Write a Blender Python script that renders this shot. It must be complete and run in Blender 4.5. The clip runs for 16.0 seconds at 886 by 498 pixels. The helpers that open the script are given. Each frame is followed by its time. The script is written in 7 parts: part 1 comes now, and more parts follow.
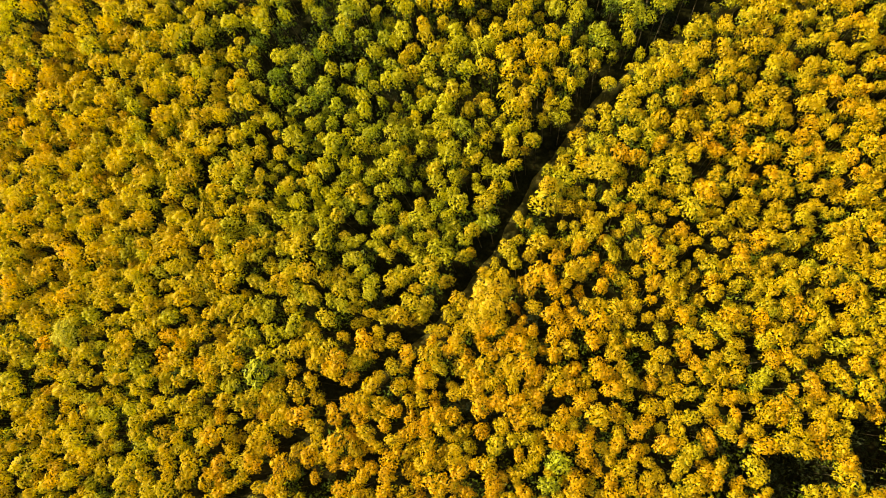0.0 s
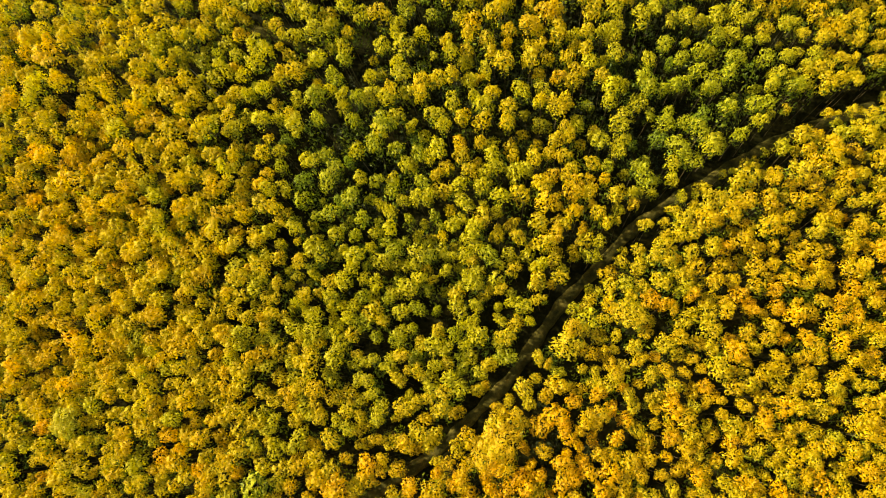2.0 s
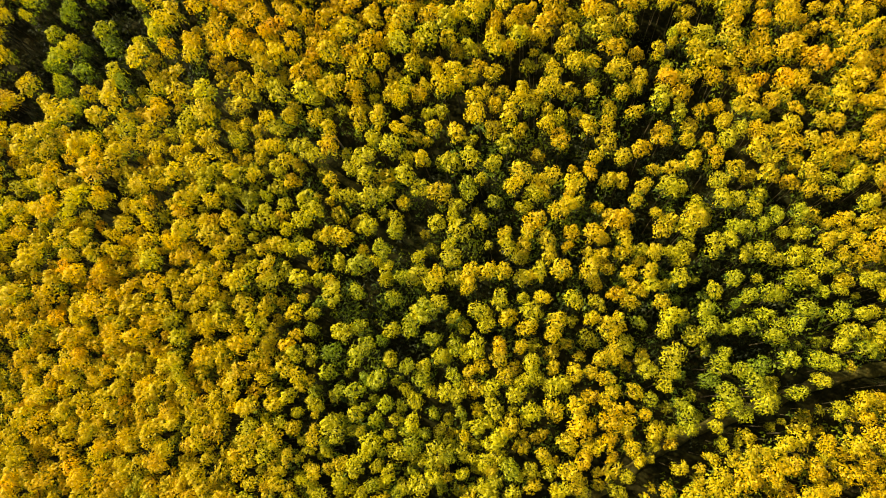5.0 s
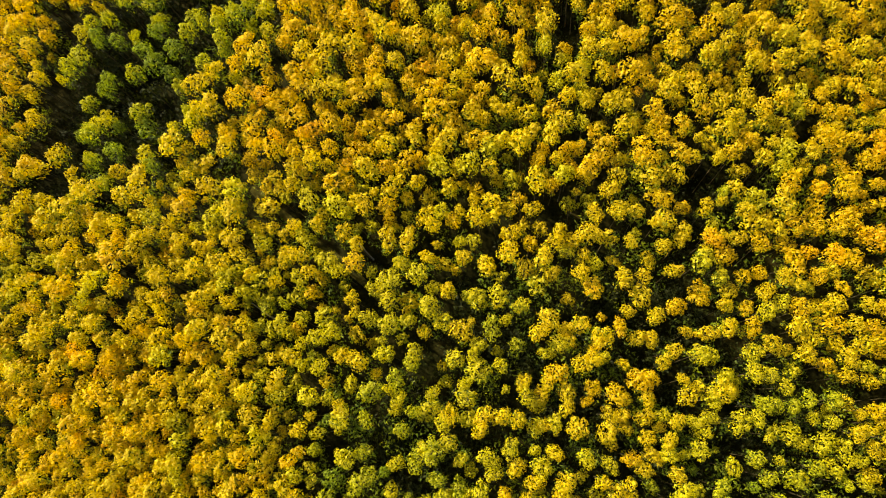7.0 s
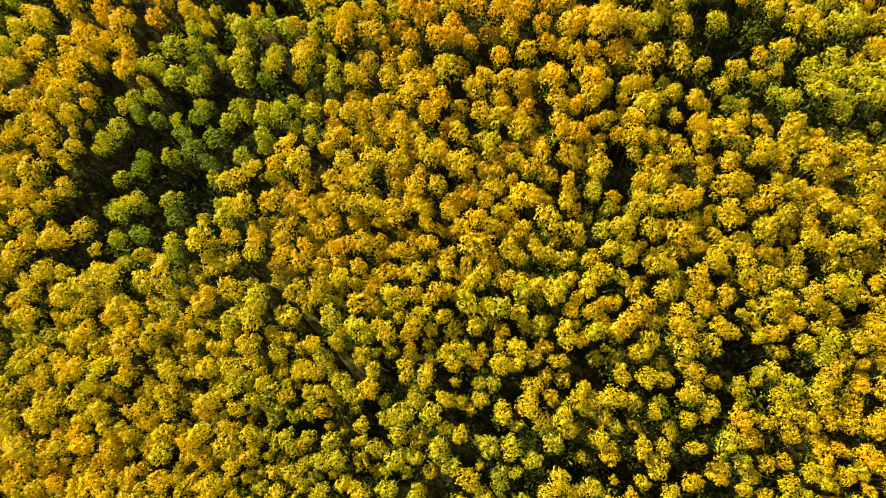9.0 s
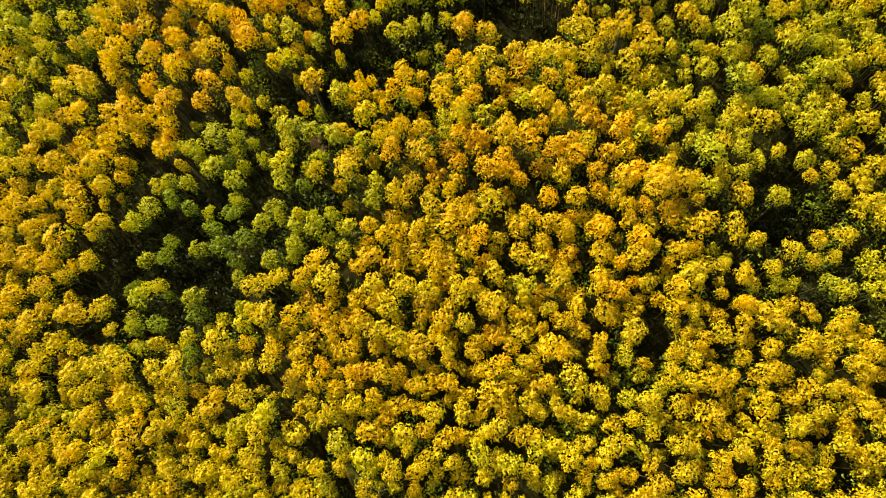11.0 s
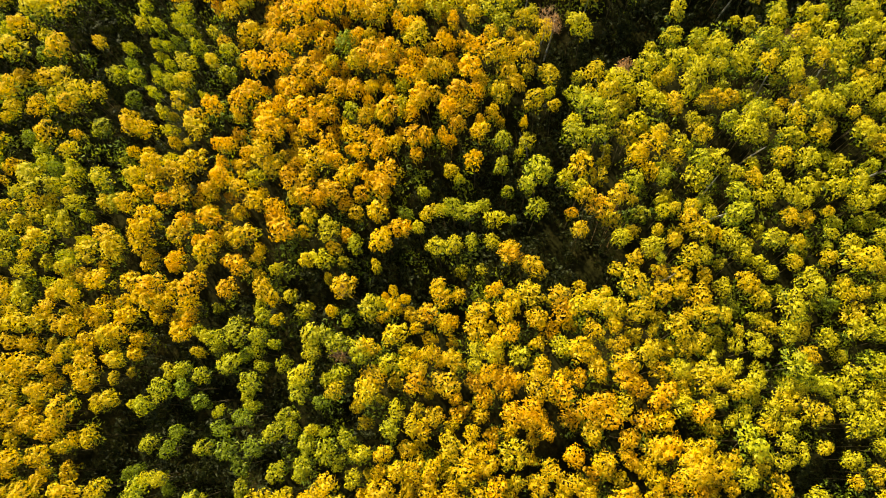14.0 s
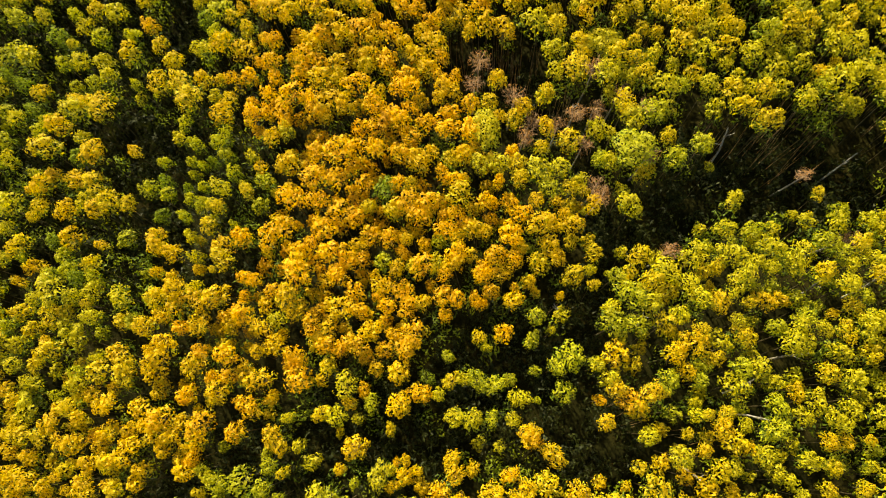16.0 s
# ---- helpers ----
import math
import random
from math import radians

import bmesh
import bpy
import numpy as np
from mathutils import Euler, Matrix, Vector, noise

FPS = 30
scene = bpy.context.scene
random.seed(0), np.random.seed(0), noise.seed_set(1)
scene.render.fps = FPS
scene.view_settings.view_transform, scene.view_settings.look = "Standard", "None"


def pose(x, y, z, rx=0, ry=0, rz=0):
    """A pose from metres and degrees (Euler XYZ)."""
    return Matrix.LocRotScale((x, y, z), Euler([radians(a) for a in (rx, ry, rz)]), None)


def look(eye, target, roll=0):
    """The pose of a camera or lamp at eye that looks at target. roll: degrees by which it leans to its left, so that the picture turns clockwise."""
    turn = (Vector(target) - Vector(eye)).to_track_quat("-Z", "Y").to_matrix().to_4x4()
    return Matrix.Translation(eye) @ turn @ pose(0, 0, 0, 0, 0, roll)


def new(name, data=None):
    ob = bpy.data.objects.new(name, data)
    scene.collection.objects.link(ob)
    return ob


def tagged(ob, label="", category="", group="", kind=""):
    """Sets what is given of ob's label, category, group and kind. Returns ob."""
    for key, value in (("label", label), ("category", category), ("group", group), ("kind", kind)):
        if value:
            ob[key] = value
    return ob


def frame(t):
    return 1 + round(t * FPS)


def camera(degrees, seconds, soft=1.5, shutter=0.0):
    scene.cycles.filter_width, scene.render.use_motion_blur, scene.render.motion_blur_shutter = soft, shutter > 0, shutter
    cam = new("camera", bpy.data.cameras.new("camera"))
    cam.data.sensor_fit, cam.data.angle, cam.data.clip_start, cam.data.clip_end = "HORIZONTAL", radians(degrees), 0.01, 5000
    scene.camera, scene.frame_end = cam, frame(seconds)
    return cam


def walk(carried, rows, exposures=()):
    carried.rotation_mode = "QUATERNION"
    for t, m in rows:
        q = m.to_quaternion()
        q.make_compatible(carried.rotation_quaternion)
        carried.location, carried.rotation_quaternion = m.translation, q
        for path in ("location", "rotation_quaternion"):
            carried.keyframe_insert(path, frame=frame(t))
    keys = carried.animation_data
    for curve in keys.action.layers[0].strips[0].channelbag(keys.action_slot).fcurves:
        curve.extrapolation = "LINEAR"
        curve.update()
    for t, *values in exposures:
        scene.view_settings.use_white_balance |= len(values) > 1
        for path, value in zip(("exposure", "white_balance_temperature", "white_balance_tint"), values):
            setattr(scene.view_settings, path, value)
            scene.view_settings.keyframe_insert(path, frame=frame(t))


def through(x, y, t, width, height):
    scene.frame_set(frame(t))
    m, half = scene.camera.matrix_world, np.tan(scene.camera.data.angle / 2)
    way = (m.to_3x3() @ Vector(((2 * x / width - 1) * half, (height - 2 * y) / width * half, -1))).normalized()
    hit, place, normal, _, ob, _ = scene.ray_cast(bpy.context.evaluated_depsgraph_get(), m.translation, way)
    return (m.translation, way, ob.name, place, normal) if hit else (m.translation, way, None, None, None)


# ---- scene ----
cam = camera(76.7, 16.0, soft=1.14)
METRES, EYE, TILT, LEAN, TURN = 146.0, 80.8, 10.2, 0.0, 0.0
ROWS = [
    (0.0, 0.0, 0.0, 0.0, -24.73, -83.74, 2.9),
    (0.5, 0.01, 0.0293, -0.0007, -23.24, -83.95, 2.94),
    (1.0, 0.0185, 0.0574, -0.0016, -21.76, -84.03, 2.98),
    (1.5, 0.027, 0.0863, -0.0026, -20.4, -84.21, 3.04),
    (2.0, 0.0344, 0.1152, -0.0035, -18.99, -84.34, 3.09),
    (2.5, 0.0411, 0.1448, -0.0046, -17.44, -84.53, 3.18),
    (3.0, 0.0469, 0.1742, -0.0057, -15.84, -84.68, 3.28),
    (3.5, 0.0511, 0.203, -0.0068, -14.18, -84.7, 3.34),
    (4.0, 0.0546, 0.2326, -0.0079, -12.49, -84.8, 3.42),
    (6.5, 0.0593, 0.3817, -0.0137, -3.79, -85.14, 3.86),
    (7.0, 0.0576, 0.4118, -0.0147, -2.07, -85.24, 3.94),
    (7.5, 0.0549, 0.4414, -0.0158, -0.3, -85.29, 4.03),
    (8.0, 0.0515, 0.4714, -0.0169, 1.5, -85.37, 4.15),
    (8.5, 0.0464, 0.5012, -0.0179, 3.44, -85.43, 4.25),
    (9.0, 0.0403, 0.5311, -0.0189, 5.58, -85.51, 4.39),
    (11.5, -0.0057, 0.6785, -0.0246, 15.15, -85.95, 4.89),
    (12.0, -0.0168, 0.7084, -0.026, 16.44, -86.03, 4.95),
    (12.5, -0.0289, 0.7389, -0.0273, 17.76, -86.06, 5.01),
    (13.0, -0.042, 0.7704, -0.0287, 18.93, -86.0, 5.06),
    (13.5, -0.0559, 0.8016, -0.0301, 20.08, -85.9, 5.11),
    (14.0, -0.0705, 0.8322, -0.0316, 21.36, -85.7, 5.19),
    (14.5, -0.0867, 0.8628, -0.0329, 22.81, -85.55, 5.28),
    (15.0, -0.1035, 0.8928, -0.0342, 24.27, -85.37, 5.38),
    (15.5, -0.1223, 0.922, -0.0353, 26.04, -85.18, 5.48),
    (16.0, -0.1421, 0.9505, -0.0364, 27.86, -84.96, 5.6),
]
walk(cam, [(t, pose(0, 0, EYE, TILT, LEAN, TURN) @ pose(METRES * x, METRES * y, METRES * z, 90 + pitch, roll, yaw)) for t, x, y, z, yaw, pitch, roll in ROWS])

# ---- sun and sky ----
SUN_AZIMUTH, SUN_HEIGHT = 147.0, 35.0     # degrees: from +x towards +y, and above the horizon
scene.view_settings.exposure = 1.96
scene.view_settings.use_white_balance = True
scene.view_settings.white_balance_temperature, scene.view_settings.white_balance_tint = 7900, 5
sun_way = Vector((math.cos(radians(SUN_AZIMUTH)) * math.cos(radians(SUN_HEIGHT)),
                  math.sin(radians(SUN_AZIMUTH)) * math.cos(radians(SUN_HEIGHT)), math.sin(radians(SUN_HEIGHT))))
world = bpy.data.worlds.new("autumn_sky")
scene.world = world
world.use_nodes = True
sky = world.node_tree.nodes.new("ShaderNodeTexSky")
sky.sky_type, sky.sun_disc = "NISHITA", False
sky.sun_elevation, sky.sun_rotation = radians(SUN_HEIGHT), radians(90 - SUN_AZIMUTH)
back = world.node_tree.nodes["Background"]
back.inputs["Strength"].default_value = 0.072
world.node_tree.links.new(sky.outputs["Color"], back.inputs["Color"])
lamp = bpy.data.lights.new("sun", "SUN")
lamp.energy, lamp.angle, lamp.color = 5.0, radians(0.53), (1.0, 0.93, 0.80)
sun = new("sun", lamp)
sun.matrix_world = look(sun_way * 300, (0, 0, 0))

# ---- materials ----


def shader(name):
    mat = bpy.data.materials.new(name)
    mat.use_nodes = True
    mat.node_tree.nodes.clear()
    return mat, mat.node_tree.nodes, mat.node_tree.links


def node(nodes, kind, **values):
    n = nodes.new(kind)
    for key, value in values.items():
        n.inputs[key.replace("_", " ")].default_value = value
    return n


def mixed(nodes, links, factor, a, b, blend="MIX"):
    m = nodes.new("ShaderNodeMix")
    m.data_type, m.blend_type = "RGBA", blend
    for socket, value in ((m.inputs[0], factor), (m.inputs[6], a), (m.inputs[7], b)):
        if isinstance(value, bpy.types.NodeSocket):
            links.new(value, socket)
        else:
            socket.default_value = value
    return m.outputs[2]


def ramp(nodes, links, factor, *stops):
    r = nodes.new("ShaderNodeValToRGB")
    while len(r.color_ramp.elements) < len(stops):
        r.color_ramp.elements.new(0.5)
    for e, (at, colour) in zip(r.color_ramp.elements, stops):
        e.position, e.color = at, (*colour, 1)
    links.new(factor, r.inputs[0])
    return r.outputs[0]


def leaf_material(name, dark, mid, light, through=0.42):
    """Thin leaves: each spray has a shade of its own, each tree too; light comes through them."""
    mat, nodes, links = shader(name)
    geo, info = nodes.new("ShaderNodeNewGeometry"), nodes.new("ShaderNodeObjectInfo")
    dark, light = [0.35 * a + 0.65 * b for a, b in zip(dark, mid)], [0.7 * a + 0.3 * b for a, b in zip(light, mid)]
    tone = ramp(nodes, links, geo.outputs["Random Per Island"], (0.0, dark), (0.45, mid), (1.0, light))
    leaflets = node(nodes, "ShaderNodeTexNoise", Scale=9.0, Detail=1.5)
    links.new(geo.outputs["Position"], leaflets.inputs["Vector"])
    tone = mixed(nodes, links, 1.0, tone, ramp(nodes, links, leaflets.outputs["Fac"], (0.36, (0.78, 0.8, 0.78)), (0.64, (1.18, 1.16, 1.15))), "MULTIPLY")
    patch = node(nodes, "ShaderNodeTexNoise", Scale=0.55, Detail=2.0)
    links.new(geo.outputs["Position"], patch.inputs["Vector"])
    hue = nodes.new("ShaderNodeHueSaturation")
    for factor, socket, low, high in ((patch.outputs["Fac"], "Hue", 0.487, 0.513), (info.outputs["Random"], "Value", 0.88, 1.12)):
        span = node(nodes, "ShaderNodeMapRange", To_Min=low, To_Max=high)
        links.new(factor, span.inputs["Value"])
        links.new(span.outputs[0], hue.inputs[socket])
    links.new(tone, hue.inputs["Color"])
    face, shine = nodes.new("ShaderNodeBsdfDiffuse"), node(nodes, "ShaderNodeBsdfTranslucent")
    gloss = node(nodes, "ShaderNodeBsdfGlossy", Roughness=0.6, Color=(0.9, 0.9, 0.9, 1))
    links.new(mixed(nodes, links, 1.0, hue.outputs[0], (0.86, 0.86, 0.86, 1), "MULTIPLY"), face.inputs["Color"])
    links.new(mixed(nodes, links, 1.0, hue.outputs[0], (1.35, 1.28, 1.0, 1), "MULTIPLY"), shine.inputs["Color"])
    a, b, out = node(nodes, "ShaderNodeMixShader", Fac=through), node(nodes, "ShaderNodeMixShader", Fac=0.009), nodes.new("ShaderNodeOutputMaterial")
    links.new(face.outputs[0], a.inputs[1])
    links.new(shine.outputs[0], a.inputs[2])
    links.new(a.outputs[0], b.inputs[1])
    links.new(gloss.outputs[0], b.inputs[2])
    links.new(b.outputs[0], out.inputs[0])
    return mat


def rough_material(name, stops, scale, detail=8.0, roughness=0.9, bump=0.4, stretch=(1, 1, 1), second=None):
    """A matt surface whose colour follows noise at a coarse and a fine scale, with relief."""
    mat, nodes, links = shader(name)
    geo = nodes.new("ShaderNodeNewGeometry")
    place = node(nodes, "ShaderNodeMapping", Scale=stretch)
    links.new(geo.outputs["Position"], place.inputs["Vector"])
    coarse, fine = node(nodes, "ShaderNodeTexNoise", Scale=scale, Detail=detail), node(nodes, "ShaderNodeTexNoise", Scale=scale * 14, Detail=4.0)
    for n in (coarse, fine):
        links.new(place.outputs[0], n.inputs["Vector"])
    colour = ramp(nodes, links, coarse.outputs["Fac"], *stops)
    grain = ramp(nodes, links, fine.outputs["Fac"], (0.3, (0.45, 0.45, 0.45)), (0.7, (1.3, 1.3, 1.3)))
    colour = mixed(nodes, links, 1.0, colour, grain, "MULTIPLY")
    lift = node(nodes, "ShaderNodeBump", Strength=bump, Distance=0.08)
    links.new(fine.outputs["Fac"], lift.inputs["Height"])
    skin, out = node(nodes, "ShaderNodeBsdfPrincipled", Roughness=roughness, Specular_IOR_Level=0.02), nodes.new("ShaderNodeOutputMaterial")
    links.new(colour, skin.inputs["Base Color"])
    links.new(lift.outputs[0], skin.inputs["Normal"])
    links.new(skin.outputs[0], out.inputs[0])
    return mat


# from summer green to deep orange: dark, middle and light leaves of each stage
STAGES = [
    ("deep green", (0.030, 0.048, 0.003), (0.076, 0.114, 0.006), (0.135, 0.190, 0.009)),
    ("green", (0.058, 0.086, 0.005), (0.150, 0.188, 0.007), (0.245, 0.290, 0.010)),
    ("lime green", (0.135, 0.133, 0.004), (0.298, 0.290, 0.008), (0.410, 0.398, 0.011)),
    ("yellow-green", (0.195, 0.165, 0.005), (0.390, 0.338, 0.009), (0.515, 0.452, 0.013)),
    ("lemon yellow", (0.250, 0.180, 0.005), (0.465, 0.342, 0.008), (0.595, 0.462, 0.012)),
    ("golden yellow", (0.280, 0.180, 0.005), (0.490, 0.323, 0.006), (0.610, 0.421, 0.009)),
    ("orange-gold", (0.315, 0.182, 0.005), (0.555, 0.316, 0.006), (0.665, 0.400, 0.008)),
]
LEAVES = [leaf_material("leaves_" + n.replace(" ", "_").replace("-", "_"), d, m, l) for n, d, m, l in STAGES]
BARK = rough_material("aspen_bark", [(0.3, (0.025, 0.020, 0.009)), (0.5, (0.060, 0.048, 0.022)), (0.7, (0.12, 0.098, 0.055))], 1.6, stretch=(1, 1, 0.35))
DEAD = rough_material("dead_wood", [(0.3, (0.14, 0.078, 0.036)), (0.55, (0.27, 0.165, 0.085)), (0.75, (0.40, 0.27, 0.155))], 2.2)
# litter toned near black: the shade under the crowns is in the colour
SHADED_SOIL = rough_material("shaded_forest_floor", [(0.25, (0.004, 0.004, 0.001)), (0.5, (0.009, 0.009, 0.002)), (0.75, (0.021, 0.017, 0.004))], 0.22, bump=0.8)
TRAIL_SOIL = rough_material("trodden_grass", [(0.3, (0.022, 0.021, 0.005)), (0.5, (0.048, 0.042, 0.009)), (0.7, (0.10, 0.078, 0.017))], 0.8, bump=0.6)
PALE = rough_material("pale_bark", [(0.3, (0.16, 0.14, 0.10)), (0.5, (0.32, 0.29, 0.23)), (0.7, (0.48, 0.45, 0.38))], 2.0)
WITHERED = leaf_material("withered_leaves", (0.10, 0.05, 0.015), (0.24, 0.12, 0.03), (0.36, 0.20, 0.06), 0.3)
STEM = rough_material("sapling_bark", [(0.3, (0.09, 0.055, 0.02)), (0.5, (0.19, 0.12, 0.05)), (0.7, (0.29, 0.20, 0.09))], 2.0)
# leaf greens near black, with the shade of the canopy gaps painted in
SHADED_SHRUB = leaf_material("shaded_shrub_leaves", (0.008, 0.011, 0.002), (0.018, 0.024, 0.003), (0.036, 0.042, 0.005), 0.3)

# ---- ground ----


def height(x, y):
    """The hillside: it rises gently ahead, with a broad swell under the stand."""
    swell = 1 - np.exp(-((x - 10) ** 2 / 10700 + (y - 75) ** 2 / 13300))
    far = np.clip(np.hypot(x, y - 70) - 160, 0, None)
    return (0.18 * y) * np.exp(-far / 500) - 6 * swell + 0.5 * np.sin(x * 0.11 + 1) * np.cos(y * 0.09)


PICKED, CLOSE = 290, 0.70
# stands that are still greener, and those that are more golden: x, y, reach and by how many stages
GREENER_A = [
    (-48, 20, 7, -0.7), (8, 24, 7, -0.9), (-12, 24, 10, -0.6), (-24, 24, 5, -0.7), (20, 24, 7, -0.3), (0, 24, 7, -0.5),
    (32, 40, 5, -0.5), (-4, 44, 14, -1.2), (40, 44, 10, -1.0), (48, 44, 5, -0.7), (-8, 48, 5, -0.5), (16, 48, 5, -0.4),
    (-4, 56, 7, -0.9), (8, 72, 20, -0.2), (-56, 76, 5, -0.7), (28, 76, 7, -0.3), (44, 88, 5, -0.6), (-36, 92, 5, -0.5),
    (-40, 96, 7, -1.4), (20, 100, 5, -0.6), (-48, 100, 5, -0.7), (-28, 100, 5, -0.5), (-36, 104, 10, -2.3), (-24, 108, 5, -1.2),
]
GREENER_B = [
    (4, 108, 5, -0.6), (-36, 116, 7, -0.9), (-28, 120, 10, -1.4), (44, 120, 5, -1.0), (32, 120, 5, -0.6),
    (-68, 124, 10, -0.5), (-80, 124, 7, -0.4), (24, 128, 7, -0.9), (-60, 128, 7, -0.5), (-16, 136, 5, -0.6),
    (-104, 140, 20, -1.4), (-12, 140, 5, -0.9), (-68, 144, 10, -1.8), (-12, 144, 7, -1.6), (-60, 144, 7, -1.1), (-64, 148, 5, -0.9),
    (8, 152, 5, -0.6), (-40, 152, 7, -0.5), (24, 156, 14, -0.5), (-12, 156, 5, -0.6), (-72, 164, 5, -1.6), (-48, 164, 5, -0.7),
]
GREENER_C = [
    (-76, 164, 5, -1.3), (-16, 172, 5, -0.7), (-24, 176, 7, -0.9), (24, 176, 7, -0.5), (0, 180, 20, -1.2), (-4, 200, 10, -0.6),
    (36, 48, 12, -0.9), (-16, 72, 14, -0.4), (51, 53, 12, -0.5), (42, 57, 11, -0.4), (4, 62, 20, -0.15), (32, 48, 11, -0.6),
    (22, -8, 16, -0.35), (-28, 128, 7, -0.9), (-34, 105, 8, -0.5),
    (20, 141, 11, -0.5), (29, 145, 14, -0.6), (12, 162, 13, -0.4), (-78, 128, 12, -0.5), (-84, 152, 16, -1.5), 
]
GOLDEN_A = [
    (36, -24, 14, 1.0), (12, -8, 20, 1.1), (-20, 0, 14, 1.0), (-36, 4, 7, 0.4), (8, 8, 7, 1.0), (-12, 12, 7, 0.4),
    (68, 12, 14, 0.4), (0, 12, 5, 0.4), (44, 20, 14, 1.1), (-36, 24, 7, 0.3), (20, 36, 5, 0.9), (-72, 36, 20, 0.3),
    (-20, 48, 5, 0.6), (24, 52, 10, 0.5), (-44, 56, 20, 0.4), (60, 56, 7, 0.9), (24, 64, 7, 0.5), (40, 72, 5, 0.6),
    (60, 80, 20, 0.8), (-36, 80, 7, 0.4), (-24, 88, 5, 0.4), (56, 88, 7, 0.4), (-56, 92, 10, 0.7), (-16, 96, 7, 0.7),
]
GOLDEN_B = [
    (36, 104, 10, 0.6), (4, 108, 20, 0.9), (-56, 112, 7, 0.3), (44, 112, 5, 0.5), (20, 116, 7, 0.3), (-48, 124, 10, 0.9),
    (-12, 124, 10, 0.6), (8, 124, 10, 0.4), (-8, 132, 5, 0.5), (-76, 136, 7, 0.5), (0, 144, 7, 0.5), (-40, 152, 20, 1.3),
    (-80, 152, 7, 0.5), (-76, 156, 5, 0.5), (-64, 160, 7, 0.5), (-20, 160, 5, 0.4), (-84, 164, 5, 0.6), (-48, 180, 7, 0.8),
    (-43, 153, 17, 1.0), (-2, 127, 12, 0.4), (-61, 162, 11, 0.5), (-29, 152, 33, 0.36), (-9, 117, 29, 0.12), (-38, 63, 12, 0.4),
]
GOLDEN_C = [
    (-54, 117, 19, 0.3), (-26, 134, 14, 0.3), (-44, 40, 24, 0.2),
]
# breaks in the canopy: x, y, two half widths and the turn in degrees
GAPS_A = [
    (37.6, -22.8, 2.4, 4.1, -24), (27.7, -21.0, 4.8, 2.1, -24), (-6.0, 2.5, 0.5, 1.1, -24), (5.3, 2.8, 0.6, 1.7, -24), (8.2, 9.9, 0.4, 1.5, -24),
    (-11.6, 21.7, 0.5, 0.5, -24), (-13.7, 25.9, 0.7, 0.9, -24), (-10.6, 38.8, 1.7, 1.4, -24), (32.4, 44.4, 1.2, 1.5, -12), (-15.7, 44.5, 1.1, 1.4, -25),
    (37.7, 45.1, 2.8, 1.0, -12), (-3.5, 51.3, 2.5, 1.6, -12), (0.8, 64.5, 1.8, 2.2, -14), (10.4, 67.5, 1.6, 1.8, 0), (5.6, 72.8, 0.8, 1.0, 0),
    (-4.1, 76.3, 1.3, 1.1, -1), (35.3, 84.3, 3.7, 1.7, 0), (42.0, 85.3, 2.7, 1.3, 0), (-49.5, 90.1, 2.7, 3.1, -16), (-48.2, 94.3, 2.6, 1.2, -3),
]
GAPS_B = [
    (-49.2, 94.6, 3.6, 1.7, 21), (-36.4, 96.0, 1.6, 1.6, 14), (-33.3, 97.0, 3.3, 1.8, -3), (-35.0, 97.4, 7.5, 4.1, -4), (19.3, 97.7, 1.0, 1.0, -3),
    (-41.0, 99.3, 7.9, 6.3, 21), (-35.9, 99.4, 5.9, 1.3, -4), (-38.8, 99.5, 2.8, 3.2, 13), (-38.2, 99.6, 3.5, 3.5, 21), (-47.6, 100.4, 3.2, 2.7, -17),
    (-45.5, 100.6, 3.7, 3.7, 13), (-49.6, 100.7, 2.4, 4.8, -3), (37.0, 103.0, 1.9, 1.0, 15), (20.3, 103.2, 0.8, 2.0, -3), (-42.2, 103.6, 5.7, 4.9, 13),
    (20.3, 104.4, 1.3, 2.6, 15), (-39.7, 107.1, 10.4, 8.7, -5), (-36.6, 108.4, 8.5, 8.5, 20), (-46.9, 110.7, 1.8, 3.2, 20), (18.3, 112.1, 1.3, 1.6, 14),
]
GAPS_C = [
    (-32.0, 113.0, 6.0, 4.5, 20), (38.7, 114.3, 1.7, 1.3, 15), (-39.2, 120.7, 2.0, 1.3, 12), (33.1, 121.7, 3.1, 1.7, 21), (-57.7, 124.1, 2.3, 1.6, 18),
    (-59.6, 124.5, 1.9, 1.5, 11), (-30.9, 125.4, 3.7, 1.8, 19), (30.4, 126.9, 2.5, 1.0, 21), (-21.6, 129.5, 3.6, 2.2, 19), (-62.0, 136.4, 3.7, 2.5, 26),
    (-22.8, 136.7, 4.4, 1.6, 19), (-4.6, 137.8, 4.1, 2.0, 18), (-9.7, 138.0, 1.4, 1.7, 18), (-67.0, 138.3, 1.4, 3.1, 15), (-2.5, 139.4, 3.5, 2.2, 29),
    (-2.4, 139.6, 3.7, 2.4, 19), (-1.0, 139.7, 2.0, 2.0, 19), (-9.7, 139.7, 3.6, 2.1, 29), (-65.3, 139.9, 2.3, 3.7, 25), (-9.4, 141.0, 2.4, 1.9, 18),
]
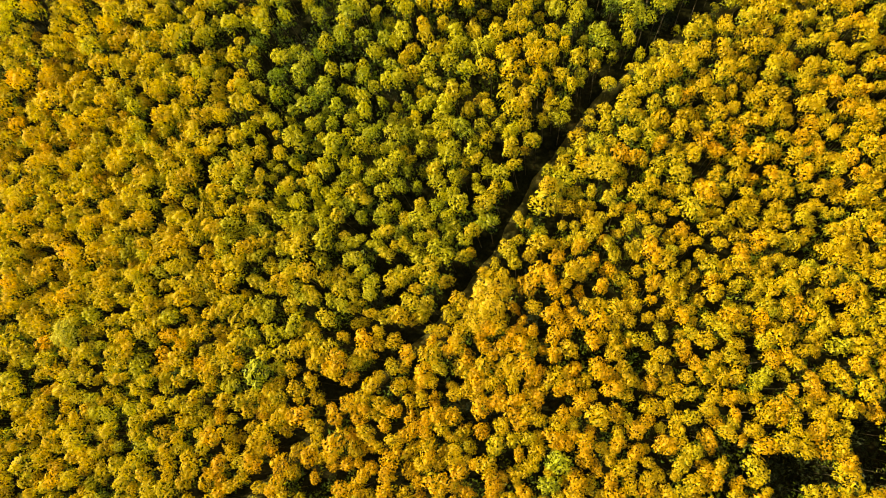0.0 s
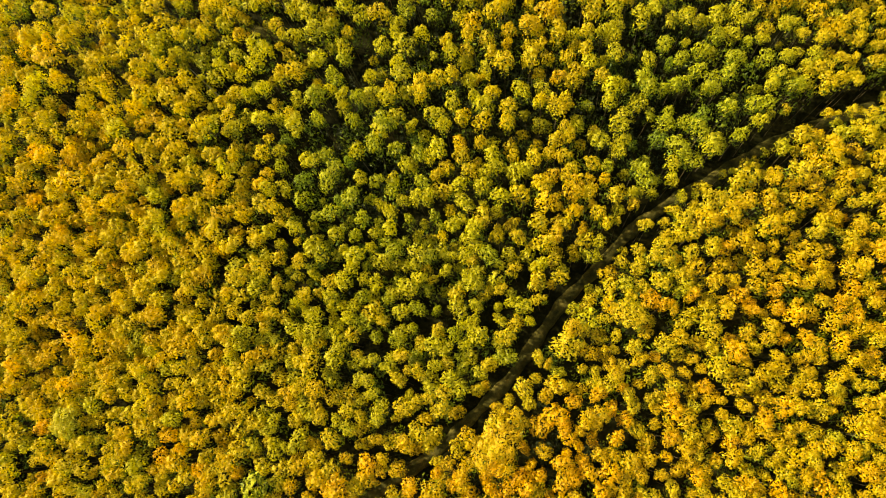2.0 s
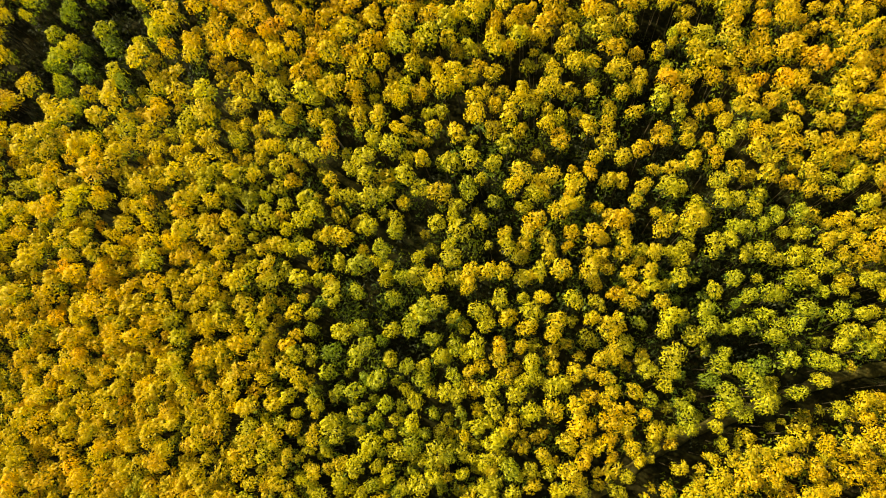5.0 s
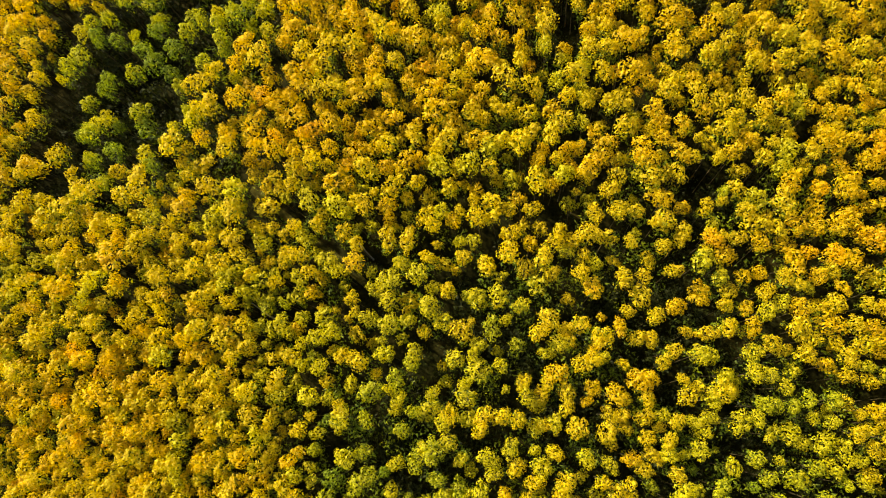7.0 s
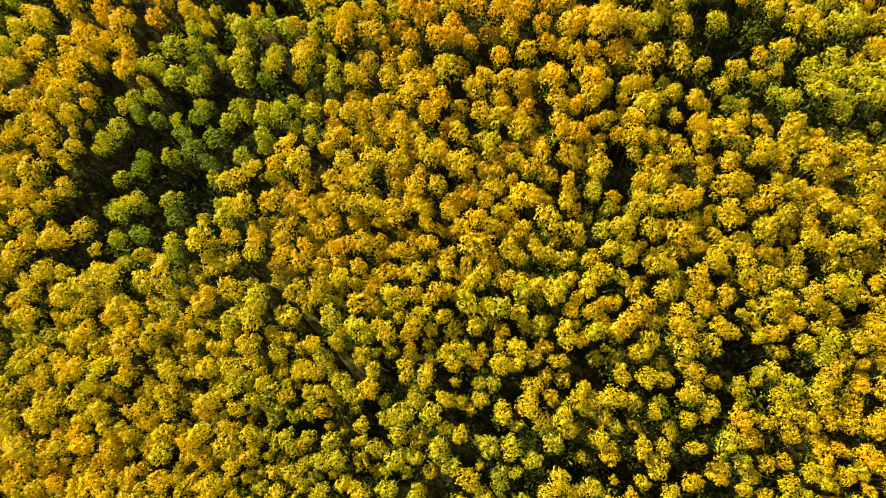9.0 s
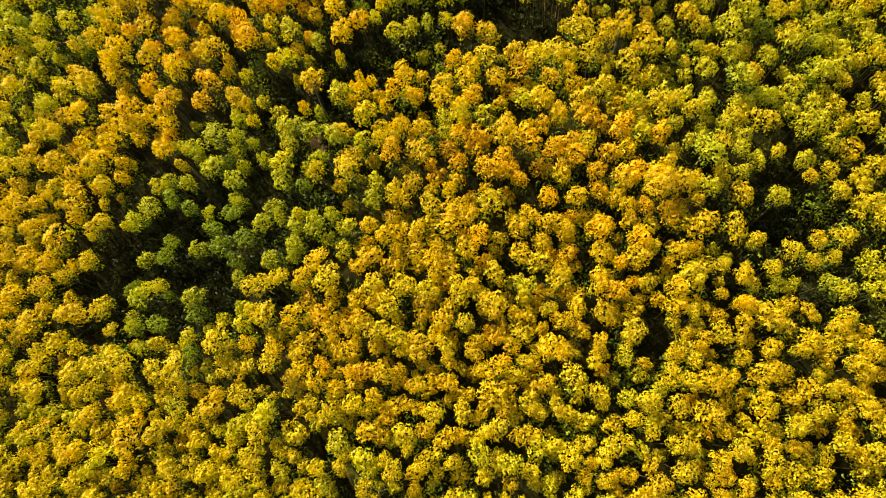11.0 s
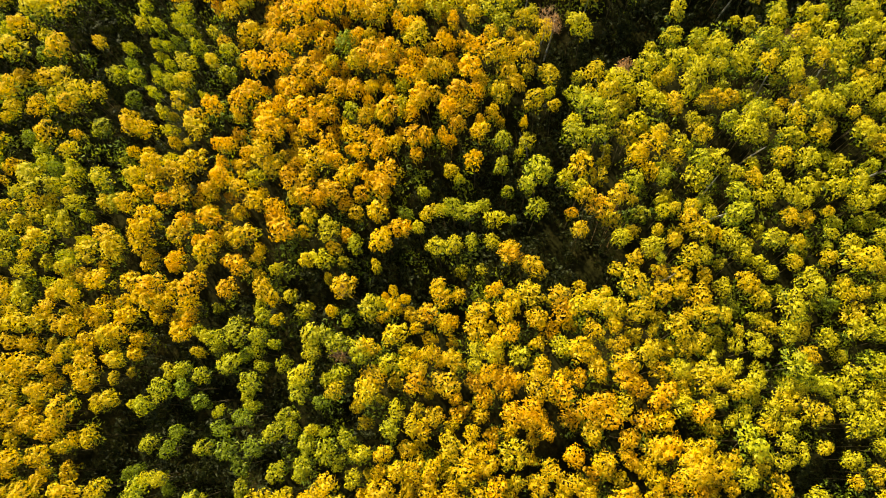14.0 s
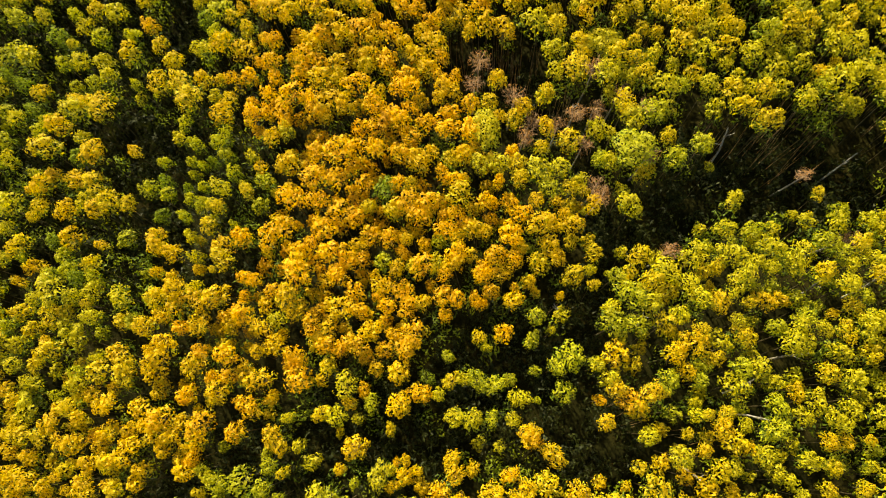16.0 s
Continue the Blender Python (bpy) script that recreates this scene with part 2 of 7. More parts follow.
GAPS_D = [
    (-12.6, 141.1, 2.0, 2.0, 28), (-4.7, 141.1, 2.6, 2.6, 29), (-17.2, 141.2, 2.0, 1.4, 28), (-3.8, 141.7, 3.7, 1.9, 18), (-22.1, 141.9, 0.9, 0.6, 22),
    (-8.3, 142.7, 1.6, 3.3, 29), (-66.2, 142.8, 4.6, 9.2, 25), (-5.4, 143.1, 4.1, 3.4, 18), (-2.9, 145.4, 0.7, 0.7, 18), (-12.4, 146.5, 2.8, 2.5, 17),
    (-15.9, 148.8, 1.1, 1.4, 17), (-73.1, 149.1, 3.8, 2.2, 24), (-10.4, 152.4, 1.7, 2.1, 17), (-12.0, 156.9, 2.8, 3.9, 18), (-77.1, 163.8, 1.8, 5.0, 24),
    (-14.9, 164.8, 1.4, 2.4, 27), (-8.7, 165.8, 5.0, 2.4, 27), (-10.9, 168.9, 1.3, 0.9, 27), (-18.6, 169.2, 1.2, 1.2, 27), (-7.9, 170.4, 3.0, 2.4, 28),
]
GAPS_E = [
    (-5.8, 172.3, 4.0, 3.0, 28), (-23.7, 174.7, 2.1, 1.8, 26), (-36.9, 175.7, 2.9, 2.2, 23), (-31.8, 176.7, 1.8, 2.9, 24), (2.6, 177.8, 5.2, 3.3, 27),
    (-2.5, 179.4, 4.0, 2.0, 27), (-9.4, 179.8, 1.7, 1.4, 27), (9.8, 180.2, 3.8, 2.3, 26), (7.7, 180.3, 2.5, 1.9, 26), (12.2, 181.8, 1.5, 1.9, 26),
    (3.9, 182.6, 3.9, 2.3, 26), (2.9, 184.8, 1.9, 1.3, 26), (7.8, 184.9, 3.8, 2.5, 26),
]
# looser parts of the stand: x, y, reach and how much wider the trees stand
LOOSE_A = [
    (-88, 153, 22, 0.60), (-65, 142, 12, 0.6), (-81, 134, 14, 0.25), (-41, 106, 13, 0.45), (-13, 144, 8, 0.4), (0, 179, 8, 0.5),
    (32, 126, 9, 0.25), (-38, 105, 13, 0.35), (18, 64, 14, 0.12), (-5, 53, 9, 0.15), (41, 47, 9, 0.25), (-4, 54, 10, 0.2),
    (-16, 143, 8, 0.35), (-29, 177, 8, 0.2), (-29, 129, 8, 0.6), (28, 61, 15, 0.2), (37, 49, 11, 0.12), (11, 63, 20, 0.2),
    (-45, 153, 13, -0.15), (-13, 141, 10, 0.3), (-24, 115, 10, 0.25), (52, 54, 12, 0.1), (43, 57, 12, 0.13), (-39, 64, 13, -0.08),
]
LOOSE_B = [
    (-40, 48, 26, -0.26), (-10, 104, 15, -0.10), (14, 152, 10, 0.13), (35, 126, 8, 0.2), (43, 119, 9, 0.3), (-6, 12, 16, -0.1), (36, 77, 14, 0.12),
]
LOOSE = LOOSE_A + LOOSE_B
# trees set one by one: x, y, crown radius and stage of colour
LOWER_TREES_A = [
    (32.8, -24.1, 1.7, 4.6), (23.3, -18.5, 1.8, 4.6), (-0.5, -10.1, 1.5, 2.4), (1.6, -8.2, 1.8, 2.2), (0.4, 11.7, 2.4, 5.2), (2.9, 12.9, 2.9, 5.4),
    (7.7, 13, 1.7, 5.6), (-28.4, 17, 2.1, 2.6), (47.4, 18, 1.12, 5), (50.3, 18.2, 1.44, 4.9), (51.9, 18.4, 1.12, 4.7), (44.6, 18.5, 0.96, 5),
    (42.8, 19.4, 1.44, 5), (46.1, 19.5, 1.28, 5), (38.7, 20.3, 1.12, 4.9), (14, 20.7, 2, 3.4), (53.9, 20.7, 1.13, 4.8), (51.8, 21, 1.13, 4.9),
    (36.3, 21.7, 1.12, 4.8), (22.8, 21.8, 2.3, 3.6), (44.4, 21.8, 1.13, 5), (41.5, 21.9, 0.96, 5), (51.8, 22, 1.13, 4.9), (46.4, 22.2, 1.45, 5),
]
LOWER_TREES_B = [
    (39.4, 22.2, 1.45, 4.9), (34, 22.4, 1.29, 4.8), (53.7, 22.9, 1.29, 4.8), (29.9, 22.9, 1.13, 3.4), (17.9, 23.3, 1.7, 3.4), (47.8, 23.9, 0.97, 4.9),
    (35.7, 24, 1.29, 4.8), (42.6, 24, 0.97, 5), (45.3, 24.3, 0.97, 4.7), (27.8, 24.3, 1.45, 3.4), (30.8, 24.4, 1.29, 4.6), (40.2, 24.4, 1.29, 4.9),
    (32.6, 24.6, 1.45, 4.6), (25.7, 24.6, 1.13, 3.5), (48.8, 24.7, 1.45, 4.8), (51.5, 25, 0.97, 4.8), (53.7, 25.8, 0.81, 4.7), (56, 25.8, 1.14, 4.6),
    (38.9, 25.9, 1.45, 4.8), (23.7, 25.9, 1.29, 3.5), (29.6, 26.2, 1.13, 4.5), (42.3, 26.3, 1.61, 4.9), (35, 26.3, 1.45, 3.9), (32.5, 26.4, 1.13, 4.6),
]
LOWER_TREES_C = [
    (51.4, 26.5, 1.14, 4.8), (45.8, 26.7, 0.97, 4.8), (25.9, 27, 1.29, 4.2), (40.5, 27.2, 1.13, 4.8), (28.1, 27.4, 1.13, 4.4), (53.9, 27.9, 1.14, 4.6),
    (50.1, 27.9, 1.14, 4.7), (47.9, 28.2, 1.46, 4.7), (29.6, 28.3, 1.61, 4.5), (33.6, 28.5, 1.29, 4.5), (39.1, 28.6, 0.97, 4.6), (31.9, 28.7, 1.13, 4.4),
    (16.4, 28.9, 1.14, 4.2), (56.5, 28.9, 1.14, 4.4), (54.4, 29.2, 1.47, 4.4), (37.1, 29.2, 1.13, 4.5), (13.6, 29.4, 1.47, 3.9), (43.9, 29.4, 1.46, 4.6),
    (35.4, 29.4, 1.61, 4.5), (50.4, 29.7, 1.3, 4.6), (39.2, 29.7, 1.45, 4.5), (8.9, 29.8, 0.99, 3.5), (20.7, 30, 1.14, 3.3), (41.5, 30.1, 1.29, 4.6),
]
LOWER_TREES_D = [
    (32.7, 30.2, 1.45, 4.3), (47.7, 30.4, 1.14, 4.6), (36.6, 30.8, 1.45, 4.4), (18.9, 31, 0.82, 4.4), (14.6, 31.2, 1.15, 3.8), (13.5, 31.2, 0.82, 4),
    (40.1, 31.2, 1.46, 4.4), (8.7, 31.3, 1.32, 3.6), (16.5, 31.4, 1.31, 4.2), (5.8, 31.5, 1.48, 2.8), (28.5, 31.5, 0.97, 4.1), (48.8, 31.5, 1.47, 4.5),
    (22.4, 31.6, 0.98, 3.3), (52, 31.7, 1.63, 4.5), (38.4, 31.7, 1.29, 4.3), (45.5, 31.8, 1.3, 4.3), (54.3, 31.8, 1.31, 4.4), (-49.4, 32, 2.3, 2.4),
    (57.4, 32, 1.31, 4.4), (41, 32.7, 1.3, 4.1), (5.1, 32.8, 0.99, 3.3), (54, 33, 1.48, 4.3), (15.6, 33.1, 1.48, 4), (43.1, 33.2, 1.79, 4.1),
]
LOWER_TREES_E = [
    (24, 33.3, 0.98, 4.4), (59.1, 33.3, 1.48, 4.4), (34.3, 33.6, 0.81, 2.7), (-5.1, 33.7, 0.99, 3), (11, 33.8, 1.15, 3.1), (-2.1, 33.8, 1.66, 3),
    (17.7, 33.9, 1.31, 4.6), (51.7, 34, 1.15, 4.2), (-4.2, 34.1, 1.16, 3), (21.1, 34.2, 0.82, 4.8), (8.5, 34.2, 1.49, 2.7), (-0.4, 34.4, 1.16, 2.9),
    (26.2, 34.4, 0.98, 3.9), (3, 34.5, 0.99, 3), (56.5, 34.5, 1.65, 2.9), (23.1, 34.7, 1.14, 4.4), (-8.1, 34.9, 1.16, 2.9), (12.9, 35, 1.15, 4.2),
    (48.4, 35.3, 1.31, 3.8), (18.6, 35.4, 1.31, 4.8), (60.7, 35.5, 1.16, 4.3), (20.1, 35.6, 1.15, 4.8), (6, 35.7, 1.33, 3.3), (33.6, 35.7, 0.97, 2.4),
]
LOWER_TREES_F = [
    (16.1, 35.8, 1.48, 4.6), (4.2, 35.9, 0.99, 3.1), (28.2, 35.9, 0.98, 3.6), (7.6, 36, 1.16, 3.4), (51.3, 36, 1.48, 3.9), (-5.8, 36.1, 1.16, 2.9),
    (-11.8, 36.1, 1.16, 3.2), (26.5, 36.1, 1.47, 4), (10.8, 36.5, 1.16, 3.7), (-1.2, 36.5, 1.16, 2.9), (1.5, 36.8, 1.16, 3.2), (-7.1, 36.8, 1, 2.6),
    (-14.6, 36.9, 1.16, 3.3), (36, 37.1, 1.46, 2.2), (7.3, 37.2, 1.33, 2.9), (0.1, 37.2, 1.66, 3), (-9.6, 37.2, 1.33, 3.6), (30.5, 37.4, 1.63, 2.2),
    (23.3, 37.5, 1.31, 4.5), (13, 37.6, 1.16, 4), (39.1, 37.6, 1.63, 2.4), (-11.3, 37.7, 1.16, 3.4), (34, 37.7, 1.14, 2.1), (21.2, 37.8, 1.48, 4.7),
]
LOWER_TREES_G = [
    (17.7, 38.2, 1.65, 4.6), (-4.4, 38.2, 1.5, 2.7), (-8.2, 38.2, 1.16, 3.3), (40.8, 38.2, 1.31, 2.7), (43.4, 38.2, 1.14, 2.1), (8.4, 38.3, 1.33, 2.9),
    (25.4, 38.3, 0.82, 4.2), (4, 38.6, 0.83, 3.9), (30.2, 38.6, 0.98, 2), (-2.4, 38.7, 1.33, 2.7), (46.7, 38.9, 1.15, 2.7), (-13.2, 39, 0.83, 3.1),
    (35.2, 39.2, 1.8, 1.9), (22.4, 39.3, 1.15, 4.5), (9.8, 39.3, 1.49, 3), (5.8, 39.5, 1.16, 3.2), (-7.4, 39.5, 1.5, 3), (-17.5, 39.6, 1, 3.7),
    (26.6, 39.7, 0.98, 2.8), (11.9, 39.8, 0.99, 2.8), (38.1, 39.8, 1.47, 2), (14.9, 39.9, 1.49, 4.3), (1, 39.9, 1, 2.5), (-20.4, 40.1, 1.34, 3.1),
]
LOWER_TREES_H = [
    (17.6, 40.1, 1.48, 4.4), (59.9, 40.2, 1.16, 3.9), (-5.3, 40.3, 0.83, 2.8), (12.5, 40.6, 1.33, 2.9), (58.2, 40.7, 1.16, 3.9), (21.4, 40.7, 0.99, 4.3),
    (24.8, 40.7, 1.15, 3.9), (56.3, 40.8, 1.49, 4), (48.3, 40.9, 1.15, 2.2), (-25.6, 41, 1.17, 4), (-14, 41.1, 1.17, 3.9), (33.7, 41.1, 1.31, 1.6),
    (19.8, 41.2, 1.15, 4.4), (-8.4, 41.2, 0.83, 3.2), (-11.8, 41.2, 1.67, 2.8), (6, 41.3, 1, 3.6), (2.2, 41.3, 0.83, 3.3), (7.9, 41.4, 1.5, 3.7),
    (28.3, 41.4, 1.31, 3.4), (-1.9, 41.5, 1.17, 2.6), (52.4, 41.6, 1.32, 2.7), (47, 41.6, 1.32, 2), (39.5, 41.6, 1.64, 1.9), (37.6, 41.6, 1.15, 1.8),
]
LOWER_TREES_I = [
    (0.8, 41.7, 0.83, 2.6), (-22.2, 41.8, 1.51, 3.7), (-4.1, 41.8, 1, 2.4), (43.4, 41.9, 1.31, 1.8), (54.5, 42.1, 1.33, 3.4), (-19, 42.3, 1.51, 3.5),
    (-32.4, 42.4, 1.19, 3.5), (-30, 42.4, 1.35, 4.3), (29.8, 42.4, 0.98, 2.6), (35.3, 42.5, 1.48, 1.9), (-6.5, 42.5, 1, 2.8), (-28.3, 42.6, 1.18, 4.5),
    (10.9, 42.6, 1.33, 3.1), (49.7, 42.7, 1.16, 3), (-16.6, 42.7, 1.17, 3.9), (61.2, 42.8, 1.16, 3.7), (21.8, 42.8, 1.15, 4.2), (17, 42.9, 1.16, 3.1),
    (57.9, 43, 1.16, 3.8), (15.5, 43, 1.49, 3.1), (-11.6, 43, 1.34, 2.8), (56, 43.2, 1.49, 3.7), (-8.9, 43.2, 1.17, 3.1), (59.5, 43.3, 0.83, 3.9),
]
LOWER_TREES_J = [
    (-37.5, 43.3, 1.02, 4.5), (26.8, 43.4, 1.48, 3.5), (-1.2, 43.5, 1.17, 3.1), (48.1, 43.6, 0.99, 2.1), (-26.8, 43.6, 1.52, 4.5), (-22.5, 43.7, 1.51, 3.5),
    (4.1, 43.7, 1.17, 2.7), (55.1, 43.8, 1, 3.4), (8, 43.9, 1.33, 3.3), (-4.9, 43.9, 1.17, 2.3), (20.3, 44, 0.99, 4), (51.4, 44.1, 1.33, 2.4),
    (36.3, 44.1, 0.82, 1.9), (13.3, 44.1, 1.33, 3.3), (2.7, 44.1, 1.34, 2.6), (-20.4, 44.2, 0.84, 3.7), (18.6, 44.2, 1.32, 3.7), (11.8, 44.2, 1, 3.2),
    (-34.7, 44.3, 1.53, 3.9), (5.8, 44.3, 1.5, 3.2), (-16.1, 44.4, 0.84, 3.1), (-37.9, 44.5, 1.2, 4), (42.1, 44.6, 1.15, 2.1), (29.8, 44.6, 1.81, 3.1),
]
LOWER_TREES_K = [
    (34.3, 44.7, 0.99, 2), (10.1, 44.7, 1.17, 3.3), (0.7, 44.7, 1, 2.3), (26.9, 44.8, 1.15, 3.7), (62.8, 44.9, 1.17, 3.9), (-29.7, 44.9, 1.19, 3.9),
    (-2.3, 44.9, 1, 3.4),
]
TRACK_TREES_A = [
    (-31.2, 45, 1.02, 4.2), (-13.3, 45, 1.17, 2.7), (57.1, 45.1, 1.16, 3.4), (15.9, 45.1, 1, 3.3), (-41.1, 45.2, 1.2, 4.7), (23.4, 45.2, 0.99, 3.9),
    (21.9, 45.3, 1.32, 4.1), (42.5, 45.6, 1.49, 2.1), (-18.9, 45.6, 1.35, 3.7), (4, 45.6, 1.17, 2.6), (44.8, 45.7, 1.16, 1.9), (-21.5, 45.7, 1.52, 3.9),
    (53.2, 45.8, 1, 3.1), (54.4, 45.9, 1.16, 2.9), (-28.2, 45.9, 1.53, 3.9), (-23.8, 46, 1.01, 4.6), (6, 46, 1, 3.8), (13.2, 46, 1.33, 2.9),
    (-42.9, 46.1, 1.21, 4.7), (-8.4, 46.1, 1.34, 2.1), (33, 46.3, 1.49, 2.8), (-25.7, 46.3, 1.35, 4.5), (23.4, 46.4, 0.99, 3.7), (-46.2, 46.4, 1.21, 4.3),
]
TRACK_TREES_B = [
    (7.3, 46.4, 1.17, 3.8), (0.1, 46.4, 1.34, 2.9), (63.8, 46.5, 1.17, 4), (39.4, 46.5, 0.99, 1.6), (-17, 46.5, 1.18, 3.4), (58.5, 46.6, 1.17, 3.5),
    (50.5, 46.6, 1.33, 2), (38, 46.6, 1.16, 1.6), (-36.1, 46.6, 1.37, 4.5), (36.5, 46.7, 0.99, 2), (-5.5, 46.7, 1.51, 2), (25.1, 46.9, 1.32, 3.3),
    (34.7, 46.9, 1.32, 1.8), (-32.3, 46.9, 1.53, 4.6), (46.4, 47.1, 1.49, 2), (9.7, 47.1, 1.34, 3.5), (60.2, 47.2, 1.67, 3.6), (29.7, 47.3, 1.16, 2.7),
    (61.8, 47.4, 1.34, 3.8), (41.6, 47.4, 1.16, 1.9), (-6.8, 47.4, 1.01, 2), (56.2, 47.6, 0.83, 4.1), (-39.5, 47.7, 1.55, 4.5), (-1.8, 47.7, 1.17, 2.1),
]
TRACK_TREES_C = [
    (63.9, 47.9, 1, 4.2), (0.2, 47.9, 1.01, 2.7), (20.6, 48, 1.33, 3.4), (-49.4, 48.1, 1.57, 4.1), (12.3, 48.1, 1, 2.9), (22.5, 48.2, 1.49, 3.4),
    (-29.2, 48.2, 1.36, 4.2), (-43, 48.4, 1.21, 4.6), (-11.5, 48.5, 1.18, 2.3), (-23.5, 48.6, 1.7, 4.7), (2.7, 48.6, 1.17, 2.5), (7.2, 48.6, 1.51, 3.2),
    (-47.5, 48.7, 1.39, 4), (3.5, 48.7, 1.01, 2.7), (5.7, 48.7, 1, 3.6), (32.1, 48.8, 0.83, 3), (-14.8, 48.9, 1.18, 3.6), (-45.8, 48.9, 1.39, 4.3),
    (-51.7, 48.9, 1.57, 4.3), (10, 48.9, 1.17, 3.9), (16.4, 49, 1.17, 3.8), (65.5, 49, 1.17, 4.4), (51.4, 49, 0.83, 2.9), (30.3, 49, 1.49, 3.2),
]
TRACK_TREES_D = [
    (34.8, 49.1, 1.33, 2), (-3.7, 49.1, 1.18, 2), (-19.4, 49.2, 1.02, 4.5), (49.2, 49.3, 0.83, 2.4), (24.4, 49.4, 1.33, 3.9), (4.8, 49.4, 1.34, 3.1),
    (-33.3, 49.5, 1.54, 4.3), (54.6, 49.6, 1.17, 3), (44.4, 49.6, 1.16, 2.4), (38.3, 49.6, 0.66, 1.8), (42.9, 49.7, 1.33, 2.3), (58.9, 49.8, 1.34, 4.4),
    (-40.1, 49.8, 1.55, 4.6), (52.1, 49.9, 1.33, 3.1), (-16.9, 49.9, 1.52, 3.8), (-7.6, 49.9, 1.52, 2), (21.3, 50.1, 1, 3.4), (40.4, 50.1, 1.16, 2),
    (-43.4, 50.1, 1.39, 4.4), (-35.5, 50.2, 1.2, 4.4), (13.5, 50.3, 1.34, 3.1), (17.2, 50.3, 1.33, 4), (64.5, 50.4, 1.17, 4.5), (-30.2, 50.4, 1.03, 3),
]
TRACK_TREES_E = [
    (-22.2, 50.5, 1.36, 4.5), (30.1, 50.6, 1.16, 3.1), (-24.9, 50.6, 1.19, 4.6), (2.2, 50.6, 1.18, 2.4), (-38.2, 50.7, 1.38, 4.3), (63.1, 50.8, 1, 4.5),
    (47.9, 50.8, 1.5, 2.5), (-10.7, 50.9, 1.35, 2.3), (66.2, 51, 1.17, 4.5), (-34.5, 51, 1.03, 4.4), (-6.1, 51, 1.35, 1.9), (8.8, 51.1, 1.17, 3.5),
    (26.1, 51.2, 1.17, 3.8), (61.7, 51.2, 1.17, 4.6), (45.4, 51.2, 1.17, 2.6), (-48.1, 51.2, 1.39, 4.1), (36.4, 51.3, 1.17, 2.6), (-4.4, 51.5, 0.84, 1.9),
    (22.5, 51.6, 1.17, 3.5), (6.3, 51.6, 1.01, 3.2), (50.4, 51.6, 1, 2.9), (-15.2, 51.6, 1.19, 3.3), (-30.6, 51.7, 1.37, 3.3), (-53.4, 51.7, 1.23, 4.5),
]
TRACK_TREES_F = [
    (11.3, 51.8, 1.34, 3.4), (42.2, 51.8, 0.67, 3), (14.4, 51.9, 1.51, 3.5), (58.1, 51.9, 1.17, 4.3), (-27.8, 51.9, 0.86, 3.5), (-40.8, 51.9, 1.04, 4.8),
    (54, 52, 1.17, 3.9), (-19.4, 52.2, 1.53, 4.4), (28.4, 52.3, 0.83, 3.6), (-24.1, 52.3, 1.2, 4.5), (-44.4, 52.3, 1.22, 4.4), (24.7, 52.4, 1.17, 4),
    (60.2, 52.4, 1.51, 4.6), (39, 52.4, 1.17, 2.3), (-50.6, 52.4, 1.4, 4.1), (19.5, 52.5, 1.34, 3.2), (-0.3, 52.5, 1.51, 2.6), (-2.9, 52.6, 1.18, 2.3),
    (4.8, 52.7, 1.01, 2.7), (55.4, 52.7, 1.51, 4.1), (49.3, 52.7, 1.5, 3), (30.8, 52.7, 0.84, 2.6), (-37.3, 52.7, 1.38, 4.2), (27.1, 52.8, 1.17, 3.8),
]
TRACK_TREES_G = [
    (8.2, 52.8, 1.51, 3), (-16.4, 52.8, 1.19, 4.1), (-39.3, 52.9, 1.04, 4.2), (52.1, 53, 1, 3.2), (-47.9, 53, 1.4, 4.6), (63.2, 53.1, 1.34, 4.3),
    (-26.7, 53.1, 1.37, 4.3), (-9.3, 53.1, 1.52, 2.5), (-30.6, 53.2, 1.2, 3.4), (15.9, 53.3, 1.17, 3.8), (64.8, 53.3, 1.17, 4.5), (29.2, 53.3, 1.17, 3.2),
    (32.6, 53.4, 1.34, 3.2), (-25.4, 53.4, 1.03, 4.5), (-18.6, 53.5, 1.19, 4.1), (13.8, 53.6, 0.84, 3.1), (0.5, 53.7, 1.18, 2.5), (44.8, 53.7, 1.17, 2.7),
    (-21.3, 53.7, 1.54, 4.5), (47.1, 53.8, 1.67, 2.9), (-35.8, 53.8, 1.21, 4), (-6.8, 53.8, 1.18, 2.2), (22.6, 53.9, 1, 4.1), (-23.3, 53.9, 1.2, 4.5),
]
TRACK_TREES_H = [
    (-44.7, 53.9, 1.57, 4.6), (-41, 53.9, 1.21, 4.2), (57.4, 54, 1.68, 4.6), (10.9, 54.1, 1.34, 3.3), (1.8, 54.1, 1.68, 2.5), (54.1, 54.3, 1.01, 4.2),
    (-12.9, 54.3, 1.02, 2.6), (-32.8, 54.3, 1.04, 4.3), (29.2, 54.4, 1.17, 3.4), (-50.9, 54.4, 1.23, 4.5), (61, 54.5, 1.34, 4.6), (-42.9, 54.5, 1.22, 4.1),
    (3.5, 54.6, 1.35, 2.6), (50.4, 54.6, 1.17, 3.8), (43.3, 54.8, 1.51, 2.6), (26.7, 54.9, 1.17, 3.9), (41.1, 54.9, 1.17, 2.9), (51.7, 55, 1.17, 3.6),
    (-37.8, 55.2, 1.21, 4.6), (-33.3, 55.3, 1.21, 4.2), (-48.1, 55.4, 1.22, 4.7), (33.3, 55.5, 1.34, 3.1), (22, 55.6, 1.51, 4.3), (-29.6, 55.6, 1.38, 3.2),
]
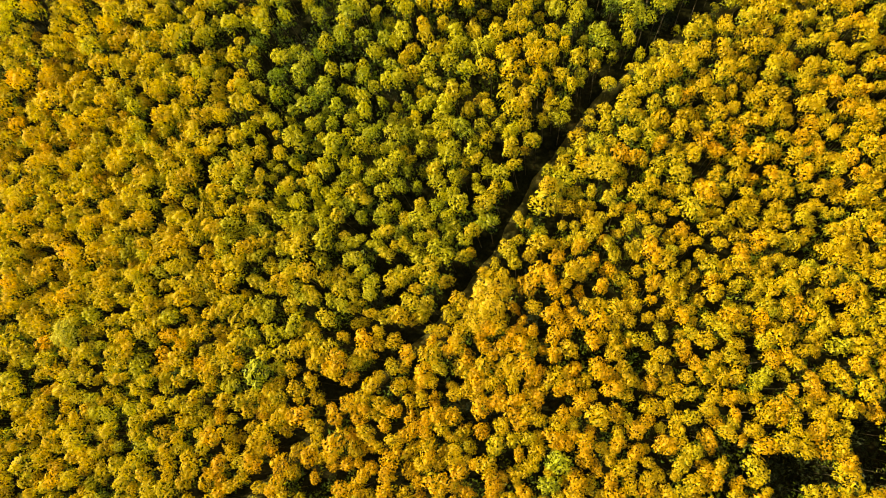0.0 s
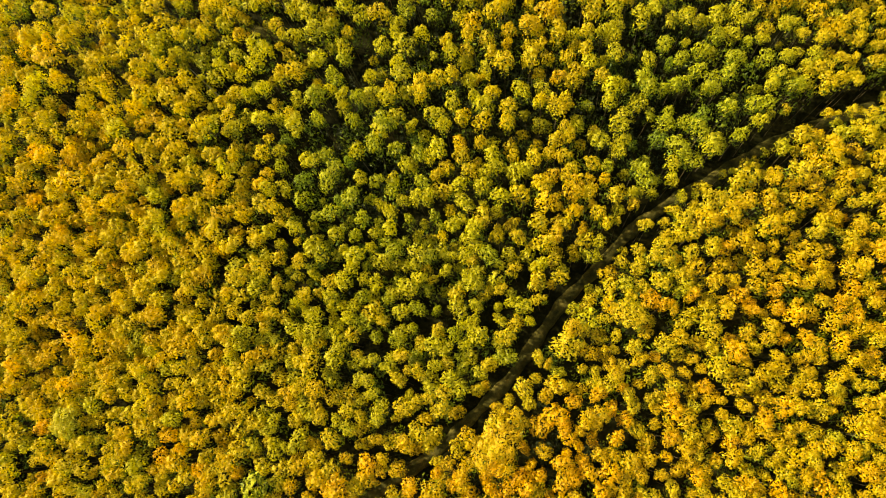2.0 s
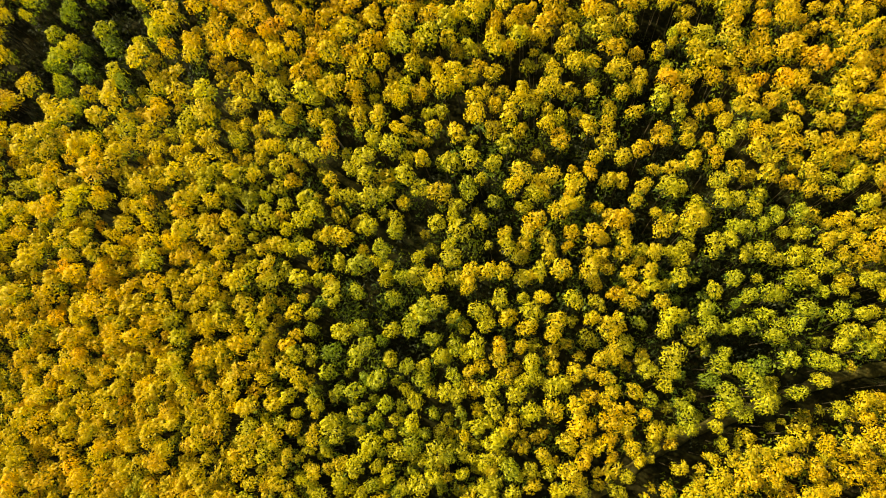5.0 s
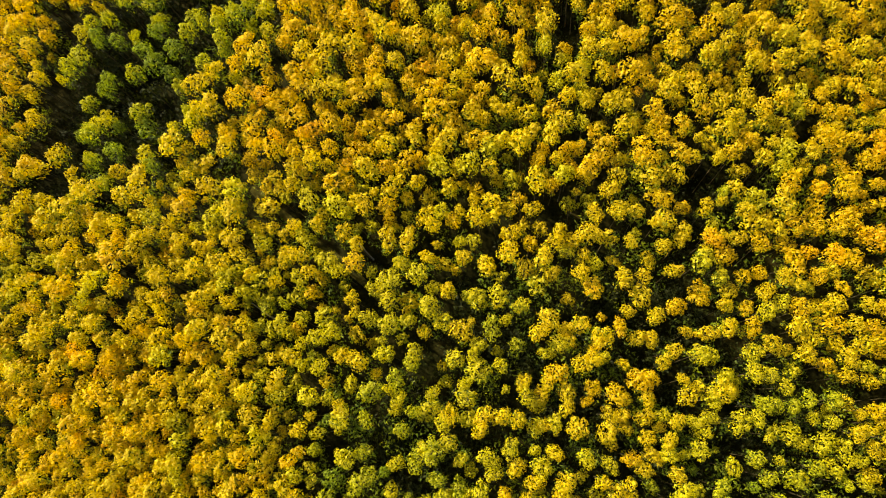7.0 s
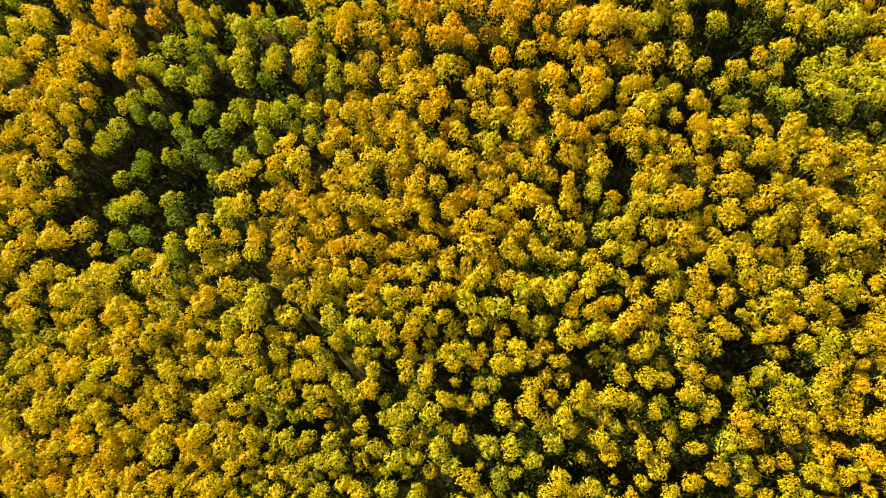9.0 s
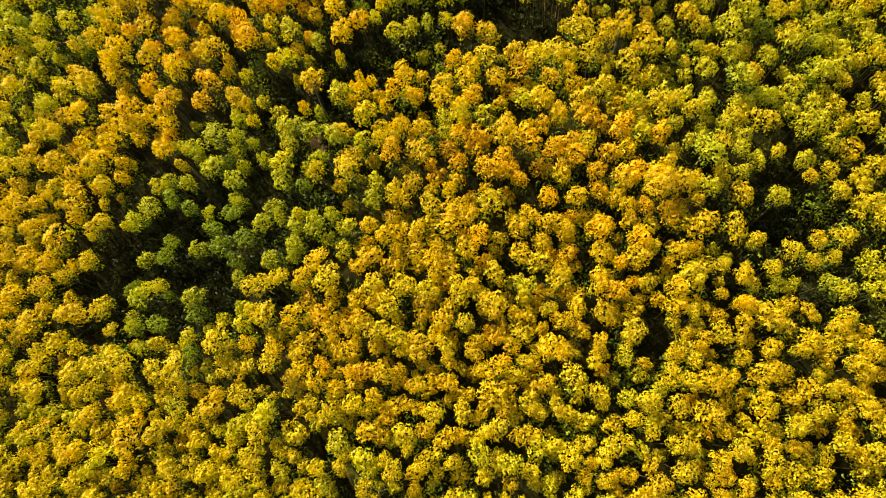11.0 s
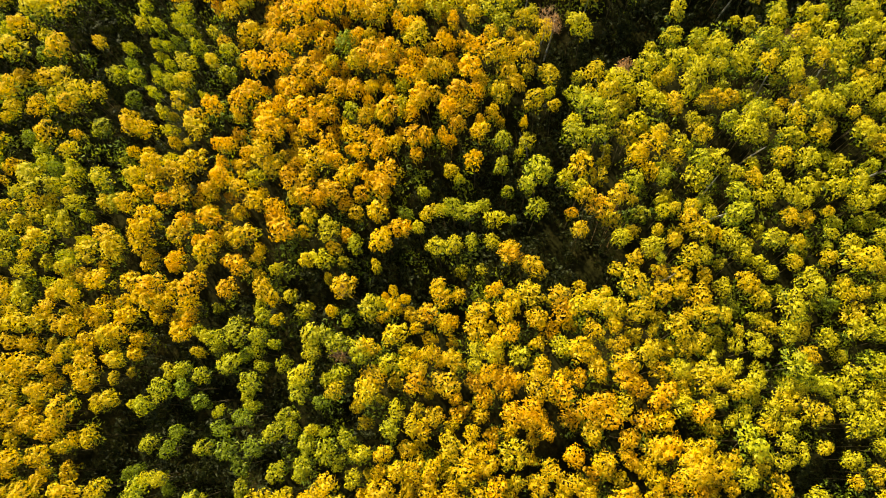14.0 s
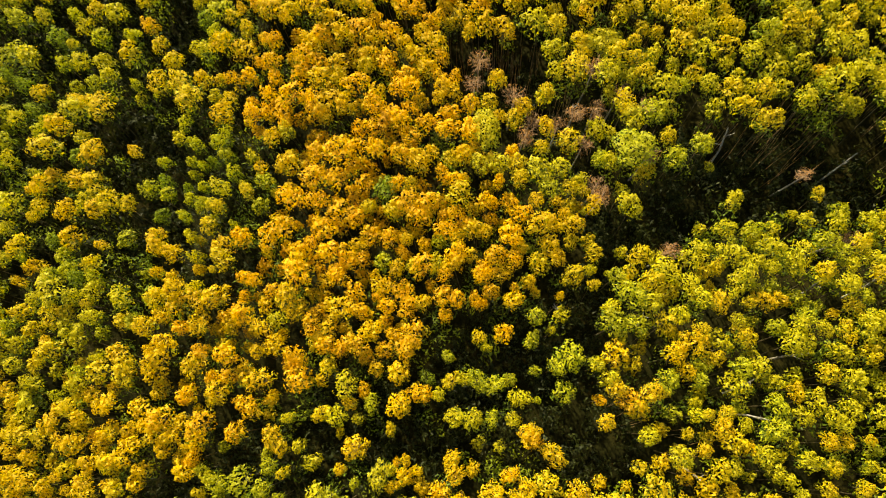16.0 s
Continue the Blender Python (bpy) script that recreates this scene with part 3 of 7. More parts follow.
TRACK_TREES_I = [
    (28.5, 55.8, 0.84, 3.8), (54.2, 55.8, 1.17, 4.3), (47.8, 55.9, 1.01, 2.4), (7.4, 56, 1.18, 3), (24.4, 56, 1.01, 3.9), (-20.3, 56, 1.2, 3.5),
    (-2.2, 56.1, 1.18, 1.8), (37.4, 56.1, 1.51, 2.8), (18.8, 56.2, 1.51, 4), (13.9, 56.2, 1.34, 3.4), (15, 56.2, 1.18, 3.5), (-12.7, 56.2, 1.02, 3.1),
    (32.1, 56.3, 1.01, 3.3), (56, 56.4, 1.18, 4.5), (-51.1, 56.4, 1.4, 4.7), (45.8, 56.5, 0.84, 2.2), (30.3, 56.5, 1.18, 3.7), (16.3, 56.6, 1.18, 3.5),
    (39.4, 56.6, 1.18, 3), (-15, 56.6, 1.2, 3.8), (-25.4, 56.6, 1.03, 4.4), (-41.1, 56.6, 1.39, 4.6), (3, 56.7, 1.18, 2.9), (51.2, 56.7, 0.84, 4),
]
TRACK_TREES_J = [
    (-26.9, 56.7, 1.55, 4.3), (-35.4, 56.7, 1.39, 4.6), (34.2, 56.8, 1.18, 3.6), (-24.1, 56.9, 1.38, 4.4), (47.6, 57.1, 1.01, 2.4), (5.9, 57.2, 1.35, 3),
    (11.9, 57.2, 1.18, 4), (24.1, 57.2, 1.01, 4.2), (53.3, 57.2, 1.18, 4.1), (26.4, 57.3, 1.18, 3.9), (-38.5, 57.3, 1.57, 4.4), (28.7, 57.4, 1.01, 3.5),
    (-6.1, 57.4, 1.19, 2.4), (-18.7, 57.5, 1.03, 4), (7.9, 57.7, 1.35, 3.4), (10.2, 57.7, 1.35, 3.9), (22.7, 57.7, 1.18, 4.2), (-30.3, 57.8, 1.39, 4.3),
    (-43.6, 57.8, 1.75, 4.7), (-33.1, 57.9, 1.39, 4.4), (-9, 58, 1.7, 3.2), (49.8, 58, 1.18, 3.9), (40.3, 58, 1.18, 2.2), (4.2, 58.1, 1.35, 3.1),
]
TRACK_TREES_K = [
    (43.4, 58.1, 1.01, 2.4), (41.9, 58.2, 1.18, 2.4), (47.6, 58.3, 1.18, 2.6), (-21.3, 58.3, 1.55, 4.4), (1.2, 58.4, 1.69, 2.6), (-0.3, 58.5, 1.01, 2.3),
    (-2.9, 58.6, 1.02, 3.2), (34.8, 58.6, 1.35, 3.3), (18.1, 58.7, 1.18, 3.8), (14.3, 58.7, 1.18, 3.2), (45.1, 58.7, 1.18, 2.4), (27.4, 59, 1.18, 3.7),
    (24.4, 59.1, 1.01, 4.3), (20.2, 59.2, 0.84, 4.4), (-9.4, 59.3, 1.02, 3.5), (-31.1, 59.3, 1.56, 4.5), (12.7, 59.6, 1.18, 3.3), (-48.1, 59.6, 1.4, 4.7),
    (32.6, 59.7, 1.69, 3.3), (23.4, 59.8, 1.52, 4.3), (37.2, 59.8, 1.18, 3.4), (-51, 59.8, 1.41, 4.7), (-2.2, 59.9, 1.19, 2.9), (5.9, 59.9, 1.52, 2.9),
]
TRACK_TREES_L = [
    (35.7, 59.9, 1.69, 3.4), (-13.6, 60, 1.54, 2.9), (-11.2, 60, 1.03, 3.4), (17.8, 60, 1.35, 3.8), (-33.3, 60, 1.22, 4.6), (14.8, 60.1, 1.35, 3.5),
    (43.4, 60.1, 1.18, 2.9), (-42.2, 60.1, 1.4, 4.3), (-24.8, 60.3, 1.21, 3.8), (-35.7, 60.3, 1.74, 4.4), (-44.2, 60.3, 1.23, 4.8), (1.9, 60.4, 1.02, 2.6),
    (-17.1, 60.5, 1.55, 3.2), (20.7, 60.6, 1.18, 4.5), (-3.5, 60.7, 0.85, 2.8), (-5.8, 60.8, 1.7, 2.7), (-39.6, 60.8, 1.92, 4.3), (-45.7, 60.8, 1.23, 4.7),
    (-29.1, 61, 1.39, 4.6), (-26.6, 61, 1.39, 4.1), (-20.5, 61.2, 1.56, 3.8), (37.7, 61.2, 1.36, 3.1), (31.6, 61.2, 0.85, 3.4), (26.2, 61.3, 1.69, 4.4),
]
TRACK_TREES_M = [
    (15.6, 61.4, 1.01, 3.7), (5.7, 61.5, 1.01, 3.4), (12.9, 61.5, 1.18, 3.8), (41.6, 61.5, 1.19, 3.1), (-47.9, 61.5, 1.23, 4.7), (-22.8, 61.6, 1.21, 3.9),
    (-8.3, 61.7, 1.2, 3), (27.5, 61.7, 1.36, 4.4), (39.8, 61.7, 1.36, 3.1), (36, 61.8, 1.19, 3.3), (-2.7, 62, 1.36, 2.5), (-49.9, 62.2, 1.23, 4.5),
    (-17.3, 62.5, 1.56, 3.2), (-36.3, 62.5, 1.57, 4.6), (-31.5, 62.5, 1.57, 4.5), (16.7, 62.6, 1.52, 4.1), (-37.9, 62.6, 1.05, 4.7), (-43.1, 62.7, 1.4, 4.7),
    (-5.1, 62.9, 0.85, 3.6), (10, 63.1, 1.01, 3.1), (29.5, 63.1, 1.02, 4.1), (7.4, 63.2, 1.69, 3.2), (-25.2, 63.3, 1.74, 4.4), (19.6, 63.3, 1.36, 3.6),
]
TRACK_TREES_N = [
    (24.7, 63.4, 0.85, 4.2), (-46.6, 63.5, 1.58, 4.7), (20.9, 63.7, 1.19, 3.8), (34.8, 63.8, 1.19, 3.4), (-39.2, 63.8, 1.23, 4.8), (-11.6, 64, 1.21, 3.8),
    (32.9, 64, 1.36, 3.4), (-14, 64.1, 1.04, 3.1), (-0.8, 64.1, 1.19, 2.8), (22.2, 64.1, 1.02, 3.8), (-49.8, 64.1, 1.59, 4.5), (-7.1, 64.3, 1.54, 3.5),
    (30.4, 64.4, 1.19, 4.3), (4.7, 64.5, 1.36, 3.1), (6.8, 64.9, 1.02, 3.3), (15.6, 64.9, 1.02, 3.2), (-0.2, 65, 1.36, 2.9), (-9.2, 65.1, 1.2, 3.8),
    (-15.7, 65.1, 1.39, 4), (-3.7, 65.1, 1.37, 2.8), (-23, 65.3, 1.22, 3.9), (-39.2, 65.4, 1.41, 4.6), (21.5, 65.5, 1.02, 4.3), (-45.6, 65.5, 1.59, 4.6),
]
TRACK_TREES_O = [
    (-42.3, 65.6, 1.58, 4.6), (-29, 65.7, 1.4, 4.5), (17, 65.7, 1.36, 3.5), (-27, 65.9, 1.58, 4.4), (7.5, 65.9, 1.19, 3.7), (28.2, 65.9, 1.2, 4.2),
    (-32.2, 66, 1.58, 3.9), (26.7, 66, 1.2, 4.3), (18.3, 66.1, 1.02, 4.2), (-21.5, 66.4, 1.4, 3.8), (-38.9, 66.5, 1.06, 4.8), (22.2, 66.5, 1.54, 4.3),
    (-14, 66.9, 1.04, 3.3), (-44, 67, 1.23, 4.6), (14.8, 67.1, 1.36, 4), (24, 67.2, 1.2, 4.5), (-11.8, 67.3, 1.38, 3.2), (5.6, 67.3, 1.53, 3.7),
    (-29, 67.4, 1.23, 4.5), (-36.7, 67.4, 1.23, 4.1), (-34.2, 67.4, 1.23, 4.1), (-9.7, 67.7, 1.21, 2.9), (1.1, 67.7, 1.02, 3.9), (18, 67.7, 1.19, 3.9),
]
TRACK_TREES_P = [
    (-24.4, 67.8, 1.76, 4.1), (-39.4, 67.9, 1.41, 4.6), (9.3, 68, 1.53, 2.5), (-48.3, 68, 1.59, 4.5), (-16.1, 68.1, 1.22, 3.7), (19.7, 68.1, 1.37, 4),
    (-42.9, 68.2, 1.24, 4.1), (-32.4, 68.4, 1.41, 4.2), (15.9, 68.4, 1.53, 3.8), (11, 68.7, 0.85, 2.9), (-2.9, 68.7, 1.54, 3), (-27.4, 68.8, 1.58, 4.4),
    (3.4, 68.8, 1.37, 3.3), (-0.9, 68.8, 1.2, 3.3), (-35, 69.3, 1.06, 4.6), (-5.6, 69.3, 1.38, 2.8), (-21.5, 69.6, 1.4, 4), (-47.1, 69.6, 1.24, 3.9),
    (-11.1, 69.8, 1.39, 3), (-40.5, 69.8, 1.42, 4.5), (-25, 70, 1.23, 4.1), (-37.6, 70.1, 1.24, 3.8), (1.9, 70.5, 1.54, 3.2), (12.8, 70.5, 1.2, 3.4),
]
TRACK_TREES_Q = [
    (-44, 70.6, 1.6, 3.9), (-32.2, 70.8, 1.24, 3.7), (-47.6, 71, 1.24, 4.4), (-19.3, 71.3, 1.4, 2.9), (-3.4, 71.3, 1.38, 3), (-35.2, 71.4, 1.42, 4.6),
    (7.6, 71.4, 1.54, 2.9), (10, 71.4, 1.54, 3.1), (6.5, 71.4, 1.03, 2.8), (-28.3, 71.6, 1.41, 4.2), (-16.7, 71.9, 0.88, 2.6), (-23.7, 72, 1.24, 4),
    (-39.8, 72.5, 1.24, 3.6), (4.1, 72.6, 1.2, 3.5), (-26.8, 72.7, 1.42, 4.1), (-43, 72.7, 1.24, 4.5), (-33.3, 72.8, 1.24, 4.2), (2.2, 72.8, 1.03, 3.4),
    (-4.8, 73.1, 1.21, 2.7), (-35.1, 73.4, 1.24, 4.2), (-22, 73.5, 1.24, 3.3), (-42, 73.6, 1.42, 3.6), (-37.9, 73.9, 1.07, 4.6), (-45.6, 74, 1.6, 4.5),
]
TRACK_TREES_R = [
    (-3, 74, 1.73, 3.1), (-17.3, 74.2, 1.06, 3.9), (0.7, 74.2, 1.55, 3.4), (-11.8, 74.5, 1.05, 3.7),
]
MIDDLE_TREES_A = [
    (-53.1, 75, 1.24, 3.5), (-19.5, 75, 1.41, 3.1), (-37.9, 75.1, 1.21, 5), (-9.1, 75.1, 1.22, 2.9), (-47.5, 75.2, 1.23, 4.2), (-44.4, 75.2, 1.4, 4.6),
    (-50.3, 75.4, 1.23, 4.2), (-13, 75.4, 1.17, 3.9), (-33.8, 75.4, 1.42, 4.2), (-1.3, 75.4, 1.21, 3.1), (-32.3, 75.6, 1.55, 3.8), (-20.7, 75.6, 1.19, 3.7),
    (-40.7, 75.6, 1.43, 3.9), (-42.1, 75.7, 1.57, 4.3), (-30.1, 75.7, 1.21, 3.7), (-26.3, 75.8, 1.37, 3.8), (-24.2, 75.9, 1.24, 3), (1.8, 76.1, 1.14, 4),
    (-22.5, 76.1, 1.24, 3.1), (-10.9, 76.5, 1.67, 3.7), (-7.3, 76.5, 1.49, 4.3), (6.2, 76.5, 1.14, 3.7), (18.6, 76.6, 1.13, 3.6), (-17.1, 76.7, 1.18, 4),
]
MIDDLE_TREES_B = [
    (11.9, 76.7, 1.62, 4.3), (30.5, 76.7, 1.12, 4), (-27.9, 76.8, 1.55, 4.2), (-24.9, 77.2, 1.71, 3.8), (26.5, 77.2, 0.96, 4), (-33.9, 77.3, 1.21, 4.1),
    (-19, 77.3, 1.19, 3.5), (-30.5, 77.4, 1.38, 4), (-14.2, 77.4, 1.35, 3.5), (53.1, 77.4, 1.1, 5.1), (32.5, 77.5, 0.96, 4.1), (39.3, 77.5, 1.12, 4.6),
    (-21.9, 77.6, 1.54, 3.4), (35.7, 77.6, 1.44, 4.5), (-42.7, 77.6, 1.25, 4.2), (14.2, 77.8, 1.13, 4.1), (-38.5, 77.9, 2.26, 4.7), (17.2, 77.9, 1.29, 3.8),
    (37.7, 77.9, 0.96, 4.5), (19.6, 78, 1.29, 3.4), (-45.1, 78.1, 1.76, 4.6), (23.9, 78.1, 1.29, 4), (43.4, 78.1, 1.43, 3.9), (5.8, 78.2, 0.98, 3.6),
]
MIDDLE_TREES_C = [
    (48.2, 78.2, 1.26, 4.9), (-49.9, 78.3, 1.41, 3.1), (50.3, 78.3, 1.42, 4.6), (-47.1, 78.4, 1.23, 3.4), (-16.1, 78.4, 1.01, 3.5), (-0.4, 78.4, 1.48, 3.5),
    (21.2, 78.4, 1.61, 3.6), (33.1, 78.4, 1.28, 4.1), (46, 78.5, 1.42, 4.1), (-7, 78.6, 1.16, 4), (-3.5, 78.6, 1.49, 4.3), (11.9, 78.7, 1.3, 4.3),
    (41.2, 78.7, 1.59, 4), (-30.8, 78.9, 1.07, 4.1), (52.2, 79, 1.57, 4.8), (-27.5, 79, 1.25, 4.2), (17.9, 79.2, 1.13, 3.6), (29.5, 79.3, 0.96, 3.7),
    (-13.7, 79.3, 1.41, 2.8), (-52.4, 79.4, 1.25, 3.6), (-19.1, 79.4, 1.36, 3.3), (-26.1, 79.6, 1.03, 4.6), (-55.4, 79.7, 1.25, 4.3), (-22.8, 79.7, 1.71, 3.6),
]
MIDDLE_TREES_D = [
    (30.8, 79.7, 1.61, 3.8), (-44.1, 79.9, 1.41, 4.6), (-40.6, 80, 1.23, 4.3), (-34.9, 80.1, 1.74, 4.4), (2.3, 80.1, 1.15, 4.2), (-29.9, 80.2, 1.38, 4.2),
    (-8.5, 80.3, 1.34, 3.7), (40.3, 80.3, 1.44, 3.4), (-37.9, 80.4, 1.22, 4.5), (-52.2, 80.5, 1.42, 3.9), (48.5, 80.5, 1.58, 5), (7.8, 80.6, 1.47, 3.4),
    (25.2, 80.8, 1.45, 3.8), (-47.8, 80.9, 1.24, 4.2), (5, 80.9, 1.15, 4.7), (-12.2, 80.9, 1.18, 4), (-14.7, 80.9, 1.18, 3.7), (27.5, 80.9, 1.13, 4),
    (-25.7, 80.9, 1.07, 4.2), (9.8, 81, 1.14, 3.6), (21.9, 81, 1.29, 4.1), (-19.5, 81.1, 1.19, 4), (35.7, 81.1, 1.12, 3.7), (44.8, 81.1, 1.91, 3.6),
]
MIDDLE_TREES_E = [
    (-42.3, 81.4, 1.23, 4.7), (33.1, 81.4, 1.12, 3.8), (-36.1, 81.5, 1.05, 4.3), (-33.5, 81.5, 1.26, 4), (-54.8, 81.6, 1.43, 4.7), (-31.5, 81.6, 1.21, 4.5),
    (-27.7, 81.7, 1.04, 3.1), (-2.9, 81.7, 0.99, 4.6), (1.6, 81.8, 1.32, 4.1), (14.8, 81.8, 1.14, 3.6), (37.7, 81.8, 0.8, 3.7), (-45.2, 81.8, 1.26, 4.3),
    (5.4, 81.9, 0.98, 4.7), (53.3, 81.9, 1.1, 5), (41.6, 81.9, 1.6, 3), (11.8, 82, 1.14, 3.6), (-20.8, 82, 0.89, 3.7), (-25.9, 82.1, 1.55, 3.1),
    (-40.4, 82.2, 1.58, 4.7), (3.6, 82.2, 1.15, 3.6), (51.4, 82.2, 1.58, 4.8), (30.5, 82.3, 1.61, 4.1), (-38.1, 82.6, 1.23, 4.6), (-5.8, 82.7, 1.5, 4.1),
]
MIDDLE_TREES_F = [
    (9.8, 82.7, 1.47, 3.6), (-31, 82.7, 1.26, 4.1), (-41.6, 82.7, 1.08, 4.3), (-22.9, 82.8, 1.89, 3.5), (48.6, 82.8, 1.11, 4.9), (7.4, 82.9, 0.82, 4.1),
    (-9.4, 83, 1.85, 4.1), (37.4, 83.1, 0.8, 2.5), (-44.4, 83.2, 1.41, 4.5), (-33.9, 83.3, 1.57, 4), (-53, 83.4, 1.43, 3.8), (-3.3, 83.4, 1.33, 4.5),
    (45.4, 83.4, 1.59, 4.2), (-47.7, 83.5, 1.95, 4.5), (-42.5, 83.6, 1.23, 4.7), (-18.5, 83.6, 1.88, 3.6), (-40.5, 83.6, 1.26, 4.1), (-25.3, 83.6, 1.61, 3.1),
    (-36.3, 83.7, 1.22, 4.3), (-29.4, 83.8, 1.73, 4.5), (-0.9, 83.8, 1, 4.4), (24.5, 83.8, 1.46, 3.6), (-13.4, 84, 1.69, 3.2), (-6.9, 84.1, 1.17, 4.1),
]
MIDDLE_TREES_G = [
    (53.1, 84.2, 1.43, 5.1), (15.2, 84.5, 1.63, 4.1), (4.6, 84.6, 1.32, 4.2), (17.2, 84.6, 1.14, 4.4), (29.5, 84.6, 1.61, 3.8), (-42.8, 84.8, 1.09, 4),
    (-54, 84.9, 1.26, 4.8), (-45, 85, 1.77, 4.5), (49.7, 85.1, 0.8, 5), (-34.2, 85.1, 1.26, 4.2), (-32.1, 85.2, 1.22, 4.5), (32.5, 85.3, 1.61, 3.9),
    (44.8, 85.3, 1.44, 3.8), (12.1, 85.4, 1.31, 3.7), (10.4, 85.4, 0.98, 4.5), (25.5, 85.4, 1.3, 3.8), (47.4, 85.4, 1.27, 4.8), (-2, 85.5, 1.67, 4.3),
    (40, 85.5, 1.12, 3.7), (0.8, 85.6, 1.16, 3.9), (18.5, 85.6, 1.47, 3.9), (21.2, 85.7, 1.14, 3.7), (51.9, 85.8, 1.11, 5), (-29.1, 85.9, 1.21, 3.9),
]
MIDDLE_TREES_H = [
    (-21.9, 86, 1.72, 3.8), (-38.4, 86.2, 1.76, 4.6), (-25.7, 86.3, 1.73, 3.6), (-51.7, 86.4, 1.62, 4.6), (-41.6, 86.5, 1.95, 4.5), (-9.9, 86.5, 1.69, 4.7),
    (-8.1, 86.5, 1.18, 4.7), (42.9, 86.6, 1.28, 3.8), (-15.3, 86.7, 1.19, 3.7), (37.4, 86.7, 0.96, 4.2), (9.7, 86.8, 1.32, 4.2), (28.8, 86.8, 1.46, 4.5),
    (-34.9, 86.9, 2.1, 4.3), (3.5, 87, 1.66, 3.7), (21.9, 87, 1.79, 4.2), (34.4, 87, 1.13, 4.2), (48.8, 87.1, 1.12, 4.9), (-44.1, 87.2, 1.24, 4.1),
    (-5.3, 87.2, 1.68, 4.1), (19.5, 87.3, 1.14, 4.7), (33.1, 87.3, 1.29, 4.5), (45.5, 87.3, 1.6, 3.8), (7.3, 87.4, 1.65, 3.9), (25.8, 87.4, 1.14, 4.5),
]
MIDDLE_TREES_I = [
    (39.3, 87.4, 1.45, 4.4), (15.5, 87.6, 1.15, 4.2), (5.6, 87.7, 1.16, 3.9), (23.5, 87.7, 1.3, 4.5), (-8.9, 87.9, 0.84, 4.5), (17.8, 87.9, 0.98, 4.7),
    (51.7, 88.1, 1.76, 5.1), (53.7, 88.2, 1.12, 5.1), (-55.3, 88.3, 2, 5.1), (-3.2, 88.3, 1.34, 4.5), (-0.7, 88.3, 1.5, 3.9), (49.5, 88.4, 1.6, 4.9),
    (-14.7, 88.5, 1.53, 4.8), (-10.7, 88.5, 1.02, 4.7), (27.8, 88.5, 1.62, 4.5), (37.1, 88.7, 1.29, 4.2), (41.6, 88.8, 1.12, 4.1), (1, 89, 1, 4.8),
    (-28.9, 89.1, 1.39, 4.4), (23.8, 89.1, 1.63, 4.5), (-12.1, 89.2, 1.36, 3.8), (16.5, 89.3, 0.99, 4.7), (19.2, 89.3, 1.15, 4.7), (35.4, 89.3, 0.81, 4.2),
]
MIDDLE_TREES_J = [
    (20.8, 89.4, 1.14, 4.7), (-33.9, 89.5, 1.23, 1.8), (10, 89.5, 1.65, 3.6), (41, 89.5, 1.29, 4.1), (31.1, 89.5, 1.13, 4.5), (-39.1, 89.6, 1.24, 4.1),
    (-45.2, 89.8, 1.07, 4.6), (-52.2, 89.8, 1.09, 4.4), (-27, 89.8, 1.73, 4.6), (3.4, 89.8, 1.17, 4.3), (13.8, 89.9, 1.65, 3.8), (38.4, 90.1, 1.61, 4.5),
    (50.2, 90.1, 1.12, 5), (-29.7, 90.2, 1.05, 4.4), (-17.3, 90.2, 1.37, 4.6), (-20.6, 90.2, 1.2, 4.4), (-15.1, 90.2, 1.36, 4.4), (11.7, 90.2, 1.32, 3.4),
    (-7.2, 90.3, 1.52, 4.3), (45.6, 90.3, 1.44, 4.1), (-4.7, 90.4, 1.18, 4.6), (-2.6, 90.4, 1.51, 3.8), (-54.8, 90.6, 1.09, 5), (-50.2, 90.6, 1.81, 4.8),
]
MIDDLE_TREES_K = [
    (-42, 90.6, 1.07, 1.7), (8.3, 90.6, 1.66, 4.7), (-10, 90.7, 1.19, 4.3), (-23.6, 90.9, 1.73, 4.6), (4.8, 90.9, 1.67, 4), (29.8, 90.9, 0.97, 4.5),
    (33.4, 90.9, 1.29, 4.5), (43.6, 90.9, 1.29, 4.1), (17.8, 91, 1.48, 4.2), (26.8, 91.1, 1.63, 4.4), (0.2, 91.2, 1.51, 3.6), (15.1, 91.3, 1.32, 4.5),
    (39.7, 91.4, 1.45, 4.2), (31.5, 91.5, 1.13, 4.5), (-34.7, 91.6, 1.41, 3.2), (-19.6, 91.6, 1.37, 4.9), (51.3, 91.8, 1.28, 4.7), (53.2, 91.9, 1.12, 4.8),
    (-38.9, 92, 1.42, 1.2), (-13.7, 92, 1.02, 4.7), (47, 92, 1.29, 3.6), (-52.5, 92.1, 1.27, 4.7), (-47.1, 92.1, 1.62, 4.3), (43, 92.2, 1.29, 4.2),
]
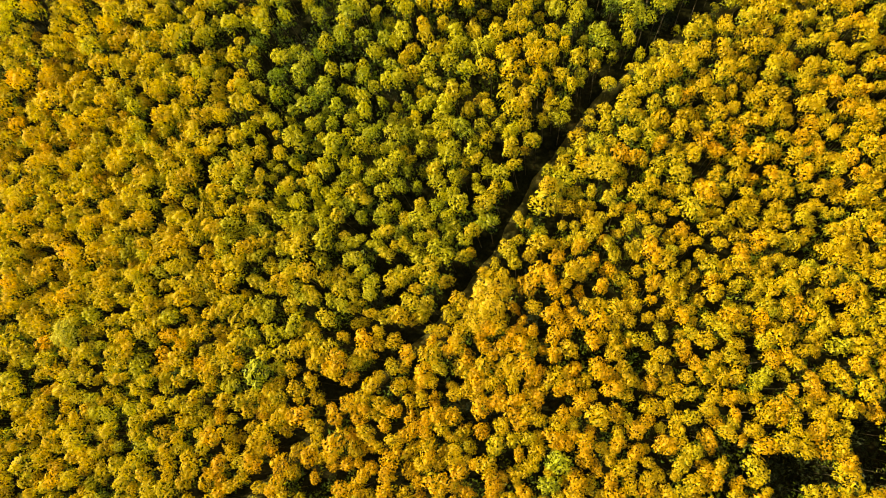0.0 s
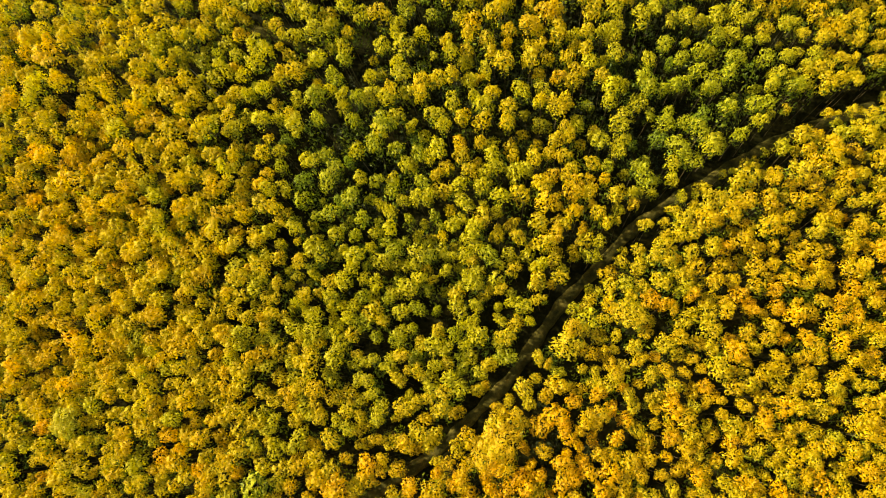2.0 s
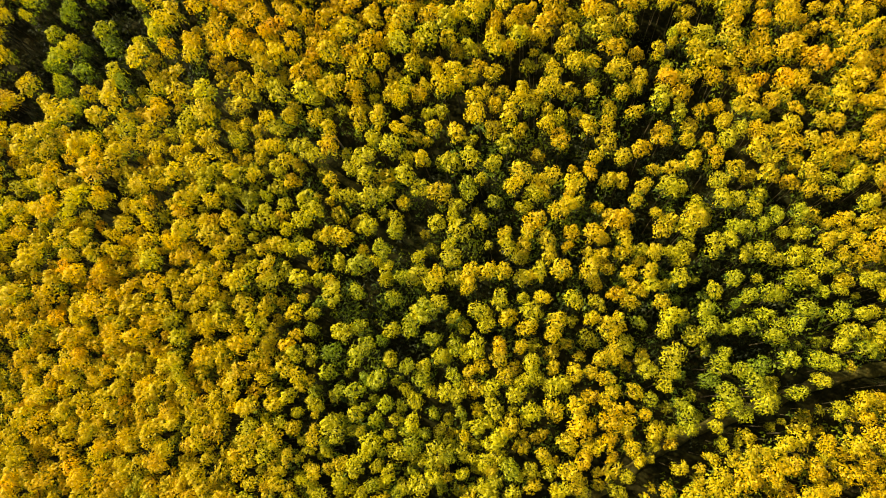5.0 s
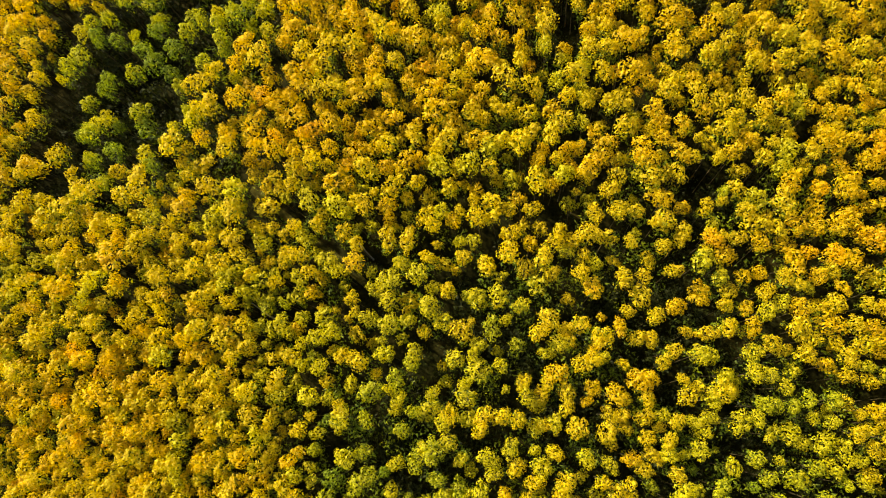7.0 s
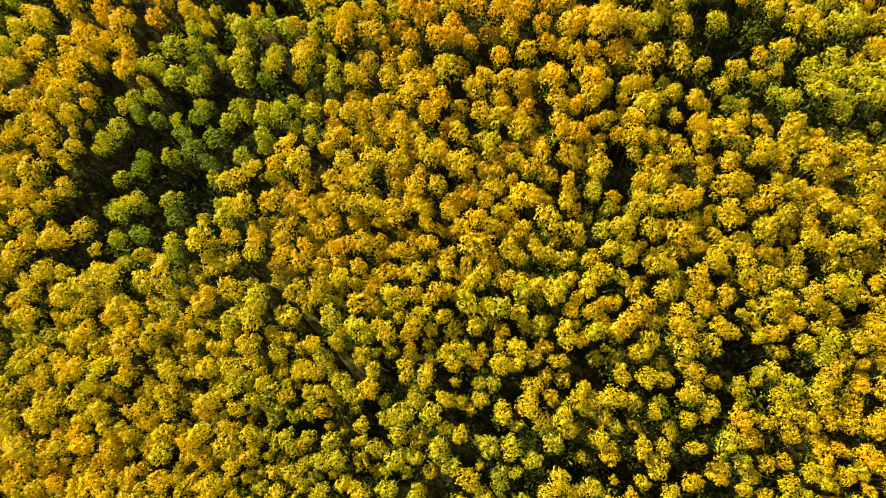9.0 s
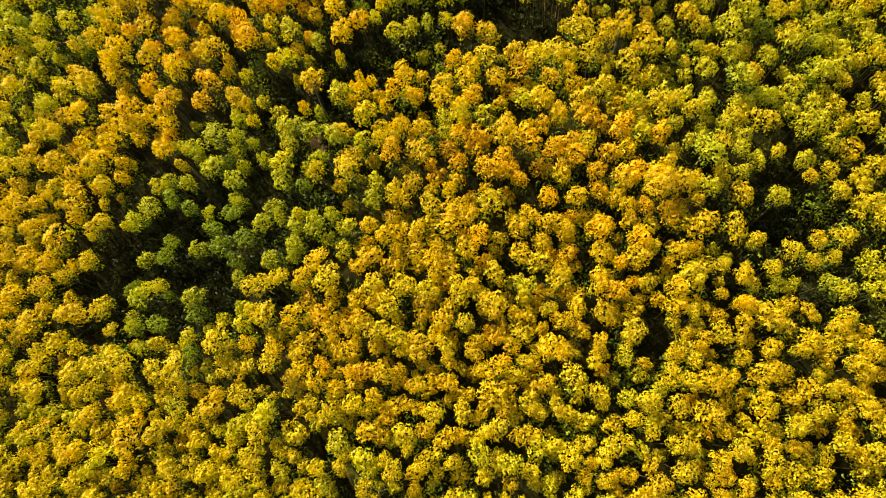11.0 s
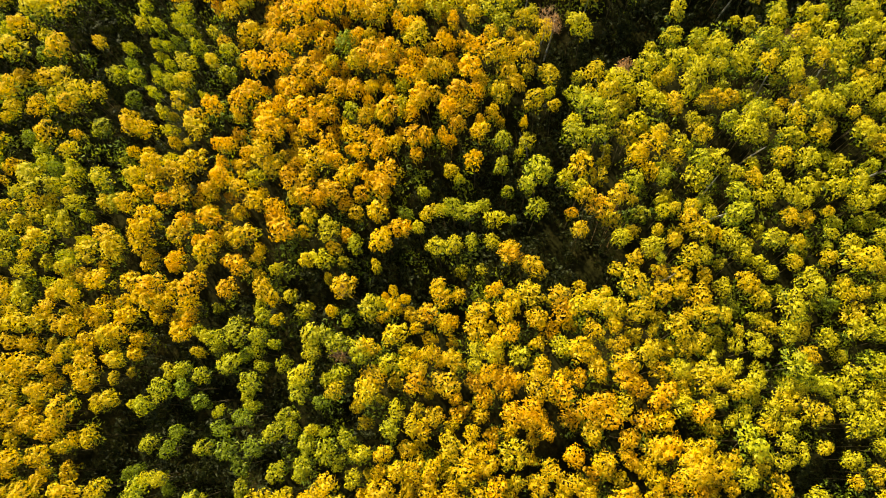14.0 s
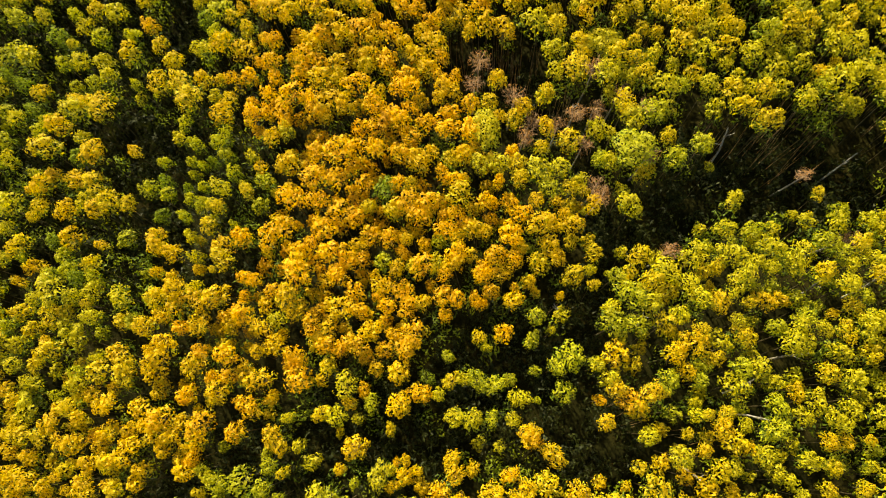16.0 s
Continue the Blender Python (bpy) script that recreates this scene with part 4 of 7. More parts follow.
MIDDLE_TREES_L = [
    (-30.6, 92.3, 1.92, 4.1), (-17, 92.3, 1.2, 5), (18.8, 92.4, 1.64, 4.5), (-26.8, 92.7, 1.22, 4.7), (-5.5, 92.8, 1.35, 4.5), (-56, 92.9, 1.65, 4.9),
    (30.5, 92.9, 1.62, 4.5), (-23.4, 93, 1.38, 4.5), (-12, 93.1, 1.53, 4.9), (-9.8, 93.1, 1.53, 4.8), (5.4, 93.3, 1.51, 4.9), (45.3, 93.3, 1.45, 4.5),
    (-32.6, 93.4, 0.88, 2.1), (9.3, 93.4, 1.17, 4.3), (38.4, 93.7, 1.78, 4), (25.2, 93.8, 1.47, 4.2), (27.2, 93.8, 0.98, 3.8), (-2.3, 94, 1.52, 4.5),
    (7.5, 94.1, 1.51, 4.9), (12.3, 94.1, 1.16, 4), (50.4, 94.1, 1.13, 4.4), (-8.1, 94.2, 1.19, 4.8), (54, 94.2, 1.29, 4.7), (35.4, 94.3, 1.62, 4.6),
]
MIDDLE_TREES_M = [
    (-24.9, 94.4, 1.04, 4.4), (-19.7, 94.4, 1.89, 4.9), (3.3, 94.4, 1.85, 4.7), (11, 94.4, 1.33, 3.9), (48, 94.4, 1.45, 4), (-31.1, 94.5, 1.05, 3.1),
    (41.7, 94.5, 1.61, 4.3), (-34.7, 94.6, 1.59, 1.1), (-4.1, 94.6, 1.19, 4.8), (33.4, 94.6, 1.14, 4.3), (-42.4, 94.7, 1.61, 1.7), (-54.1, 94.8, 1.28, 4.7),
    (-45.3, 94.8, 0.9, 1.7), (-28, 94.8, 1.4, 3.3), (-14.9, 94.8, 1.71, 5.1), (22.5, 94.8, 1.31, 4.2), (21.2, 94.8, 0.99, 3.7), (31.8, 94.9, 1.46, 4.3),
]
GLADE_TREES_A = [
    (19.5, 95.5, 1.16, 3.9), (52.1, 95.5, 1.45, 4.4), (-56.7, 95.6, 1.47, 4.9), (-11.7, 95.9, 1.2, 5), (-38.9, 96.1, 0.89, 1.6), (-41.8, 96.2, 1.26, 2.8),
    (16.1, 96.2, 1, 4), (-8.1, 96.2, 1.02, 4.2), (21.2, 96.2, 1.15, 3.8), (-27.3, 96.3, 1.22, 4), (-13.9, 96.3, 1.03, 5.2), (-52.7, 96.4, 1.1, 4.8),
    (-56.4, 96.4, 1.29, 4.9), (-34.8, 96.4, 1.59, 1.6), (-44.1, 96.5, 0.72, 1.7), (-2.4, 96.5, 1.19, 4.9), (-25.1, 96.6, 1.74, 4.2), (-17.6, 96.6, 1.38, 5),
    (35.4, 96.6, 1.14, 4.4), (29.8, 96.6, 1.14, 4.8), (-29.3, 96.7, 0.88, 2), (37.8, 96.7, 1.13, 4.9), (41.4, 96.8, 1.13, 4.6), (5.3, 96.9, 1.18, 4),
]
GLADE_TREES_B = [
    (-28.5, 97, 1.05, 2), (-6.4, 97.1, 2.05, 4.9), (49.2, 97.1, 1.13, 4.8), (2.5, 97.2, 1.69, 5), (-40.2, 97.3, 1.08, 2.9), (-15.4, 97.3, 1.2, 5.1),
    (9.2, 97.3, 1.34, 4.7), (15.1, 97.3, 1.5, 4), (-50.7, 97.5, 1.46, 3.6), (21.2, 97.6, 1.65, 3.6), (44.5, 97.6, 1.3, 4.8), (-21.7, 97.7, 1.56, 4.7),
    (-8.9, 97.8, 1.54, 4.2), (-19.1, 97.9, 1.55, 4.9), (-3.2, 97.9, 1.36, 4), (18.5, 97.9, 1.33, 3.1), (24.5, 97.9, 1.48, 3.7), (27.8, 97.9, 1.96, 4.8),
    (12, 98, 1.84, 4.7), (35.4, 98, 1.3, 3.9), (54.3, 98, 1.14, 4.9), (-11.5, 98.1, 1.71, 4.8), (42.8, 98.2, 1.62, 4.6), (-0, 98.3, 1.36, 5),
]
GLADE_TREES_C = [
    (32.1, 98.3, 0.98, 4.7), (-14, 98.4, 1.55, 5.1), (6, 98.4, 1.18, 3.8), (46.5, 98.4, 1.62, 4.8), (29.5, 98.9, 1.14, 4.8), (52, 98.9, 1.79, 4.4),
    (37.1, 99, 1.63, 4.7), (-55.5, 99.1, 2.03, 4.8), (-21.1, 99.5, 1.56, 4.7), (49.3, 99.5, 1.63, 4.4), (-30.5, 99.6, 1.23, 1.1), (21.8, 99.6, 1.16, 3.8),
    (-43.8, 99.7, 1.27, 1.4), (-4.7, 99.7, 1.37, 4.5), (54, 99.7, 1.14, 4.6), (0.3, 99.8, 1.19, 5.1), (-27.2, 99.9, 1.93, 3.7), (-40.9, 100, 1.26, 1.1),
    (31.2, 100, 0.82, 4.9), (4.2, 100.1, 1.19, 5.1), (14, 100.1, 1.17, 4.4), (-18.1, 100.2, 1.38, 5), (7.4, 100.2, 1.19, 4.5), (33.1, 100.3, 1.8, 4.7),
]
GLADE_TREES_D = [
    (42.9, 100.3, 1.14, 4.4), (-23, 100.4, 1.04, 3.1), (10.2, 100.5, 1.35, 5), (22.8, 100.7, 1.49, 3.7), (25.2, 100.7, 1.48, 4.2), (1.7, 100.9, 1.53, 5),
    (46.3, 101.1, 1.47, 4.6), (8.8, 101.2, 1.86, 5), (39.8, 101.2, 1.47, 4.9), (49.3, 101.2, 0.98, 4.6), (-24.9, 101.3, 1.4, 3.9), (-15.2, 101.3, 1.55, 4.5),
    (-13.1, 101.3, 1.21, 5), (27.2, 101.3, 1.65, 4.8), (-64.9, 101.5, 1.55, 4.8), (-52, 101.5, 1.29, 4.4), (-4, 101.5, 1.54, 4.2), (-1.5, 101.5, 1.37, 4.2),
    (17.1, 101.5, 1.34, 3.5), (-10.9, 101.7, 1.72, 3.6), (-7.3, 101.8, 1.72, 4.2), (19.5, 101.8, 1, 4.4), (36.2, 101.8, 1.31, 4.5), (-31.6, 101.9, 1.42, 1.2),
]
GLADE_TREES_E = [
    (14.7, 101.9, 1.18, 4.1), (-22.3, 102, 1.22, 4.4), (4.9, 102, 1.7, 5), (29.2, 102, 1.48, 4.9), (42.6, 102, 1.3, 4.4), (-36.5, 102.1, 1.25, 1.4),
    (53.5, 102.1, 1.47, 4.2), (-62.3, 102.5, 1.64, 5.1), (-40.7, 102.5, 1.08, 0.7), (-50, 102.7, 1.29, 4.2), (-55.1, 102.7, 1.3, 4.6), (-18.6, 102.7, 1.91, 4.8),
    (44.3, 102.7, 1.47, 4.6), (-59.6, 103.1, 1.09, 5.3), (-33.7, 103.1, 1.6, 1), (25.2, 103.1, 1.16, 4.8), (27.5, 103.1, 0.82, 4.9), (37.9, 103.2, 1.63, 4.7),
    (14.3, 103.3, 1.18, 5), (49.4, 103.3, 1.47, 4.5), (-27, 103.4, 1.41, 1.8), (7.7, 103.4, 1.02, 4.8), (-13.5, 103.5, 1.56, 4.2), (22.5, 103.5, 1.16, 4.7),
]
GLADE_TREES_F = [
    (46.7, 103.5, 1.47, 4.6), (17.1, 103.6, 1.17, 4), (-57.3, 103.7, 0.9, 5.1), (-48, 103.7, 0.73, 4.3), (11.9, 103.7, 1.35, 5), (-66.9, 103.8, 1.28, 4.8),
    (3.8, 103.8, 1.2, 5.1), (32.9, 103.8, 1.97, 4.9), (40.2, 103.9, 1.31, 4.7), (-45.9, 104, 1.46, 2), (-9.9, 104, 1.73, 3.8), (-7, 104, 1.55, 4.9),
    (0.9, 104.1, 2.06, 4.8), (43.3, 104.1, 1.14, 4.4), (34.9, 104.2, 1.31, 5), (-24, 104.3, 1.05, 2), (-3.4, 104.4, 1.72, 4.4), (-59.2, 104.5, 0.82, 4.9),
    (-20.6, 104.5, 1.74, 4.6), (9.4, 104.5, 1.36, 4.8), (-54.5, 104.6, 1.86, 4.6), (-16.2, 104.6, 1.22, 5), (-63.4, 104.8, 1.28, 4.4), (-30.7, 104.8, 1.6, 1.3),
]
GLADE_TREES_G = [
    (30.2, 104.8, 1.15, 4.9), (25.9, 104.9, 0.83, 4.6), (38.6, 104.9, 0.82, 4.5), (52.9, 104.9, 1.64, 4.5), (54.6, 104.9, 1.15, 4.5), (-24.4, 105, 1.4, 1.9),
    (-51.1, 105.1, 0.83, 4.1), (-35.1, 105.2, 1.34, 1.4), (-61.3, 105.4, 1.27, 4.5), (17.7, 105.4, 1.68, 4.1), (48.8, 105.4, 1.48, 4.5), (50.9, 105.5, 1.15, 4.5),
    (-68.2, 105.6, 0.92, 3.8), (7.6, 105.6, 1.19, 4.9), (4.4, 105.6, 1.2, 3.7), (25.5, 105.6, 1.33, 4.8), (-12.2, 105.8, 1.39, 4.9), (-55.7, 105.9, 1.26, 5.1),
    (-45.3, 105.9, 1.65, 1.9), (10.8, 105.9, 1.36, 5), (-14.8, 106.1, 1.74, 4.9), (13.6, 106.2, 1.52, 5.1), (-58.5, 106.3, 1.45, 4.7), (-2.1, 106.3, 1.21, 5),
]
GLADE_TREES_H = [
    (-49.6, 106.5, 0.74, 4.4), (-18.1, 106.5, 1.22, 3.3), (-65.6, 106.6, 1.65, 3.5), (-7.1, 106.6, 1.56, 4.5), (23.5, 106.7, 1, 4.6), (32.9, 106.7, 1.48, 4.9),
    (42.4, 106.8, 1.64, 4.7), (27.6, 107, 1.49, 4.7), (36, 107, 1.15, 4.4), (46.1, 107, 1.15, 4.6), (-53.3, 107.1, 1.08, 4.9), (39, 107.1, 1.31, 4.6),
    (-36.1, 107.2, 0.9, 2), (-51.2, 107.3, 1.34, 4), (-67.7, 107.4, 1.29, 3.8), (-29.3, 107.4, 1.42, 1.8), (-5.4, 107.4, 1.9, 4.8), (4.7, 107.4, 1.37, 3.9),
    (47.9, 107.4, 1.48, 4.6), (-63.4, 107.5, 1.28, 3.8), (-25.1, 107.5, 1.41, 1.8), (-33.3, 107.6, 1.43, 1.4), (-20, 107.6, 1.05, 2.5), (52.7, 107.6, 1.48, 4.7),
]
GLADE_TREES_I = [
    (-39.1, 107.7, 1.18, 1.5), (-21.9, 107.8, 1.58, 2.3), (0.4, 107.8, 1.55, 4.2), (2.9, 107.8, 1.38, 3.9), (-11.9, 108, 1.04, 4.7), (-55.9, 108.1, 1.63, 4.9),
    (-27.4, 108.1, 1.06, 1.5), (-61.2, 108.3, 1.28, 4.7), (-15.6, 108.3, 1.05, 4.8), (-9.8, 108.4, 1.74, 4.8), (36.7, 108.4, 1.48, 4.4), (54.8, 108.4, 1.15, 4.7),
    (-41.7, 108.5, 1.28, 1.6), (23.9, 108.5, 1, 3), (-7.2, 108.6, 1.39, 5), (50.3, 108.6, 1.65, 4.4), (29.6, 108.7, 1.33, 5), (-50.2, 108.8, 1.25, 4.8),
    (39.4, 108.8, 1.48, 4.6), (-44.3, 108.9, 1.41, 3.3), (7.9, 108.9, 1.71, 4.2), (21.2, 108.9, 1.34, 4.4), (-59.4, 109, 1.64, 5.3), (43.5, 109, 1.65, 4.6),
]
GLADE_TREES_J = [
    (-18.3, 109.1, 1.4, 3.4), (26.9, 109.1, 1.17, 4.9), (45.5, 109.1, 1.32, 4.4), (14.6, 109.2, 1.53, 5.3), (19.4, 109.3, 1.01, 5.1), (17.7, 109.3, 0.84, 5.2),
    (-69.6, 109.4, 1.2, 4.8), (-63.5, 109.4, 1.65, 4.1), (-32.6, 109.4, 1.08, 2), (-13.5, 109.5, 1.4, 4.7), (12.2, 109.5, 1.53, 5.2), (48, 109.5, 1.32, 4.6),
    (-53.7, 109.6, 1.68, 4.1), (-24.8, 109.6, 0.88, 3), (-3.6, 109.6, 1.56, 5.1), (-1.1, 109.6, 1.21, 5), (41.5, 109.6, 1.15, 4.5), (-28.4, 109.7, 1.42, 1.8),
    (32, 109.8, 1.99, 5), (-23.2, 109.9, 0.79, 2.1), (23.9, 109.9, 1.17, 4.9), (-67, 110, 1.84, 3.8), (-34.3, 110, 0.9, 3.1), (-20.6, 110, 1.23, 2.6),
]
GLADE_TREES_K = [
    (-42.7, 110.2, 1.1, 2.3), (-16.1, 110.2, 1.23, 4.9), (7.9, 110.3, 1.2, 5.1), (5.4, 110.4, 1.55, 4.2), (-40.3, 110.5, 1.22, 2), (-11.7, 110.6, 1.4, 4.8),
    (-56, 110.7, 1.27, 5.4), (2.5, 110.7, 1.56, 4), (40.1, 110.7, 1.65, 4.6), (16.3, 110.8, 1.02, 5.1), (18.4, 110.8, 1.35, 5.1), (-50.4, 111, 1.25, 4.9),
    (-53, 111.1, 1.62, 5.2), (21.2, 111.1, 1.52, 4.9), (28.3, 111.1, 1.17, 5), (43.2, 111.1, 1.16, 4.2), (-57.8, 111.2, 1.09, 5.2), (54.6, 111.2, 1.32, 3.3),
    (26.6, 111.3, 0.84, 5), (30.3, 111.3, 1.33, 4.9), (48, 111.3, 1.49, 4), (-13.9, 111.4, 1.23, 4.7), (-9.9, 111.4, 1.4, 5), (-34.1, 111.5, 1.62, 1.6),
]
GLADE_TREES_L = [
    (52.2, 111.5, 1.65, 2.9), (-63.4, 111.7, 1.19, 4.6), (36.4, 111.7, 1.16, 4.8), (38.1, 111.7, 0.66, 3.4), (34.1, 112, 1.5, 4.8), (40.5, 112.1, 1.49, 4.4),
    (-6.6, 112.2, 1.92, 5.2), (-2.3, 112.2, 1.56, 5.1), (-42.4, 112.3, 0.92, 3.5), (-54.5, 112.5, 1.08, 4.9), (8.6, 112.5, 1.38, 5.2), (22.9, 112.5, 2.02, 4.4),
    (-65.4, 112.6, 0.92, 3), (-59.3, 112.6, 1.09, 5.1), (5, 112.6, 1.38, 4.8), (54.3, 112.6, 1.49, 3.1), (-68.1, 112.7, 1.29, 2.6), (14.6, 112.7, 1.02, 4.9),
    (-61.6, 112.8, 1.65, 4.1), (-37.3, 112.8, 1.73, 2.1), (-28.1, 112.8, 1.61, 2.1), (-25, 112.9, 1.07, 1.7), (-16.3, 112.9, 1.41, 2.5), (-56.1, 113.2, 1.45, 4.9),
]
GLADE_TREES_M = [
    (-52.3, 113.3, 1.44, 5.1), (16, 113.4, 1.7, 4.9), (-71.2, 113.5, 1.3, 2.9), (-45.3, 113.5, 1.59, 5.1), (12.1, 113.5, 1.54, 5.2), (30, 113.5, 1, 4.9),
    (-40.2, 113.7, 1.05, 2.1), (-4.1, 113.7, 1.4, 4.9), (1.7, 113.7, 1.56, 4.2), (19.8, 113.7, 0.85, 5), (45.7, 113.7, 1.49, 3.6), (-9.3, 114, 1.58, 4.9),
    (33.1, 114, 1.17, 2.9), (-33.8, 114.1, 1.03, 1.9), (28.7, 114.2, 1.34, 4.9), (52.8, 114.2, 1, 4.3), (-48.9, 114.3, 1.25, 4.7), (-42.2, 114.4, 0.97, 2.3),
    (-20.9, 114.4, 1.06, 3.7), (-14.1, 114.4, 1.23, 5), (-69.5, 114.6, 1.11, 3.7), (-36.4, 114.6, 1.09, 1.3), (26, 114.6, 1.18, 4.6), (-41, 114.7, 1.47, 2.5),
]
GLADE_TREES_N = [
    (7.1, 114.7, 1.21, 5.1), (-6, 114.8, 1.75, 5.2), (18.1, 114.8, 1.19, 4.3),
]
SLOPE_TREES_A = [
    (-53.9, 115, 1.26, 5.2), (40, 115, 1.33, 2.7), (-46.5, 115.1, 1.48, 5), (21.2, 115.1, 1.53, 5.2), (43.1, 115.1, 1.83, 2.8), (-60.1, 115.2, 1.37, 5.1),
    (-31.2, 115.2, 1.11, 2.1), (-43.5, 115.2, 0.92, 2.6), (-16.4, 115.2, 1.24, 2.6), (-28.1, 115.3, 1.7, 2.2), (31.5, 115.3, 1.17, 3.7), (-23.7, 115.4, 1.25, 4),
    (11, 115.4, 1.72, 5.4), (5.3, 115.5, 1.56, 5), (45.5, 115.5, 1.5, 2.7), (-62, 115.6, 1.28, 2.3), (15.9, 115.6, 1.54, 5.3), (-72.8, 115.7, 1.5, 3.4),
    (-50.4, 115.7, 1.61, 5.2), (-35, 115.7, 1.21, 1.6), (38.3, 115.7, 1.5, 2.3), (-44.9, 115.8, 1.24, 5.3), (48.6, 115.8, 1.83, 2.9), (-25.7, 115.9, 1.07, 1.7),
]
SLOPE_TREES_B = [
    (-2, 115.9, 1.92, 4.4), (2.7, 115.9, 1.39, 5.2), (-57.4, 116, 1.64, 4.7), (22.9, 116.2, 1.19, 5.1), (-7.5, 116.3, 1.05, 5), (-52.4, 116.4, 1.26, 5.3),
    (50.7, 116.4, 1.5, 2.9), (-38.2, 116.5, 1.92, 2.9), (-20.3, 116.5, 1.78, 4.1), (-12, 116.7, 1.41, 5.1), (-48.3, 116.8, 1.25, 5.4), (-64, 117, 1.11, 2.1),
    (-33.1, 117, 0.86, 1.7), (-68.1, 117.1, 1.86, 4.7), (-35.2, 117.1, 1.3, 2.3), (-58.4, 117.2, 0.91, 5.2), (-24.3, 117.2, 1.18, 2.5), (-54.5, 117.3, 1.63, 5),
    (-45.8, 117.3, 1.49, 5.1), (-69.8, 117.9, 0.93, 5), (-50.8, 118.1, 1.8, 5.4), (-28.5, 118.1, 1.36, 2), (-20.3, 118.2, 1.84, 5), (-48.9, 118.2, 1.31, 5.1),
]
SLOPE_TREES_C = [
    (-72.3, 118.3, 1.5, 4.1), (-60.6, 118.3, 1.83, 3.5), (-45.8, 119.2, 1.96, 5.7), (-29.4, 119.2, 1.54, 2.2), (-74.8, 119.5, 1.51, 4.4), (-57.3, 119.5, 1.64, 3.6),
    (-36.1, 119.5, 1.22, 1.7), (-23.1, 119.5, 1.52, 2.1), (-53.5, 119.8, 1.45, 5.4), (-34, 119.8, 0.87, 4.4), (-25.9, 119.8, 1.7, 2.4), (-62.3, 119.9, 0.74, 3.1),
    (-37.6, 120.1, 0.87, 1.9), (-27.9, 120.1, 1.54, 2.2), (-19.3, 120.3, 1.34, 3.8), (-58.1, 120.4, 1.64, 3.8), (-65.7, 120.5, 1.67, 3.4), (-17.3, 120.7, 1.17, 4.1),
    (-67.7, 120.8, 1.67, 4.1), (-49.7, 120.8, 0.9, 5.5), (-22.5, 120.8, 1.52, 5.1), (-70.4, 120.9, 1.68, 4.6), (-15.6, 121, 1.17, 4.8), (-41.8, 121.1, 1.5, 5.6),
]
SLOPE_TREES_D = [
    (-60.2, 121.2, 1.65, 3.8), (-36.1, 121.7, 1.05, 5), (-73.3, 122, 1.13, 3.6), (-54.5, 122.1, 1.63, 5), (-63.8, 122.2, 0.92, 1.7), (-49, 122.2, 1.43, 5.5),
    (-37.9, 122.2, 1.58, 5.2), (-26.2, 122.3, 0.77, 1.6), (-68.9, 122.4, 1.31, 4.4), (-17.6, 122.4, 1.18, 3.4), (-77, 122.6, 0.95, 4.8), (-16.1, 122.6, 0.84, 4.6),
    (-13.4, 122.8, 1, 5.3), (-12.4, 123, 1.5, 5.3), (-14.8, 123.1, 1.34, 4.6), (-34.4, 123.3, 1.04, 2.4), (-28.5, 123.3, 0.86, 4.7), (-65.4, 123.5, 1.48, 3.6),
    (-45.9, 123.7, 1.6, 5.5), (-19.6, 123.7, 1.69, 4.8), (-9.8, 123.7, 1.16, 2.5), (-7.7, 123.8, 1.32, 5.3), (-71.1, 124, 2.26, 3.6), (-56.7, 124, 1.09, 5.3),
]
SLOPE_TREES_E = [
    (-54.5, 124, 1.63, 5.2), (-42.4, 124.2, 1.77, 5.4), (-69, 124.4, 1.31, 3.6), (-67.2, 124.5, 0.93, 3.6), (-50.5, 124.7, 1.8, 5.4), (-24.1, 124.7, 1.71, 2.8),
    (-47.7, 124.9, 1.07, 5.5), (-77.3, 125, 1.52, 4.8), (-61.6, 125, 1.38, 4.1), (-21.7, 125.1, 0.85, 4.7), (-74.8, 125.2, 1.23, 1.9), (-17.6, 125.2, 0.84, 5.2),
    (-10.4, 125.2, 1.25, 2.7), (-7.8, 125.2, 1.16, 4.1), (-55.2, 125.7, 1.64, 5.3), (-36.9, 125.7, 0.96, 2.8), (-23.2, 126, 0.85, 3.6), (-60.7, 126.1, 1.29, 2.5),
    (-7.9, 126.2, 1.49, 3.6), (-58.4, 126.3, 1.65, 5), (-21.4, 126.3, 1.19, 4.8), (-14.8, 126.3, 1.18, 5.3), (-45.8, 126.4, 1.25, 5.5), (-27.9, 126.4, 1.73, 5.3),
]
SLOPE_TREES_F = [
    (-19.2, 126.4, 1.19, 5.1), (-71, 126.5, 1.13, 1.4), (-67, 126.5, 1.49, 3.3), (-31.1, 126.6, 0.69, 3.6), (-2.4, 126.6, 1.47, 5.4), (-78.4, 126.7, 1.63, 4.8),
    (-51, 126.8, 1.26, 5.4), (-5.3, 126.9, 1.48, 2.9), (-8.5, 127, 1.33, 5.1), (-23.3, 127.1, 0.6, 5.1), (0.5, 127.1, 0.81, 4.9), (-44.6, 127.2, 1.42, 5.7),
    (-17, 127.3, 1.35, 5.2), (-14.1, 127.3, 1.18, 5.3), (-72.7, 127.4, 1.33, 1.4), (-11.2, 127.4, 1.67, 5.3), (-39.5, 127.6, 0.88, 5.4), (-63.3, 127.7, 1.67, 2.6),
    (-69.3, 127.8, 1.13, 1.4), (-42, 127.8, 1.77, 5.5), (-54.5, 127.9, 1.27, 5.4), (-22.1, 127.9, 0.77, 5.2), (-20.2, 127.9, 0.77, 4.8), (3.3, 127.9, 1.46, 5),
]
